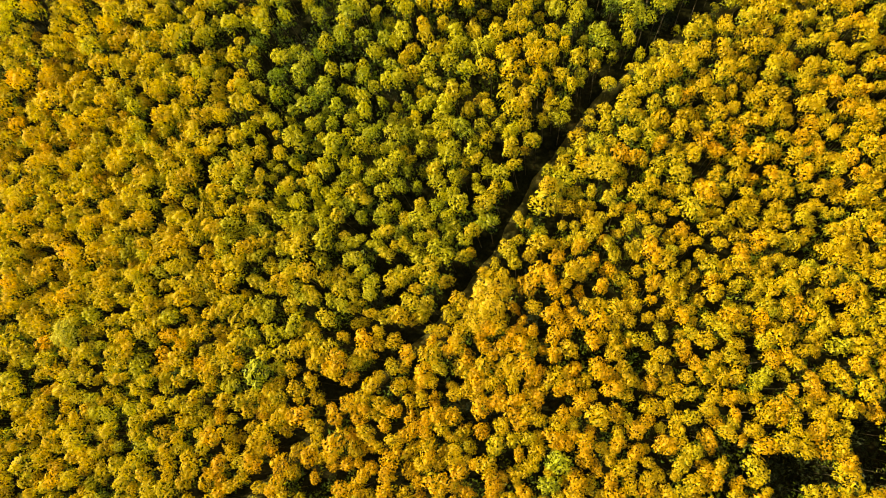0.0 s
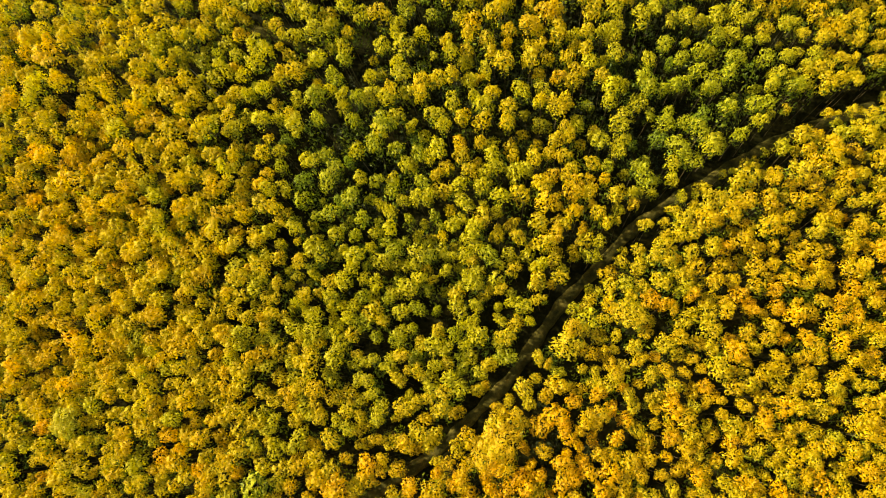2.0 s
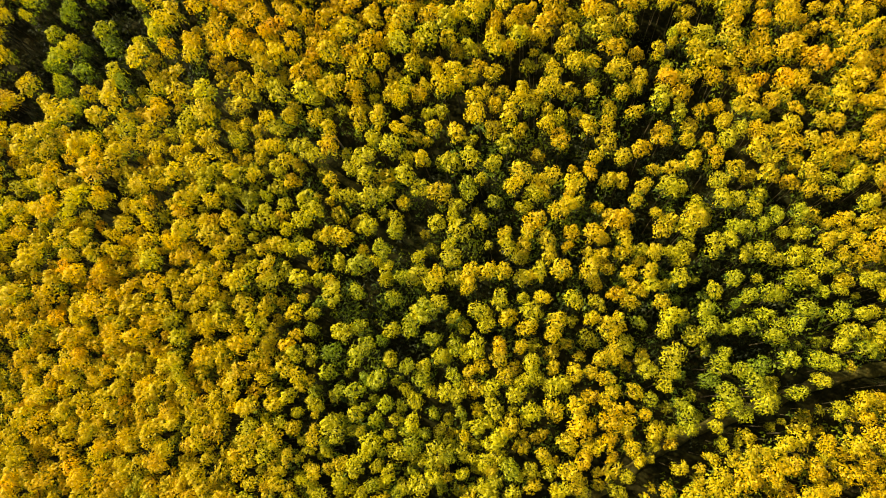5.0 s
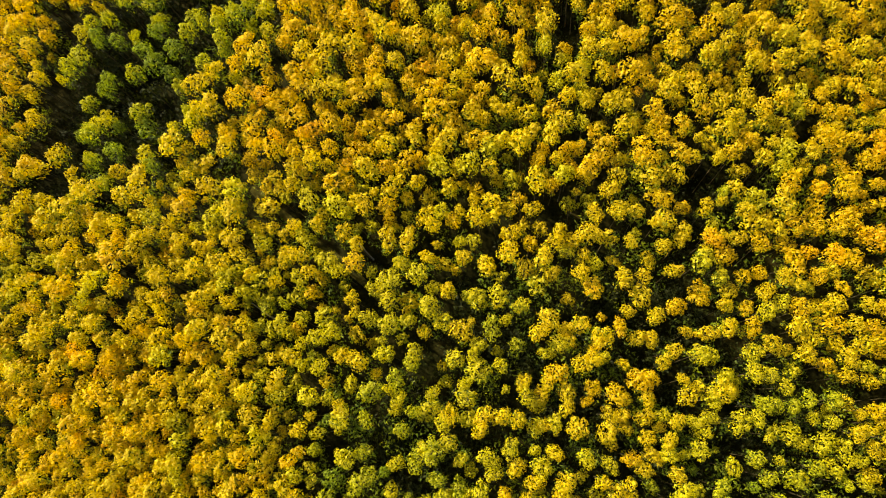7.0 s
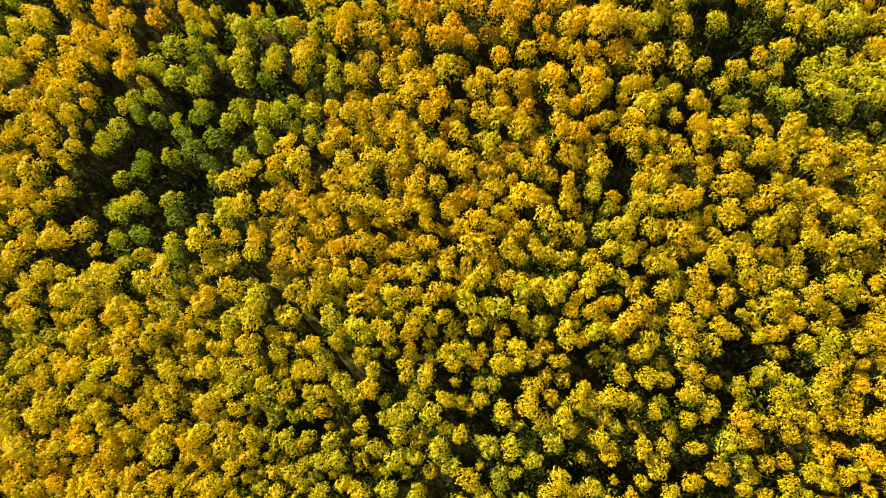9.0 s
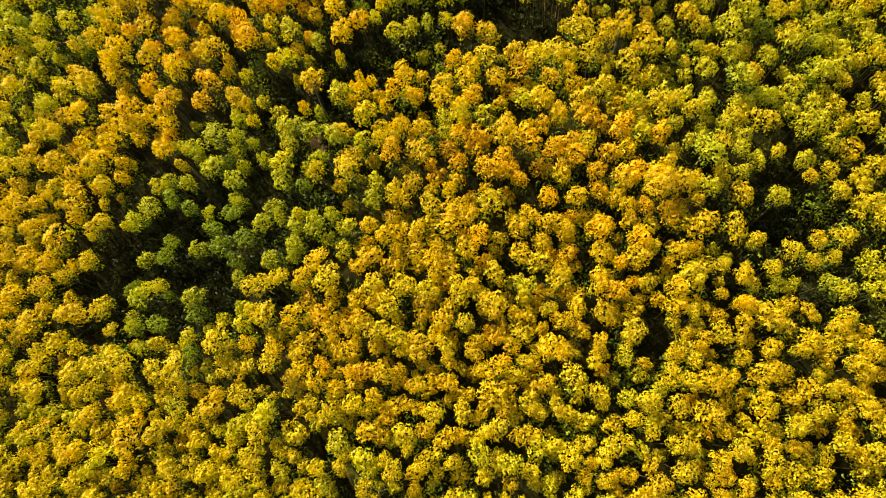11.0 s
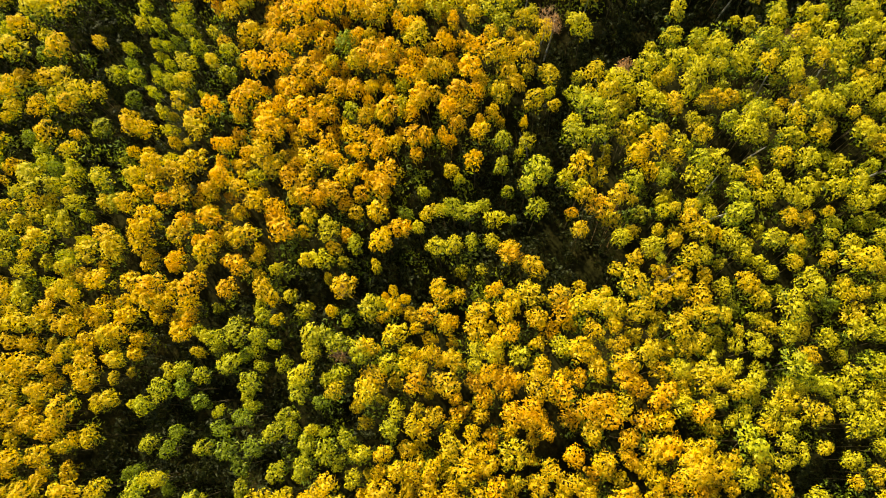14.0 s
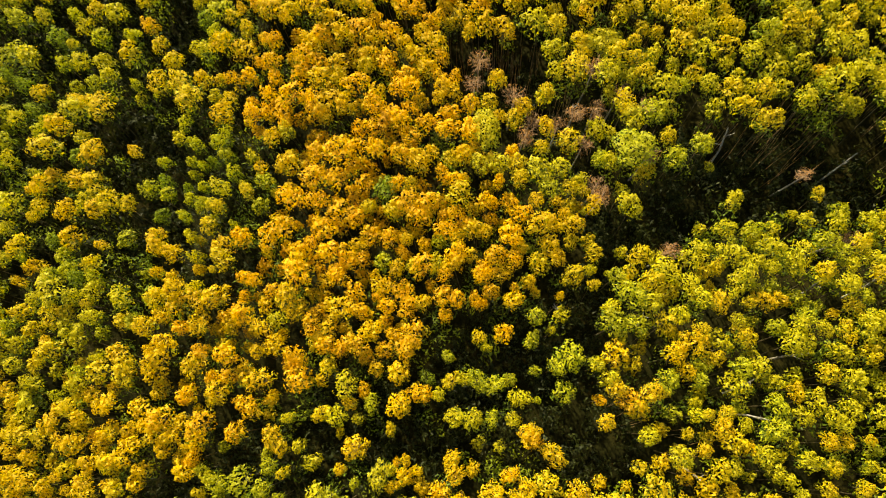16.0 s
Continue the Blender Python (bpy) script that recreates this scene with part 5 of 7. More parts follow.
SLOPE_TREES_G = [
    (-47.4, 128.1, 1.61, 5.5), (-33.4, 128.2, 1.22, 4), (-74.9, 128.4, 1.33, 1.6), (-57.4, 128.4, 1.28, 5.1), (-31.8, 128.6, 1.39, 3.2), (-7.2, 128.9, 1.49, 5.1),
    (-77.1, 129, 1.24, 1.5), (-1.3, 129.1, 1.47, 4), (-68.2, 129.3, 1.31, 3.8), (-58.8, 129.5, 1.65, 5.2), (-53.1, 129.5, 1.81, 5.3), (-16.4, 129.5, 1.35, 4.8),
    (-29.3, 129.6, 0.87, 3.1), (0.9, 129.7, 1.79, 4.8), (-11.4, 129.8, 1.67, 5.1), (-47.8, 129.9, 0.72, 5.5), (-44.5, 129.9, 1.07, 5.5), (-37.8, 130.1, 2.12, 5.4),
    (-25.3, 130.1, 0.86, 3.4), (-60.6, 130.2, 0.92, 5), (-56.5, 130.3, 1.64, 5.1), (-31.2, 130.4, 1.05, 5), (-8.8, 130.4, 1.5, 5.4), (6, 130.6, 1.77, 4.8),
]
SLOPE_TREES_H = [
    (-80.4, 130.7, 0.97, 3.5), (-74.3, 130.8, 1.72, 4.9), (-39.7, 130.9, 1.42, 5.5), (9.9, 130.9, 1.28, 4.9), (-5.2, 131.1, 1.49, 5.7), (-17.1, 131.2, 1.19, 5.2),
    (-49.2, 131.3, 1.26, 5.5), (-35.5, 131.4, 0.88, 5.2), (-29, 131.6, 1.22, 1.8), (-32.6, 131.7, 1.66, 2.8), (-42.5, 131.8, 1.6, 5.5), (4.5, 131.8, 1.13, 5.2),
    (11.6, 131.8, 1.44, 3.3), (-69.6, 131.9, 0.85, 4.9), (-8.7, 131.9, 1.5, 5.4), (-57.3, 132, 1.46, 5.1), (8.5, 132, 1.61, 4.7), (-54.3, 132.2, 1.64, 5.3),
    (-39.5, 132.2, 1.42, 5.5), (-30.4, 132.2, 1.05, 5.3), (1.3, 132.2, 1.3, 5), (-80.4, 132.4, 1.35, 4.4), (-59, 132.6, 1.29, 5), (-2.7, 132.8, 1.64, 5.5),
]
SLOPE_TREES_I = [
    (-10.8, 132.9, 1.17, 5.3), (-61.4, 133.1, 0.83, 4.5), (-45, 133.2, 1.52, 5.4), (-48.9, 133.3, 1.44, 5.6), (-35.6, 133.3, 1.23, 5), (-76.4, 133.5, 1.54, 5.1),
    (-7.1, 133.5, 1.83, 5), (-25.6, 133.6, 1.74, 4.9), (-83.4, 133.7, 0.97, 4.4), (-55.2, 133.8, 1.09, 3.9), (-47.5, 133.8, 1.44, 5.5), (3.5, 133.8, 1.14, 4.9),
    (-51.7, 133.9, 1.81, 5), (-42.5, 134.1, 0.8, 5.6), (12.4, 134.2, 1.28, 3.8), (-38.5, 134.5, 1.24, 4.1), (-0.6, 134.6, 1.8, 3.9), (8.2, 134.6, 0.81, 3.8),
    (-68.2, 134.7, 1.51, 2.3), (-81.5, 134.9, 1.65, 4.4), (-3.5, 134.9, 1.49, 5.3), (20.9, 134.9, 1.11, 3.3),
]
UPPER_TREES_A = [
    (-49.3, 135.1, 0.9, 5.5), (-36.8, 135.1, 1.59, 5.4), (-61.9, 135.2, 1.3, 5.1), (-43.6, 135.2, 1.25, 3.6), (-19.1, 135.3, 1.37, 2.6), (1.2, 135.3, 1.8, 3.9),
    (-34.9, 135.4, 1.06, 5.5), (13.7, 135.4, 1.44, 4.2), (-59.8, 135.5, 1.29, 5.1), (-73.4, 135.6, 1.53, 5), (3.1, 135.7, 1.46, 4.3), (10.9, 135.7, 1.77, 4),
    (-75.7, 135.8, 1.54, 3.6), (-46.3, 135.8, 1.26, 5.7), (-24.2, 135.8, 1.56, 5.2), (-56, 135.9, 0.82, 5.3), (-39.8, 135.9, 1.42, 5.7), (-22.4, 135.9, 0.95, 2.9),
    (-30.3, 136, 1.14, 5.3), (-63.1, 136.1, 1.49, 5), (-54.4, 136.1, 0.55, 3.9), (6, 136.1, 1.78, 4.5), (23.4, 136.3, 1.91, 3), (-32.2, 136.4, 1.06, 5.7),
]
UPPER_TREES_B = [
    (-17, 136.4, 1.37, 2.7), (-27.3, 136.6, 1.57, 4.8), (-57.3, 136.7, 1.1, 3.1), (-81, 136.8, 1.17, 4.4), (-34, 136.9, 1.77, 5.6), (-7.7, 136.9, 1.67, 5.2),
    (-15.5, 137, 1.02, 2.4), (-10.6, 137.1, 1.52, 5.3), (-38, 137.2, 1.6, 5.2), (19.8, 137.2, 1.6, 3), (-71.4, 137.3, 1.81, 4.3), (-42.1, 137.3, 1.61, 5.8),
    (11, 137.4, 0.8, 4.8), (-50.3, 137.5, 1.09, 5.5), (-49.1, 137.5, 1.08, 5.5), (-24.6, 137.6, 1.05, 1.6), (-10.8, 137.6, 1.35, 5.3), (-78.2, 137.7, 1.74, 5.1),
    (-53, 137.7, 1.64, 3.9), (-46.3, 137.7, 1.26, 5.7), (-44.3, 137.7, 1.79, 5.8), (-68.8, 138.1, 1.14, 4.3), (-13.2, 138.2, 1.1, 3), (13, 138.2, 1.61, 4.1),
]
UPPER_TREES_C = [
    (17.4, 138.2, 0.8, 3.3), (-30.3, 138.3, 1.23, 5.6), (-75, 138.4, 1.92, 4.4), (25.4, 138.4, 1.43, 4.8), (-59.3, 138.5, 1.11, 2.4), (-57.7, 138.6, 0.74, 3.7),
    (-39.8, 138.6, 1.25, 5.8), (4.4, 138.6, 1.95, 4.5), (-21.5, 138.9, 1.21, 3.3), (7, 139, 1.46, 4.8), (-28.3, 139.1, 1.76, 5.7), (-83.1, 139.2, 2.15, 3.6),
    (15.4, 139.2, 0.96, 4.1), (-54.6, 139.3, 1.65, 4.7), (-32.7, 139.3, 1.59, 5.7), (9.5, 139.6, 0.97, 4.8), (20, 139.6, 1.12, 3.8), (-64.3, 139.7, 1.12, 1.4),
    (-20.1, 139.8, 1.04, 2.7), (22.2, 139.8, 1.44, 2.7), (-30.2, 139.9, 1.23, 5.7), (29.2, 139.9, 0.95, 3), (18.4, 140, 0.88, 3.5), (-37.7, 140.1, 1.96, 5.8),
]
UPPER_TREES_D = [
    (-19.2, 140.1, 1.38, 2.6), (31.4, 140.1, 1.74, 2.7), (12, 140.2, 1.77, 4.3), (-80.1, 140.3, 1.36, 1.2), (-60.8, 140.3, 0.93, 1.9), (-17.1, 140.6, 1.55, 2.5),
    (-57.4, 140.7, 1.38, 3.7), (-35.2, 140.7, 1.42, 5.8), (-13.8, 140.7, 1.37, 2.9), (-86.5, 140.8, 1.18, 1.2), (-23.6, 140.8, 0.96, 3), (-44, 140.9, 1.98, 5.8),
    (-32.2, 141, 1.06, 5.9), (24.2, 141, 1.12, 4.3), (26.9, 141, 1.43, 3), (-48.5, 141.1, 0.72, 5.6), (-11.9, 141.4, 0.55, 2.3), (-67.4, 141.5, 1.51, 1.5),
    (-53.1, 141.7, 1.46, 5.4), (-76.4, 141.8, 1.93, 5), (-45.2, 141.8, 1.8, 5.6), (-27.9, 141.9, 1.94, 5.7), (-58.2, 142, 0.74, 2.4), (-15.8, 142, 1.03, 2.5),
]
UPPER_TREES_E = [
    (-60.3, 142.2, 1.12, 1.8), (-37.1, 142.3, 1.52, 5.8), (18.1, 142.3, 1.29, 3.3), (-65, 142.4, 1.13, 1.3), (-55.1, 142.4, 0.73, 2.6), (11.6, 142.5, 1.05, 4.7),
    (14.3, 142.5, 1.29, 3.3), (-50.4, 142.6, 1.64, 5.4), (-83.2, 142.7, 1.76, 4.4), (-61.9, 142.7, 1.03, 1.7), (21.6, 142.7, 1.92, 2.7), (-32.6, 142.8, 1.24, 5.8),
    (-80, 142.9, 1.17, 3), (-39.7, 142.9, 1.43, 5.7), (-4.1, 143, 1.17, 5.4), (29.2, 143, 1.59, 2.7), (-30.7, 143.1, 1.42, 5.8), (-58.4, 143.2, 0.93, 2.9),
    (-66.7, 143.3, 1.04, 1.2), (-56.9, 143.3, 1.11, 4.5), (16.3, 143.3, 1.45, 4.6), (-60.3, 143.4, 0.74, 1.8), (-9.8, 143.4, 1.52, 1.8), (4.1, 143.4, 1.48, 2.8),
]
UPPER_TREES_F = [
    (-87.4, 143.5, 1.18, 2.4), (-45.6, 143.5, 1.44, 5.9), (31.3, 143.5, 1.11, 2.8), (9.1, 143.6, 1.46, 4.7), (-40, 143.7, 1.25, 5.9), (0.9, 143.7, 1.32, 3.1),
    (-19.6, 144.1, 0.69, 2.7), (-13.4, 144.4, 0.77, 2.1), (-71.9, 144.5, 1.05, 4.8), (-63.6, 144.5, 0.66, 1.6), (-34.1, 144.6, 1.6, 5.8), (-49, 144.7, 1.82, 5.5),
    (-21.2, 144.7, 1.05, 4.2), (-45.1, 144.9, 1.27, 5.7), (-29.1, 144.9, 1.24, 5.8), (7, 144.9, 0.98, 5), (10.9, 144.9, 1.14, 3.1), (28.9, 144.9, 1.6, 3.5),
    (-31.9, 145, 1.6, 5.8), (-5.4, 145, 0.84, 5), (-36.3, 145.3, 0.71, 5.1), (-25.8, 145.3, 1.06, 5.7), (-41.8, 145.4, 1.8, 6), (-82.6, 145.5, 1.96, 3.6),
]
UPPER_TREES_G = [
    (-61.2, 145.5, 0.75, 2.1), (31.3, 145.5, 1.43, 3), (-88.7, 145.6, 1.39, 3.6), (-58.4, 145.6, 1.49, 3.5), (-39.7, 145.7, 1.44, 6), (-11.7, 145.7, 1.19, 1.8),
    (-67.9, 145.8, 0.86, 1.7), (18.6, 145.8, 0.97, 3.2), (-64, 145.9, 0.85, 2), (-18.8, 145.9, 1.3, 5.6), (5, 145.9, 0.82, 4), (22.9, 145.9, 1.93, 2.7),
    (-52.7, 146.3, 1.28, 2), (-2.7, 146.3, 1.67, 5.3), (-54.6, 146.6, 1.11, 3.9), (-27.5, 146.6, 1.59, 5.4), (14.9, 146.6, 1.3, 3.5), (-34.1, 146.7, 1.25, 5.7),
    (-4.6, 146.7, 1.18, 5.2), (26.6, 146.7, 1.28, 4.5), (-83.7, 146.8, 1.38, 3.7), (-44.3, 147.1, 1.81, 5.7), (28.5, 147.1, 1.12, 4.8), (-56.1, 147.2, 0.83, 2.6),
]
UPPER_TREES_H = [
    (-35.8, 147.2, 1.25, 2.7), (-25.8, 147.2, 1.23, 5.6), (2.1, 147.3, 1.16, 2.2), (9.6, 147.3, 1.47, 4.2), (-64.5, 147.4, 0.85, 2), (-39.2, 147.4, 1.44, 5.6),
    (-81.7, 147.5, 1.18, 3.7), (12.9, 147.5, 1.47, 3.6), (20.4, 147.5, 1.13, 4.1), (-62.8, 147.6, 0.75, 2.1), (-10.6, 147.6, 2.05, 2), (11.2, 147.6, 0.98, 4.6),
    (-79.4, 147.7, 2.15, 3.7), (-15.4, 147.8, 1.21, 1.7), (-7.8, 147.8, 1.1, 2.6), (-5.7, 147.8, 1.26, 2.5), (-58.5, 148.1, 1.12, 2.5), (8, 148.1, 1.48, 4.6),
    (-23.9, 148.2, 1.05, 5.7), (30.4, 148.2, 1.12, 3), (-51.9, 148.3, 0.73, 3.5), (-22.8, 148.3, 0.88, 5.5), (4.2, 148.3, 0.99, 3.7), (-1, 148.4, 1.5, 5.1),
]
UPPER_TREES_I = [
    (-62.3, 148.6, 0.75, 1.4), (-49.5, 148.6, 2.01, 5.5), (-32.6, 148.6, 1.07, 2.6), (5.8, 148.6, 0.82, 3.4), (-67.2, 148.8, 1.14, 2.7), (-28.4, 148.9, 1.06, 5.6),
    (-14.4, 148.9, 0.6, 3.4), (-34.7, 149, 0.89, 5.7), (-54, 149.1, 1.29, 1.9), (-64.9, 149.2, 1.14, 2.1), (-38.8, 149.2, 1.44, 5.7), (-16.4, 149.3, 1.21, 2.6),
    (17.4, 149.3, 1.46, 2.7), (-30.9, 149.4, 1.78, 6), (24, 149.5, 1.13, 3.7), (-29.9, 149.6, 1.24, 3), (9.9, 149.6, 0.98, 3), (3.7, 149.7, 0.83, 3.1),
    (-0.5, 149.7, 1.5, 2.6), (-60.4, 149.8, 1.22, 2), (-41.3, 149.8, 1.27, 5.7), (-36.8, 149.8, 1.35, 5.9), (7.7, 149.8, 1.15, 4.6), (-43.5, 149.9, 2, 6),
]
CLEARING_TREES_A = [
    (-46.6, 150, 1.64, 5.9), (20.2, 150, 1.13, 3.5), (-6.6, 150.1, 1.69, 4.3), (-19.4, 150.2, 1.39, 5.2), (-22.4, 150.3, 1.23, 5.5), (27.1, 150.3, 2.09, 3.2),
    (29.7, 150.3, 1.12, 3.8), (-33.8, 150.5, 0.89, 5.9), (-27.1, 150.5, 1.42, 5.9), (-62.9, 150.7, 1.13, 1.9), (-68.2, 150.8, 1.05, 1.5), (12.2, 150.8, 1.8, 2.7),
    (-24.6, 151, 1.41, 5.5), (2.8, 151.3, 1, 2.3), (-32.2, 151.5, 1.07, 6), (-23.8, 151.7, 1.41, 5.7), (-20, 151.8, 0.7, 5.4), (23.2, 151.9, 0.81, 2.6),
    (-48.6, 152, 1.83, 5.6), (-40, 152.1, 1.09, 3.6), (1.1, 152.1, 1.17, 5), (18.2, 152.1, 1.14, 4.8), (-31.2, 152.2, 1.07, 2.6), (-61.2, 152.3, 1.13, 2.2),
]
CLEARING_TREES_B = [
    (-52.1, 152.3, 1.85, 5.6), (26.1, 152.3, 1.45, 2.8), (-26, 152.5, 1.06, 5.7), (-21.8, 152.5, 1.4, 5.6), (-27.9, 152.6, 1.6, 5.5), (-17.7, 152.6, 0.7, 4.7),
    (-37, 152.9, 1.44, 4.2), (-0.9, 152.9, 1.51, 5.1), (7.2, 153, 1.82, 2.5), (-46, 153.1, 1.65, 5.7), (-15.3, 153.2, 0.61, 5.2), (11.8, 153.2, 1.65, 2.5),
    (-18.7, 153.3, 1.05, 5.2), (2.5, 153.3, 1, 2.5), (-8.1, 153.3, 1.88, 2), (14.9, 153.3, 1.31, 2.7), (20.4, 153.3, 1.14, 4.5), (28.6, 153.6, 1.13, 2.7),
    (-34.4, 153.9, 1.62, 5.1), (-28.5, 153.9, 1.24, 5.5), (-42.7, 154, 1.55, 5.6), (-55.5, 154.1, 1.31, 5.6), (-30.6, 154.3, 1.61, 5.9), (-24, 154.3, 1.59, 5.8),
]
CLEARING_TREES_C = [
    (-58.7, 154.4, 0.94, 5.5), (-6, 154.4, 1.53, 2), (22.1, 154.4, 0.73, 3.7), (19.1, 154.5, 1.14, 3.7), (3.8, 154.6, 1.34, 3.6), (6, 154.6, 1.33, 3),
    (17.4, 154.6, 1.15, 2.7), (-39.7, 154.7, 1.81, 1.1), (-33.1, 154.7, 1.08, 5.7), (-21.5, 154.7, 1.23, 5.6), (1, 154.7, 1.85, 5), (-9, 154.8, 1.2, 2.5),
    (-50, 155.1, 1.48, 5.7), (-27, 155.2, 1.42, 5.6), (-36.5, 155.3, 1.98, 5.5), (28.3, 155.3, 1.29, 3), (-18.4, 155.4, 1.57, 5.2), (-25.7, 155.6, 1.06, 5.7),
    (-2.5, 155.6, 1.52, 4.3), (11, 155.6, 1.32, 3), (13.4, 155.6, 1.15, 5.1), (15.7, 155.7, 1.48, 2.9), (-54.4, 155.8, 1.31, 3.5), (-28.9, 155.9, 1.07, 5.6),
]
CLEARING_TREES_D = [
    (-21.2, 155.9, 1.23, 5.6), (-14.1, 155.9, 1.56, 3.7), (-11.6, 156, 0.86, 3.9), (-34.1, 156.1, 1.8, 5.5), (8.8, 156.1, 1.5, 2.7), (24.7, 156.3, 1.3, 2.7),
    (-23.3, 156.4, 1.76, 5.7), (-46.9, 156.5, 2.21, 5.7), (-30.3, 156.5, 1.25, 5.5), (19.4, 156.5, 1.63, 3), (-8.2, 156.6, 2.06, 2.6), (-16.7, 156.7, 1.22, 4.7),
    (1.3, 156.7, 1.18, 4.9), (-38.6, 156.8, 1.27, 5.7), (-5.7, 156.8, 1.54, 2.5), (21.9, 157, 1.47, 2.7), (-36.9, 157.2, 1.09, 3.6), (-2, 157.3, 1.36, 3.7),
    (-13.2, 157.4, 0.87, 3.1), (-28.4, 157.6, 1.07, 5.7), (-18.2, 157.7, 1.57, 5.5), (-30.5, 158, 1.79, 5), (-26.3, 158.1, 1.06, 5.5), (-10.2, 158.2, 1.29, 2.5),
]
CLEARING_TREES_E = [
    (26.4, 158.3, 1.46, 2.9), (-45.6, 158.5, 1.47, 5.7), (6, 158.5, 1.51, 3.8), (-43.3, 158.7, 1.47, 6.1), (-6.1, 158.9, 1.71, 3.4), (24.2, 158.9, 1.46, 3.3),
    (-20.2, 159, 1.75, 5.3), (-3.7, 159, 1.54, 3.9), (15.6, 159, 1.4, 4.1), (-13.2, 159.2, 1.21, 4), (-28, 159.4, 1.25, 5.6), (-16.2, 159.4, 1.05, 3.9),
    (-27.2, 159.5, 0.89, 5.5), (-37.2, 159.7, 1.81, 5.1), (4.5, 159.7, 1.01, 3.6), (18.1, 159.7, 1.56, 3), (10.4, 159.8, 1.67, 3.3), (-40.3, 159.9, 1.64, 5.7),
    (-23.2, 159.9, 1.41, 5.3), (-1.2, 159.9, 1.53, 2.6), (-32.5, 160, 1.26, 5), (-34.5, 160.1, 1.08, 5.7), (21.9, 160.2, 1.14, 3.3), (-79.5, 160.4, 1.3, 5.6),
]
CLEARING_TREES_F = [
    (-31.1, 160.4, 0.72, 5.6), (-25.4, 160.4, 1.42, 5.5), (-18.9, 160.5, 1.23, 5.4), (1.8, 160.6, 1.36, 4.6), (12.4, 160.8, 1.33, 3.3), (-16.8, 160.9, 1.4, 5.2),
    (-5.8, 160.9, 1.89, 3.4), (7.9, 161, 1.34, 2.9), (-8.5, 161.3, 1.55, 3), (-2.7, 161.3, 1.54, 3.4), (-36.3, 161.4, 1.27, 5), (-27.6, 161.5, 0.89, 5.5),
    (24.4, 161.5, 0.98, 2.9), (15.8, 161.6, 1.49, 3.5), (-22, 161.8, 1.06, 5.3), (-18.3, 161.9, 0.96, 5.4), (-33.7, 162, 1.26, 3.5), (4.8, 162.1, 1.01, 3.6),
    (10.6, 162.2, 1.34, 2.5), (-30.1, 162.7, 1.43, 3.4), (-32.3, 162.8, 1.26, 5), (2.5, 162.8, 1.53, 2.5), (6.2, 163, 1.35, 5), (18.7, 163, 1.49, 3.5),
]
CLEARING_TREES_G = [
    (-24.8, 163.1, 1.24, 4), (13.1, 163.1, 1.17, 3.3), (-0.9, 163.5, 1.37, 3.6), (-28.1, 163.7, 1.61, 2.8), (24.9, 163.8, 1.47, 3.8), (10.8, 163.9, 1.18, 2.2),
    (-15.9, 164, 1.22, 4.6), (15.4, 164, 1.33, 4.3), (-21.8, 164.1, 1.59, 2.6), (-3, 164.2, 1.89, 3), (22.9, 164.3, 1.64, 3), (7.9, 164.4, 1.18, 4.8),
    (3, 164.5, 1.53, 2.9), (0.1, 164.6, 1.2, 3.8), (-26.2, 164.7, 1.6, 3.3), (-19.1, 165, 1.23, 4.7), (16.7, 165.2, 1.5, 3.5), (-23.4, 165.4, 1.95, 2.7),
    (13.6, 165.6, 0.84, 4.3), (-12, 166, 1.74, 3.7), (0.7, 166, 1.88, 2.8), (23.2, 166.2, 1.15, 3.6), (-21.2, 166.4, 1.41, 3.2), (17.3, 166.5, 1.5, 3.3),
]
CLEARING_TREES_H = [
    (3.4, 166.6, 1.2, 3.3), (-31.4, 166.7, 2.4, 3.2), (21.4, 166.8, 0.82, 3.5), (5.3, 166.9, 1.19, 3.3), (15.2, 166.9, 1.34, 3.5), (18.8, 167, 1.33, 3.5),
    (12.8, 168.3, 1.52, 3), (23.5, 168.3, 0.99, 2.9), (-1.2, 168.4, 1.38, 3.5), (7.6, 168.5, 1.53, 3), (10.3, 168.6, 1.52, 3.2), (4.4, 168.9, 1.71, 2.9),
    (19.1, 169, 1.33, 2.8), (21.3, 169.3, 1.49, 2.6), (14.1, 169.5, 1.01, 3.5), (2.6, 169.8, 1.55, 2.5), (-18.1, 170.3, 1.2, 2.6), (-32.8, 170.4, 1.3, 3.6),
    (8, 170.5, 1.7, 2.9), (1.3, 170.9, 1.38, 2.5), (15.6, 171.1, 1.18, 3), (22.6, 171.2, 0.83, 3.3), (21, 171.4, 1.16, 3.8), (13.1, 171.5, 1.18, 3.3),
]
CLEARING_TREES_I = [
    (18, 171.6, 1.5, 2.8), (-1.7, 172.1, 1.39, 2.9), (10.9, 172.3, 1.53, 2.3), (-14.8, 172.4, 2.9, 2.2), (9, 172.8, 1.71, 2.6), (15, 172.8, 1.52, 2.9),
    (22, 173.2, 1.16, 3.3), (16.8, 173.4, 1.51, 2.5), (12.8, 174, 1.36, 4.3), (18.9, 174.1, 1.5, 2.8), (-5.7, 174.8, 0.7, 2.6), (9.9, 175.3, 1.54, 2.9),
    (21.7, 175.4, 1.16, 3), (-8.6, 175.8, 1.5, 2.4), (17.7, 175.9, 1.34, 2.3), (8.8, 176.5, 1.2, 2.9), (19.8, 176.6, 1.51, 2.5), (12.7, 177, 1.19, 2.9),
    (6.7, 177.7, 0.9, 3.2), (-20.3, 177.8, 1.1, 3.2), (-15.2, 178, 2.1, 2.4), (17.4, 179.2, 1.52, 2.4), (-28.8, 179.5, 1.7, 3.4), (19.2, 179.8, 1.51, 2.8),
]
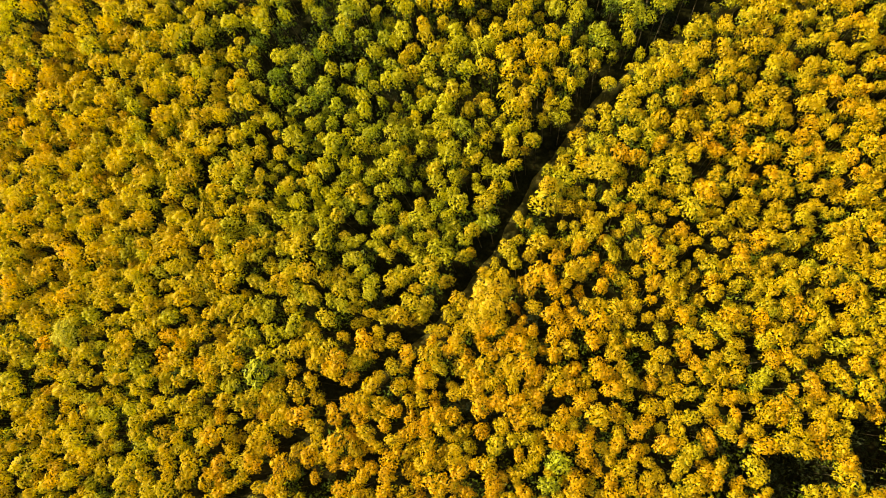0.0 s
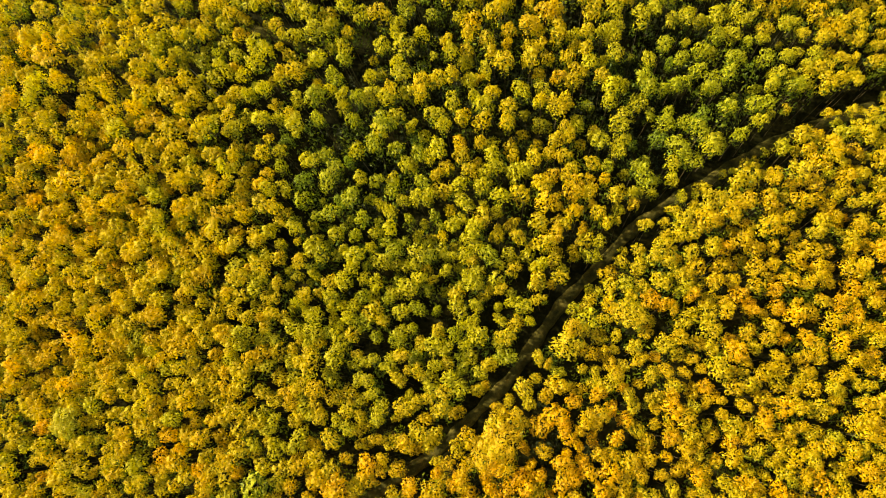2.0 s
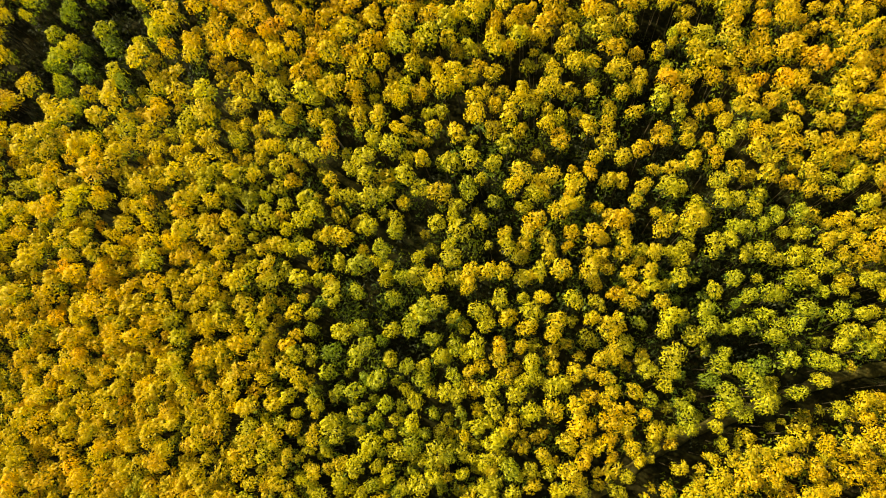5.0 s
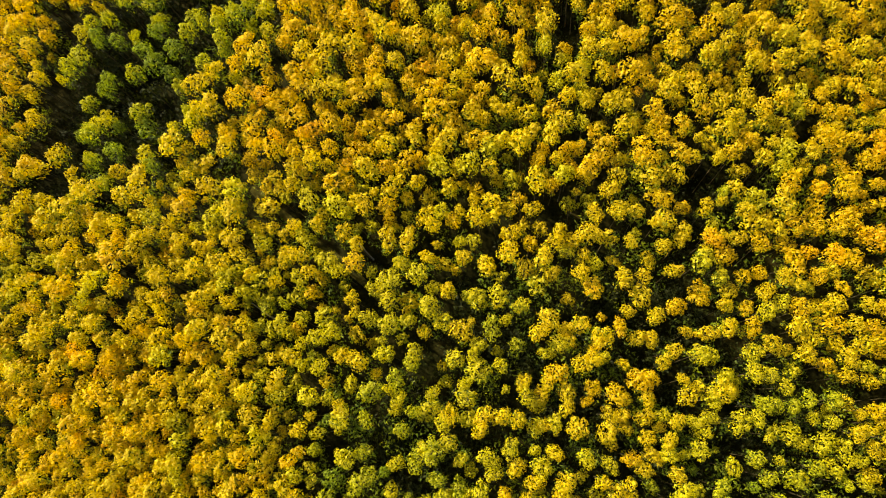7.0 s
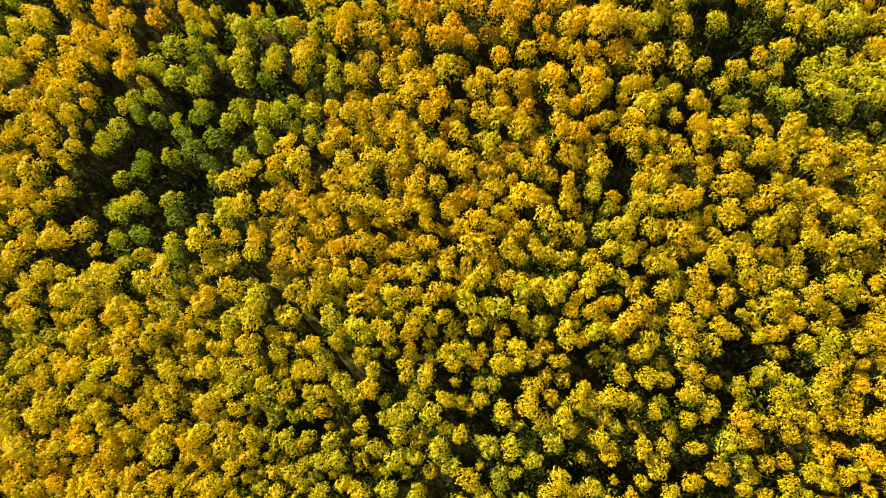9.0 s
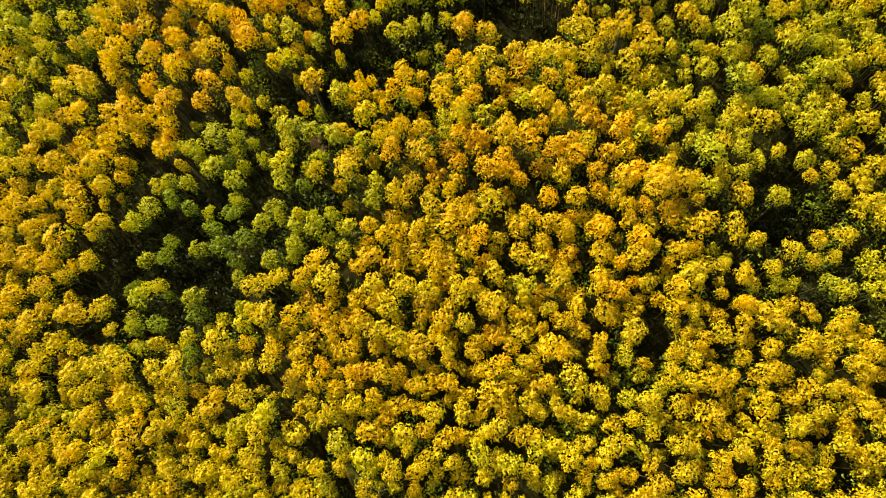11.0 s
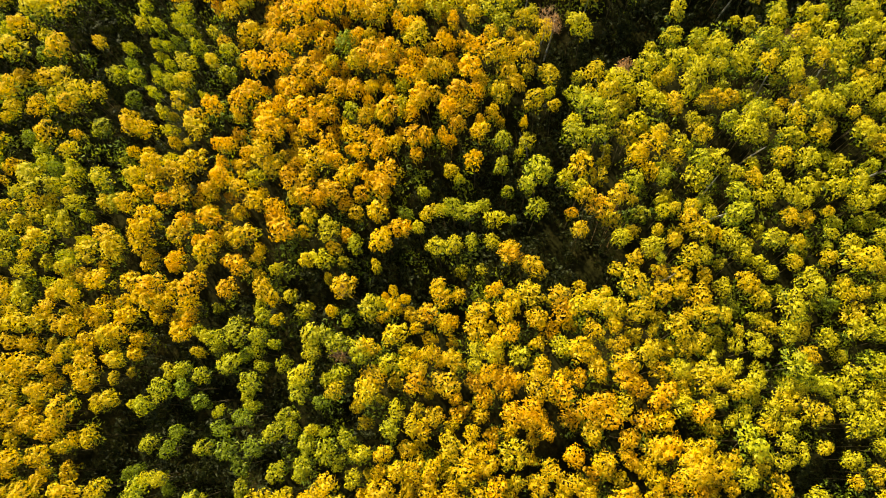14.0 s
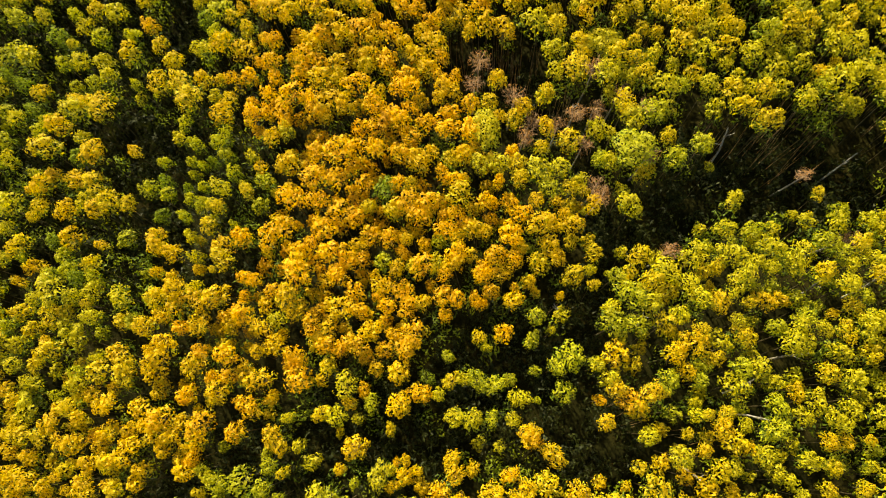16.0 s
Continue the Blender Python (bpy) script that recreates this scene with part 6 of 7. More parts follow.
CLEARING_TREES_J = [
    (-8.2, 181.2, 1.3, 3), (-2.2, 183.1, 1.9, 3), (-24, 183.8, 2.5, 3.4),
]
# leafless trees: x, y, crown radius
BARE_TREES = [
    (-24.6, 118.6, 1.2), (-27.6, 125.9, 0.9), (-5.2, 164.0, 1.2), (-15.4, 166.4, 1.3), (-16.6, 167.3, 1.5), (-26.9, 168.4, 1.4), (-20.2, 170.8, 1.3), (-27.1, 171.0, 1.5),
    (-24.1, 171.7, 1.4), (-30.5, 172.3, 1.8), (-36.0, 172.3, 1.4), (-12.5, 173.3, 1.2), (-22.7, 173.5, 1.4), (12.0, 174.4, 1.3), (-36.6, 174.9, 1.6), (-20.8, 175.7, 1.5),
    (-19.1, 178.4, 1.3), (-15.5, 178.7, 1.5), (-23.4, 179.6, 1.4), (4.9, 179.8, 0.9),
]
# the track and a foot trail through the trees
TRACK = [
    (-40.6, 2.9), (-34.1, 5.5), (-28.3, 7.6), (-21.4, 9.7), (-13.3, 11.7), (-6.1, 13.6), (0.9, 16.9), (6.6, 19.6), (12.2, 23.7),
    (17.6, 27.4), (22.8, 29.6), (29.7, 33.4), (37.2, 35.4), (41.8, 36.2), (46.5, 37.3), (51.3, 38.3), (57.7, 38.9), (64.7, 38.9),
    (69.8, 38.8),
]
TRAIL = [
    (-24.0, 89.8), (-19.5, 85.7), (-15.0, 82.0), (-11.3, 78.7), (-7.2, 75.0), (-3.4, 71.4),
]
# bare stems crowded together: x, y, reach
THICKETS = [
    (-37.7, 177.6, 3.0), (-34.6, 176.7, 2.3), (-32.1, 180.0, 2.0), (-32.0, 178.3, 2.3), (-25.2, 191.3, 2.3), (-19.4, 186.0, 2.0), (0.1, 202.8, 2.0),
    (9.9, 193.5, 2.0), (2.3, 148.0, 2.0), (-0.3, 144.7, 2.0), (7.0, 144.9, 2.0), (-24.5, 176.5, 2.6), (-17.1, 186.3, 2.0), (-13.4, 151.6, 2.0),
    (3.0, 185.3, 4.0), (-4.5, 181.6, 2.6),
]
# broken pale trunks
SNAGS = [
    (10.2, 153.6), (28.2, 164.1), (13.3, 160.1), (12.5, 168.3), (18.3, 171.6), (-3.0, 156.2), (11.8, 151.7), (9.7, 143.0),
    (-3.8, 179.8), (-23.0, 176.3), (9.5, 184.0), (-12.4, 152.6), (-6.4, 78.7), (-20.0, 70.7),
]


def field(x, y):
    """How far the leaves have turned at a place, in stages."""
    return 4.22 + 1.2 * sum(k * math.exp(-((x - a) ** 2 + (y - b) ** 2) / r ** 2) for a, b, r, k in GREENER_A + GREENER_B + GREENER_C + GOLDEN_A + GOLDEN_B + GOLDEN_C)


FEATURES = (LOWER_TREES_A + LOWER_TREES_B + LOWER_TREES_C + LOWER_TREES_D + LOWER_TREES_E + LOWER_TREES_F + LOWER_TREES_G + LOWER_TREES_H
            + LOWER_TREES_I + LOWER_TREES_J + LOWER_TREES_K + TRACK_TREES_A + TRACK_TREES_B + TRACK_TREES_C + TRACK_TREES_D + TRACK_TREES_E
            + TRACK_TREES_F + TRACK_TREES_G + TRACK_TREES_H + TRACK_TREES_I + TRACK_TREES_J + TRACK_TREES_K + TRACK_TREES_L + TRACK_TREES_M
            + TRACK_TREES_N + TRACK_TREES_O + TRACK_TREES_P + TRACK_TREES_Q + TRACK_TREES_R + MIDDLE_TREES_A + MIDDLE_TREES_B + MIDDLE_TREES_C
            + MIDDLE_TREES_D + MIDDLE_TREES_E + MIDDLE_TREES_F + MIDDLE_TREES_G + MIDDLE_TREES_H + MIDDLE_TREES_I + MIDDLE_TREES_J + MIDDLE_TREES_K
            + MIDDLE_TREES_L + MIDDLE_TREES_M + GLADE_TREES_A + GLADE_TREES_B + GLADE_TREES_C + GLADE_TREES_D + GLADE_TREES_E + GLADE_TREES_F
            + GLADE_TREES_G + GLADE_TREES_H + GLADE_TREES_I + GLADE_TREES_J + GLADE_TREES_K + GLADE_TREES_L + GLADE_TREES_M + GLADE_TREES_N
            + SLOPE_TREES_A + SLOPE_TREES_B + SLOPE_TREES_C + SLOPE_TREES_D + SLOPE_TREES_E + SLOPE_TREES_F + SLOPE_TREES_G + SLOPE_TREES_H
            + SLOPE_TREES_I + UPPER_TREES_A + UPPER_TREES_B + UPPER_TREES_C + UPPER_TREES_D + UPPER_TREES_E + UPPER_TREES_F + UPPER_TREES_G
            + UPPER_TREES_H + UPPER_TREES_I + CLEARING_TREES_A + CLEARING_TREES_B + CLEARING_TREES_C + CLEARING_TREES_D + CLEARING_TREES_E + CLEARING_TREES_F
            + CLEARING_TREES_G + CLEARING_TREES_H + CLEARING_TREES_I + CLEARING_TREES_J)
PLOTS = [[(-89.8, 145.7), (-66.5, 100.3), (33.8, 140.3), (20.8, 181.4)], [(-61.0, 119.5), (-55.5, 74.0), (53.9, 77.3), (56.0, 117.3)], [(-44.6, 93.0), (-55.5, 48.7), (52.8, 15.5), (68.1, 54.3)]]
HULL = [(-75, 16), (41, -38), (78, 24), (78, 60), (68, 118), (48, 160), (30, 192), (10, 214), (-116, 160)]


def beyond(x, y):
    """How far a place lies outside the part of the stand that is flown over; negative inside."""
    worst = -999.0
    for (ax, ay), (bx, by) in zip(HULL, HULL[1:] + HULL[:1]):
        worst = max(worst, ((x - ax) * (by - ay) - (y - ay) * (bx - ax)) / math.hypot(bx - ax, by - ay))
    return worst


def in_plot(x, y):
    """Whether the trees of a place are set one by one, and only lower ones fill in between."""
    return any(all((bx - ax) * (y - ay) - (by - ay) * (x - ax) > 0 for (ax, ay), (bx, by) in zip(q, q[1:] + q[:1])) for q in PLOTS)


def from_line(line, x, y):
    best = 999.0
    for (ax, ay), (bx, by) in zip(line, line[1:]):
        k = min(1, max(0, ((x - ax) * (bx - ax) + (y - ay) * (by - ay)) / ((bx - ax) ** 2 + (by - ay) ** 2)))
        best = min(best, math.hypot(x - ax - k * (bx - ax), y - ay - k * (by - ay)))
    return best


def in_gap(x, y, ease=1.0):
    for a, b, u, v, turn in GAPS_A + GAPS_B + GAPS_C + GAPS_D + GAPS_E:
        if abs(x - a) < 13 and abs(y - b) < 13:
            c, s = math.cos(radians(turn)), math.sin(radians(turn))
            p, q = (x - a) * c + (y - b) * s, (y - b) * c - (x - a) * s
            if (p / (u + ease)) ** 2 + (q / (v + ease)) ** 2 < 1:
                return True
    return False


def loose(x, y):
    return sum(k * math.exp(-((x - a) ** 2 + (y - b) ** 2) / d ** 2) for a, b, d, k in LOOSE)


def stand():
    """Every tree: place, turn, width, height, shape, stage of colour and how far it lies outside."""
    out, cell, taken = [], 5.0, {}

    def add(x, y, r, a, out_by, tall=1.0, under=False):
        taken.setdefault((int(x // cell), int(y // cell)), []).append((x, y, r))
        wide = r / 1.75
        high = (0.80 + 0.2 * wide) * tall * rng.normal(1, 0.055)
        shape = int(rng.integers(5) + 5 * (rng.uniform() < (0.8 if y > 115 else 0.3))) if r < 2.3 else int(SHAPES + rng.integers(BROAD))
        shape = int(SHAPES + BROAD + rng.integers(UNDER)) if under else shape
        out.append((x, y, rng.uniform(0, 360), wide, high, shape, int(np.clip(round(a), 0, 6)), out_by))

    for x, y, r, a in FEATURES:
        add(x, y, r, a + rng.normal(0, 0.35), beyond(x, y), 0.94 if r > 2.3 else 1.02)
    for x, y, r in BARE_TREES:
        taken.setdefault((int(x // cell), int(y // cell)), []).append((x, y, 0.8 * r))
    for _ in range(130000):
        x, y = rng.uniform(-165, 130), rng.uniform(-90, 265)
        out_by = beyond(x, y)
        if out_by > 48:
            continue
        r = 1.24 + 0.30 * min(1, max(0, (y - 40) / 80)) + (1.1 if out_by > 10 else 0)     # far woods: fewer, broader crowns
        r -= 0.2 * max(0, 1 - math.hypot((x - 52) / 24, (y - 40) / 40))
        r *= min(1.5, max(0.6, rng.normal(1.0, 0.2)))
        plot = in_plot(x, y)
        r *= 0.8 if plot else 1
        i, j = int(x // cell), int(y // cell)
        near = CLOSE * 0.9 * rng.uniform(0.86, 1.1) * (1 + loose(x, y)) * (1.03 + max(0, (0.8 if y < 110 else 1.2) * loose(x, y)) if plot else 1)
        if any((x - a) ** 2 + (y - b) ** 2 < (near * (r + s)) ** 2 for di in (-1, 0, 1) for dj in (-1, 0, 1) for a, b, s in taken.get((i + di, j + dj), ())):
            continue
        if from_line(TRACK, x, y) < (0.3 if x < 0 else 0.7) + (0.55 if x < 0 else 0.64) * r or from_line(TRAIL, x, y) < 0.6 * r + 0.35 or in_gap(x, y, (0.4 if y < 90 else 0.85) * r):
            continue
        add(x, y, r, field(x, y) + rng.normal(0, 0.6) - (0.8 if plot and y > 110 else 0.3 if plot or 28 < y < 75 else -0.15 if y < 28 else 0), out_by, (rng.uniform(0.72, 0.9) if y > 110 else rng.uniform(0.80, 0.96)) + (0.06 if x < -12 and y < 75 else 0) if plot else 1.0, plot)
    return out


def joined(name, verts, faces, mats, slots=None, parent=None):
    """One mesh object from arrays of corners and of faces that all have as many corners."""
    me = bpy.data.meshes.new(name)
    verts, faces = np.asarray(verts, dtype=np.float32), np.asarray(faces, dtype=np.int32)
    n, k = faces.shape
    me.vertices.add(len(verts))
    me.vertices.foreach_set("co", verts.ravel())
    me.loops.add(n * k)
    me.loops.foreach_set("vertex_index", faces.ravel())
    me.polygons.add(n)
    me.polygons.foreach_set("loop_start", np.arange(0, n * k, k, dtype=np.int32))
    me.polygons.foreach_set("loop_total", np.full(n, k, dtype=np.int32))
    for m in mats:
        me.materials.append(m)
    if slots is not None:
        me.polygons.foreach_set("material_index", np.asarray(slots, dtype=np.int32))
    me.update(calc_edges=True)
    me.validate()
    if name is None:
        return me
    ob = new(name, me)
    ob.parent = parent
    return ob


def sheet(name, xs, ys, lift, mat):
    gx, gy = np.meshgrid(xs, ys)
    z = height(gx, gy) + lift(gx, gy)
    verts = np.stack([gx, gy, z], -1).reshape(-1, 3)
    a = (np.arange(len(ys) - 1)[:, None] * len(xs) + np.arange(len(xs) - 1)).ravel()
    return joined(name, verts, np.stack([a, a + 1, a + len(xs) + 1, a + len(xs)], -1), [mat])


near_x, near_y = np.arange(-130, 131, 2.5), np.arange(-80, 231, 2.5)
far_out = np.array([40, 110, 250, 500, 900, 1500, 2300])
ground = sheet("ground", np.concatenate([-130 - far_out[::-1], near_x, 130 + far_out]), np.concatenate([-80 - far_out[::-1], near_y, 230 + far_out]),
               lambda x, y: 0.22 * np.sin(x * 0.9 + 2 * np.sin(y * 0.31)) * np.sin(y * 0.8 + x * 0.2), SHADED_SOIL)
tagged(ground, "grassy forest floor on a gentle hillside, its colour darkened for shade", "ground", kind="structure")

# ---- trees ----
rng = np.random.default_rng(7)


def tube(points, radii, sides=5):
    """Corners and four-sided faces of a tapered round limb along points."""
    verts, faces = [], []
    points = np.asarray(points, float)
    for i, (p, r) in enumerate(zip(points, radii)):
        d = points[min(i + 1, len(points) - 1)] - points[max(i - 1, 0)]
        d /= np.linalg.norm(d)
        u = np.cross(d, (0.3, 1, 0.1))
        u /= np.linalg.norm(u)
        w = np.cross(d, u)
        for k in range(sides):
            a = 2 * math.pi * k / sides
            verts.append(p + r * (math.cos(a) * u + math.sin(a) * w))
        if i:
            for k in range(sides):
                j = (k + 1) % sides
                faces.append(((i - 1) * sides + k, (i - 1) * sides + j, i * sides + j, i * sides + k))
    return np.array(verts), np.array(faces)


def stacked(pieces):
    verts, faces, n = [], [], 0
    for v, f in pieces:
        verts.append(v)
        faces.append(f + n)
        n += len(v)
    return np.concatenate(verts), np.concatenate(faces)


def trunk_shape(r, tall, limbs=4, twigs=0, sides=6):
    """A slender, slightly bent bole with rising limbs; height `tall`."""
    bend = r.normal(0, 0.18, 2)
    line = [np.array([bend[0] * math.sin(2.4 * k), bend[1] * math.sin(2 * k + 0.5) - bend[1] * math.sin(0.5), tall * k]) for k in (0, 0.3, 0.6, 0.95)]
    line[0][2] = -0.8
    pieces = [tube(line, (0.10, 0.08, 0.06, 0.02), sides)]
    for i in range(limbs):
        k = r.uniform(0.66, 0.9)
        at = line[1] + (line[3] - line[1]) * (k - 0.3) / 0.65
        a, far = r.uniform(0, 6.28), r.uniform(0.7, 1.4)
        tip = at + np.array([math.cos(a) * far, math.sin(a) * far, r.uniform(0.4, 1.1)])
        mid = (at + tip) / 2 + (0, 0, -0.12)
        pieces.append(tube([at, mid, tip], (0.045, 0.032, 0.012), 4))
        for j in range(twigs):
            b, q = r.uniform(0, 6.28), at + (tip - at) * r.uniform(0.35, 1)
            end = q + np.array([math.cos(b) * 0.55, math.sin(b) * 0.55, r.uniform(0.0, 0.6)])
            pieces.append(tube([q, end], (0.022, 0.008), 3))
    return stacked(pieces)


def crown_shape(r, sprays, size, tall=11.0, wide=1.75, deep=4.8, knobs=15):
    """A domed crown of small rounded knobs, clad in little pointed leaf sprays that lie along each knob."""
    long, side = r.uniform(1.0, 1.22), r.uniform(0, 6.28)
    cap = wide * r.uniform(0.75, 1.0)                     # how high the dome stands above its rim
    lobes = []
    for i in range(knobs):
        k = (i + 0.5) / knobs
        a, out = 2.4 * i + side + r.normal(0, 0.25), math.sqrt(k) * r.uniform(0.9, 1.08)
        far = wide * 0.74 * out
        z = tall - cap * (1 - math.sqrt(max(0.0, 1 - 0.86 * k))) - 0.25 * wide + r.normal(0, 0.09 * wide)
        lobes.append((math.cos(a) * far * long, math.sin(a) * far / long, z, wide * r.uniform(0.22, 0.36) * min(1.0, (18 / knobs) ** 0.4)))
    for i in range(7):                                    # lower boughs
        a, far = side + 0.9 * i + r.normal(0, 0.3), wide * r.uniform(0.35, 0.78)
        lobes.append((math.cos(a) * far, math.sin(a) * far, tall - deep * r.uniform(0.42, 0.9), wide * r.uniform(0.26, 0.38)))
    lobes = np.array(lobes)
    weight = lobes[:, 3] ** 2 * np.where(np.arange(len(lobes)) < knobs, 1.0, 0.7)
    m = sprays * 5
    pick = r.choice(len(lobes), m, p=weight / weight.sum())
    d = r.normal(size=(m, 3))
    d[:, 2] += 0.35
    d /= np.linalg.norm(d, axis=1)[:, None]
    p = lobes[pick, :3] + d * (lobes[pick, 3] * r.uniform(0.70, 1.14, m))[:, None] * (1, 1, 1.15) + r.normal(0, 0.025 * wide, (m, 3))
    gap = np.linalg.norm((p[:, None] - lobes[None, :, :3]) / (1, 1, 1.15), axis=2) / lobes[None, :, 3]
    gap[np.arange(m), pick] = 9
    keep = np.flatnonzero((gap.min(1) > 0.74) & (d[:, 2] > -0.7))[:sprays]
    p, d, m = p[keep], d[keep], len(keep)
    d = d + (0, 0, 0.15) + r.normal(0, 0.13, (m, 3))
    d /= np.linalg.norm(d, axis=1)[:, None]
    u = np.cross((p - lobes[pick[keep], :3]) * (1, 1, 0) + (0, 0, 0.5 * wide) + r.normal(0, 0.3 * wide, (m, 3)), d)   # the sprays rise and spread
    u /= np.linalg.norm(u, axis=1)[:, None]
    w = np.cross(d, u)
    s = size * r.uniform(0.6, 1.4, m)[:, None]
    corners = np.stack([p - u * s * 0.30 - w * s * 0.5, p + u * s * 0.30 - w * s * 0.4, p + w * s * r.uniform(0.6, 1.0, m)[:, None] + u * s * r.uniform(-0.25, 0.25, m)[:, None]], 1)
    fall = (tall - p[:, 2] + r.normal(0, 0.4, m)) / deep        # inner and lower leaves turn last; their darker greens carry some shade too
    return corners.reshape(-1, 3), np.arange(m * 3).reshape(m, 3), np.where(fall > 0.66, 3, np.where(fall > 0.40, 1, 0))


SHAPES, BROAD, UNDER = 10, 3, 4        # the first half deep crowns, the second round ones; then broad spreading ones and those under the canopy
TRUNKS = [trunk_shape(np.random.default_rng(100 + i), 10.2, 3 if i < SHAPES else 6) for i in range(SHAPES + BROAD + UNDER)]
SLIM = [trunk_shape(np.random.default_rng(100 + i), 10.2, 0, 0, 3) for i in range(SHAPES + BROAD + UNDER)]
CROWNS = [crown_shape(np.random.default_rng(200 + i), 470, 0.272, deep=3.6 if i < 5 else 2.8, knobs=11 + i % 5) for i in range(SHAPES)]
CROWNS += [crown_shape(np.random.default_rng(220 + i), 1700, 0.17, deep=3.0, knobs=34) for i in range(BROAD)]
CROWNS += [crown_shape(np.random.default_rng(240 + i), 250, 0.37, deep=3.0, knobs=10 + i) for i in range(UNDER)]
PLAIN = [crown_shape(np.random.default_rng(300 + i), 110, 0.66, deep=3.6 if i < 5 else 2.8) for i in range(SHAPES + BROAD + UNDER)]
FAR = [crown_shape(np.random.default_rng(350 + i), 50, 1.2) for i in range(SHAPES + BROAD + UNDER)]
POLES = [tube([(0, 0, -0.8), (0.1, 0, 5), (0, 0.1, 9.8)], (0.10, 0.08, 0.02), 3)] * (SHAPES + BROAD + UNDER)
crown_meshes, trunk_meshes = {}, {}


def upright(x, y, turn, wide, tall):
    """The pose of a tree: turned, stretched, and leaning uphill where the slope is steepest."""
    k = min(1, max(0, (y - 50) / 80))
    lx, ly = -0.04 - 0.07 * k + 0.03 * math.sin(x * 3.1 + y), 0.02 + 0.03 * k + 0.03 * math.sin(y * 2.7 - x)
    lean = Matrix(((1, 0, lx, 0), (0, 1, ly, 0), (0, 0, 1, 0), (0, 0, 0, 1)))
    long = 1 + 0.1 * math.sin(x * 12.9 + y * 7.3)
    return Matrix.Translation((x - 9 * lx, y - 9 * ly, float(height(x - 9 * lx, y - 9 * ly)) + 0.18 * 9 * ly)) @ lean @ pose(0, 0, 0, 0, 0, turn) @ Matrix.Diagonal((wide * long, wide / long, tall, 1))


def squat(wide, tall):
    """A narrow tree has a shallow crown too: draws the crown together below its top."""
    k = min(1.0, 0.12 + 0.98 * wide) / tall
    return Matrix.Translation((0, 0, 11 * (1 - k))) @ Matrix.Diagonal((1, 1, k, 1))


def aspen_tree(kind, x, y, turn, wide, tall, shape, stage):
    tree = new(kind)
    tree.matrix_basis = upright(x, y, turn, wide, tall)
    tagged(tree, "slender aspen with a " + STAGES[stage][0] + " autumn crown in a dense stand", "tree", "aspens of the stand")
    for name, store, key in (("trunk", trunk_meshes, shape), ("crown", crown_meshes, (shape, stage))):
        if key in store:
            new(name, store[key]).parent = tree
        elif name == "trunk":
            store[key] = joined(name, *TRUNKS[shape], [BARK], parent=tree).data
        else:
            v, f, low = CROWNS[shape]
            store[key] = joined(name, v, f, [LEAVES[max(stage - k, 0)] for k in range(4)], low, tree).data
    tree.children[1].matrix_basis = squat(wide, tall)
    return tree


def placed(data, x, y, turn, wide, tall, crown=False):
    m = np.array(upright(x, y, turn, wide, tall) @ squat(wide, tall) if crown else upright(x, y, turn, wide, tall))
    return data[0] @ m[:3, :3].T + m[:3, 3], data[1]


spots = stand()
spots.sort(key=lambda s: s[7])

KINDS = ["green_aspen", "green_aspen", "lime_aspen", "yellow_green_aspen", "yellow_aspen", "golden_aspen", "orange_aspen"]
kinds, rest = {}, []
for spot in spots:
    kind = KINDS[spot[6]]
    if kinds.get(kind, 0) < PICKED and spot[7] < -4 and spot[5] < SHAPES + BROAD:
        kinds[kind] = kinds.get(kind, 0) + 1
        aspen_tree(kind, *spot[:7])
    else:
        rest.append(spot)

verts, faces, slots, boles, n = [], [], [], [], 0
for x, y, turn, wide, tall, shape, stage, out_by in rest:
    crown = (CROWNS if out_by < -4 else PLAIN if out_by < 8 else FAR)[shape]
    v, f = placed(crown, x, y, turn, wide, tall, True)
    verts.append(v)
    faces.append(f + n)
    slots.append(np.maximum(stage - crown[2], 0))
    n += len(v)
    boles.append(placed((SLIM if out_by < 1 else POLES)[shape], x, y, turn, wide, tall))
woods = tagged(new("aspen_woods"), "dense aspen woods in yellow, gold and green autumn leaf", "woods", kind="stuff")
joined("crowns", np.concatenate(verts), np.concatenate(faces), LEAVES, np.concatenate(slots), woods)
joined("trunks", *stacked(boles), [BARK], parent=woods)


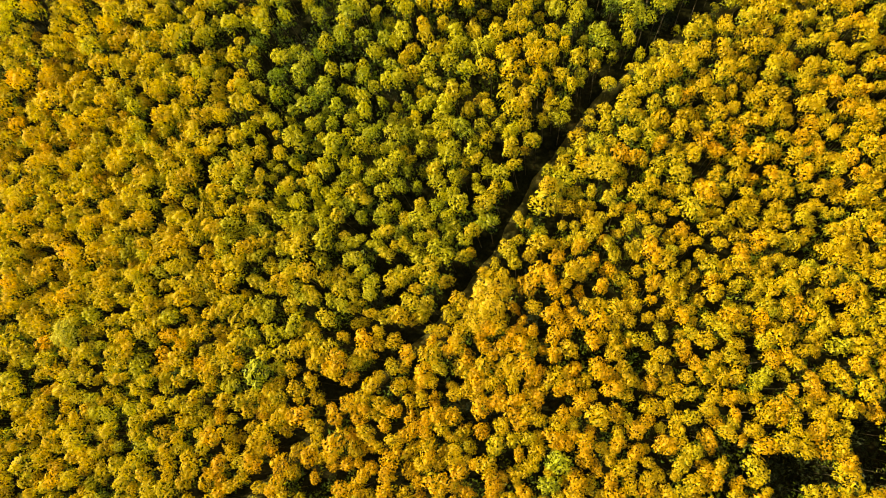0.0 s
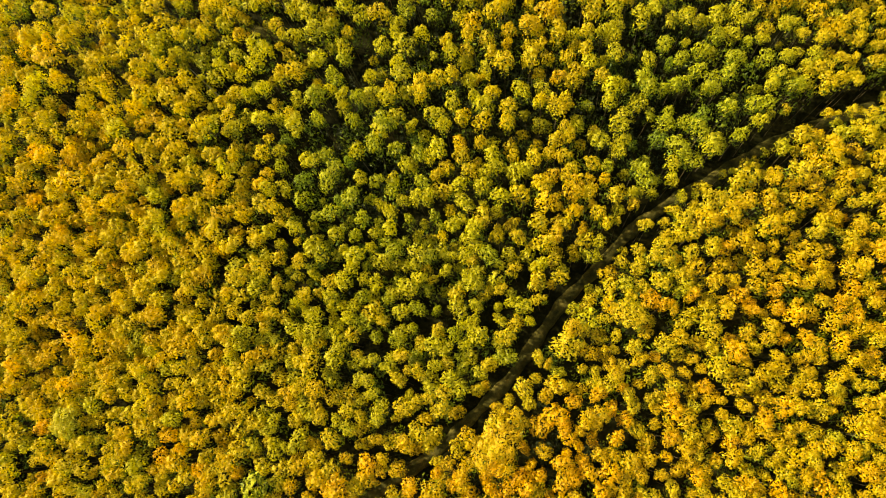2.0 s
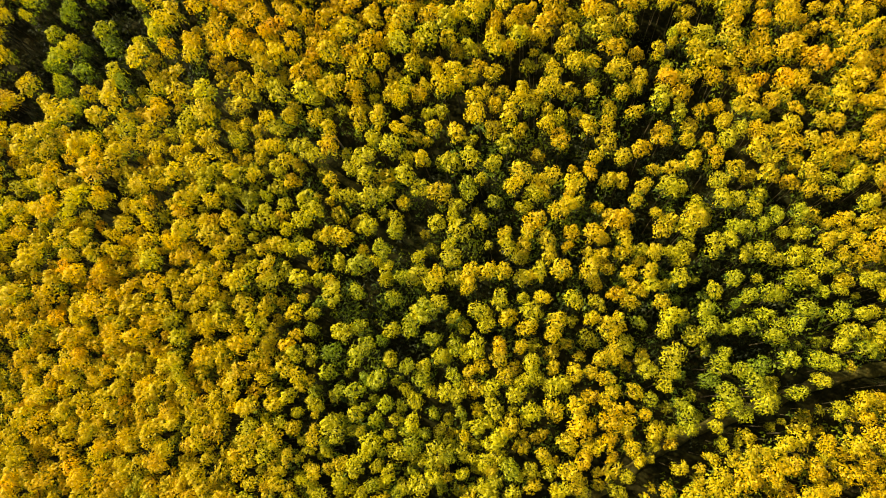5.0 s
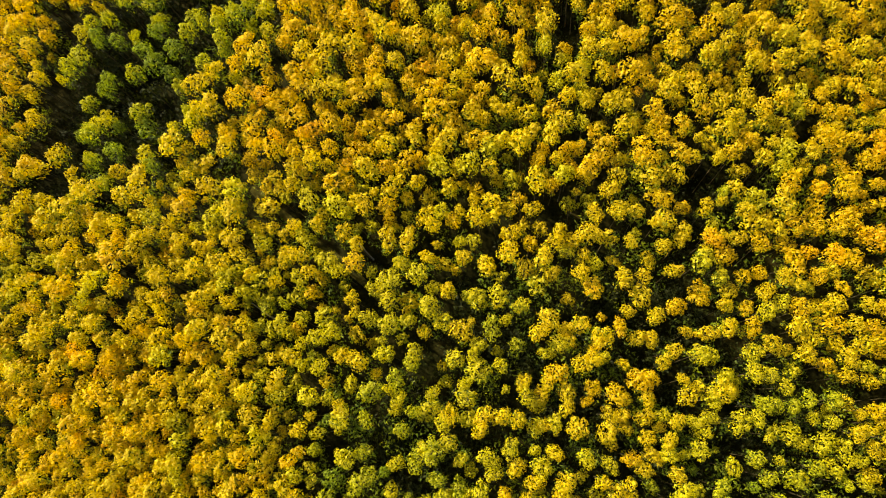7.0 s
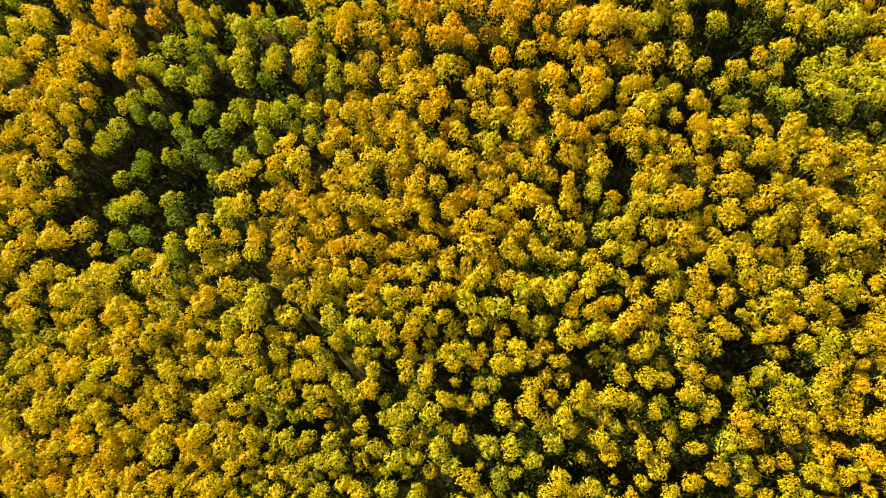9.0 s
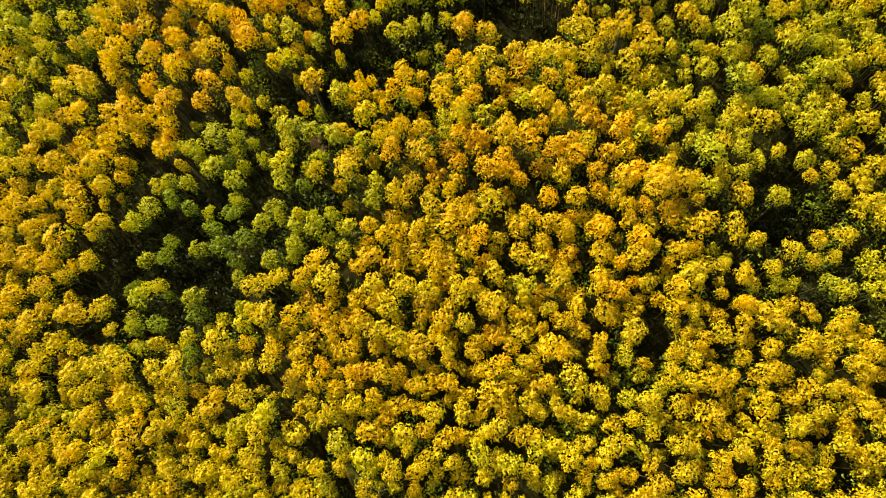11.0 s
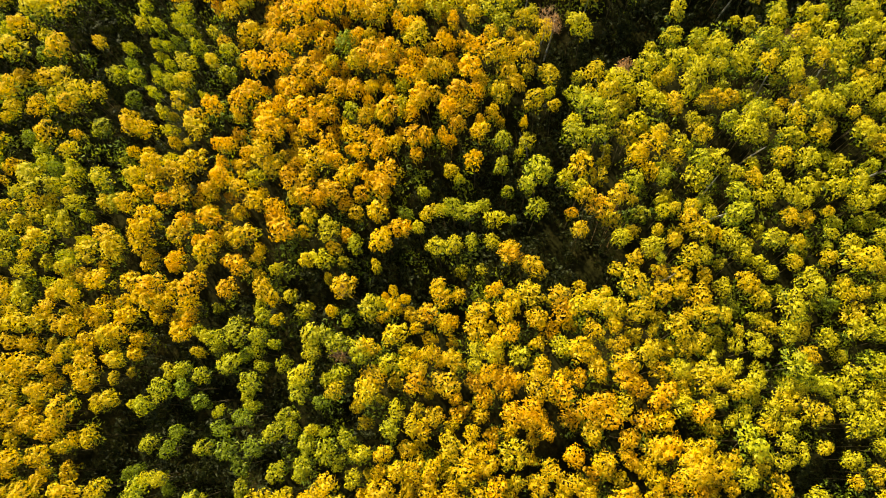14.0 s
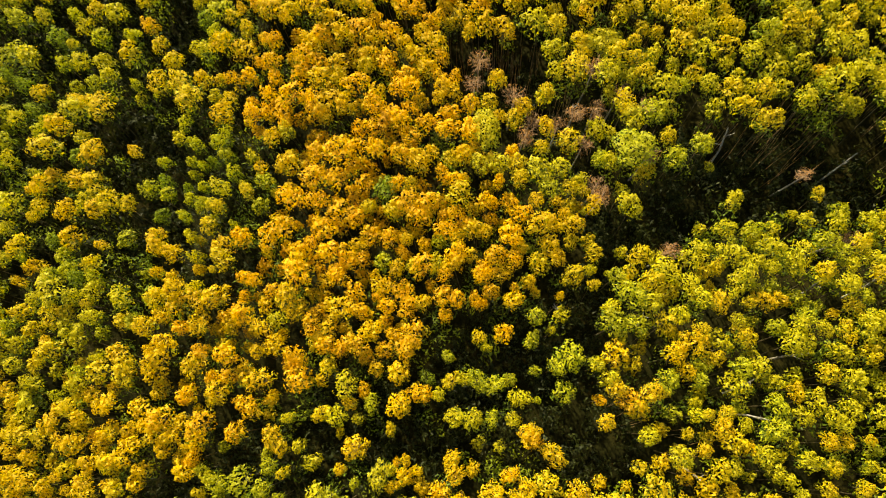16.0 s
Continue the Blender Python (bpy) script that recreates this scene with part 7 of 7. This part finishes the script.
# ---- leafless trees, thickets and broken trunks ----
def bare_tree(x, y, r, seed):
    g = np.random.default_rng(seed)
    tree = tagged(new("bare_aspen"), "leafless dead aspen with pinkish grey twigs beside the clearing", "tree", "leafless aspens")
    tree.matrix_basis = pose(x, y, float(height(x, y)), 0, 0, g.uniform(0, 360))
    tall = g.uniform(8.6, 10.4)
    joined("trunk", *tube([(0, 0, -0.8), (g.normal(0, 0.15), g.normal(0, 0.15), tall * 0.5), (g.normal(0, 0.2), g.normal(0, 0.2), tall)], (0.12, 0.085, 0.025), 6), [PALE], parent=tree)
    pieces = []
    for i in range(24):
        k = g.uniform(0.76, 0.97)
        a, far = g.uniform(0, 6.28), r * g.uniform(0.55, 1.05)
        at = np.array([0, 0, tall * k])
        tip = at + (math.cos(a) * far, math.sin(a) * far, g.uniform(0.1, 0.7))
        pieces.append(tube([at, (at + tip) / 2 + (0, 0, 0.12), tip], (0.036, 0.026, 0.012), 3))
        for j in range(8):
            c, q = g.uniform(0, 6.28), at + (tip - at) * g.uniform(0.35, 1)
            pieces.append(tube([q, q + np.array([math.cos(c), math.sin(c), g.uniform(0.0, 0.9)]) * g.uniform(0.25, 0.55)], (0.02, 0.009), 3))
    joined("twig_crown", *stacked(pieces), [DEAD], parent=tree)
    v, f, low = crown_shape(g, 130 if seed % 3 else 40, 0.2, tall + 0.2, r, 2.4)
    tagged(joined("withered_foliage", v, f, [WITHERED], parent=tree), "sparse withered brown leaves")


for i, (x, y, r) in enumerate(BARE_TREES):
    bare_tree(x, y, r, 500 + i)


def broken_trunk(x, y, seed):
    g = np.random.default_rng(seed)
    tree = tagged(new("broken_trunk"), "pale broken aspen trunk leaning among the trees", "dead trunk", "broken trunks")
    tree.matrix_basis = pose(x, y, float(height(x, y)), 0, 0, g.uniform(0, 360))
    tall, lean = g.uniform(6.5, 9), g.uniform(0.5, 2.2)
    joined("trunk", *tube([(0, 0, -0.4), (lean * 0.35, 0.1, tall * 0.5), (lean, 0, tall)], (0.12, 0.10, 0.06), 7), [PALE], parent=tree)
    for k, s in ((0.6, 1), (0.8, -1)):
        joined("stub", *tube([(lean * k, 0, tall * k), (lean * k + s * 0.7, g.normal(0, 0.4), tall * k + 0.6)], (0.05, 0.02), 4), [PALE], parent=tree)


for i, (x, y) in enumerate(SNAGS):
    broken_trunk(x, y, 700 + i)

g = np.random.default_rng(11)
stems = []
for x, y, reach in THICKETS:
    for i in range(int(2.4 * reach * reach)):
        a, d = g.uniform(0, 6.28), reach * 1.3 * math.sqrt(g.uniform())
        px, py, tall = x + d * math.cos(a), y + d * math.sin(a), g.uniform(4.5, 8.5)
        base, lean = np.array([px, py, float(height(px, py)) - 0.3]), g.normal(0, 0.35, 2)
        stems.append(tube([base, base + (*(lean * 0.4 + (-0.05 * tall, 0.04 * tall)), tall * 0.5), base + (*(lean + (-0.1 * tall, 0.08 * tall)), tall)], (0.04, 0.032, 0.012), 4))
joined("bare_stems", *stacked(stems), [STEM])
tagged(bpy.data.objects["bare_stems"], "thicket of bare brown aspen saplings under the canopy", "saplings", kind="stuff")

# ---- track, trail and undergrowth ----


def strip(name, line, wide, label):
    """A trodden way along a line, its rounded edges sunk into the ground."""
    pts = []
    for (ax, ay), (bx, by) in zip(line, line[1:]):
        n = max(2, int(math.hypot(bx - ax, by - ay) / 0.8))
        pts += [(ax + (bx - ax) * k / n, ay + (by - ay) * k / n) for k in range(n)]
    pts = np.array(pts)
    for _ in range(6):
        pts[1:-1] = (pts[:-2] + 2 * pts[1:-1] + pts[2:]) / 4
    d = np.gradient(pts, axis=0)
    d /= np.linalg.norm(d, axis=1)[:, None]
    side = np.stack([-d[:, 1], d[:, 0]], -1)
    across = [(-1.25, -0.35), (-1.0, 0.2), (-0.5, 0.24), (-0.25, 0.27), (0, 0.3), (0.25, 0.27), (0.5, 0.24), (1.0, 0.2), (1.25, -0.35)]
    verts = []
    for i, (p, s) in enumerate(zip(pts, side)):
        w = wide / 2 * (1 + 0.18 * math.sin(i * 0.7) + 0.1 * math.sin(i * 1.9))
        for k, lift in across:
            x, y = p + s * w * k
            verts.append((x, y, float(height(x, y)) + lift))
    m = len(across)
    a = (np.arange(len(pts) - 1)[:, None] * m + np.arange(m - 1)).ravel()
    ob = joined(name, verts, np.stack([a, a + m, a + m + 1, a + 1], -1), [TRAIL_SOIL])
    tagged(ob, label, "path", kind="structure")


strip("track", TRACK, 1.5, "grassy brown vehicle track through the aspen stand")
strip("foot_trail", TRAIL, 1.1, "narrow bare earth trail between the trees")

g = np.random.default_rng(23)
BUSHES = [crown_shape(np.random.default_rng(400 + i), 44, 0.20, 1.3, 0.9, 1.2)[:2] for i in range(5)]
SAPLINGS = [crown_shape(np.random.default_rng(430 + i), 48, 0.27, 6.0, 1.25, 3.0)[:2] for i in range(6)]
bushes, saplings = [], []
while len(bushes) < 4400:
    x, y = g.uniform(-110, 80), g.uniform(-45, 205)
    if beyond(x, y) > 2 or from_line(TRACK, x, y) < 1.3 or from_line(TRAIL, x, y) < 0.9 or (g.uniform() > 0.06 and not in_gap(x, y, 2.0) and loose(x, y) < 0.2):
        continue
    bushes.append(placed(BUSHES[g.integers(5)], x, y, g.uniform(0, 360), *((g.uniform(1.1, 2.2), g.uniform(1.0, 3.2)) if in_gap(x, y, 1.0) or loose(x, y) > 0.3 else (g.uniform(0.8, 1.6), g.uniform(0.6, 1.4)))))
while len(saplings) < 4000:
    x, y = g.uniform(-110, 80), g.uniform(-45, 205)
    if beyond(x, y) > 2 or from_line(TRACK, x, y) < 1.8 or from_line(TRAIL, x, y) < 1.2 or in_gap(x, y, 1.0) or loose(x, y) > 0.8:
        continue
    saplings.append(placed(SAPLINGS[g.integers(6)], x, y, g.uniform(0, 360), g.uniform(0.9, 1.5), g.uniform(0.75, 1.4)))
joined("undergrowth", *stacked(bushes), [SHADED_SHRUB])
tagged(bpy.data.objects["undergrowth"], "low green shrubs and ferns on the forest floor, darkened for shade", "undergrowth", kind="stuff")
joined("young_aspens", *stacked(saplings), LEAVES[0:2], np.repeat(g.integers(0, 2, len(saplings)), [len(f) for v, f in saplings]))
tagged(bpy.data.objects["young_aspens"], "green leafy aspen saplings under the taller crowns", "saplings", kind="stuff")
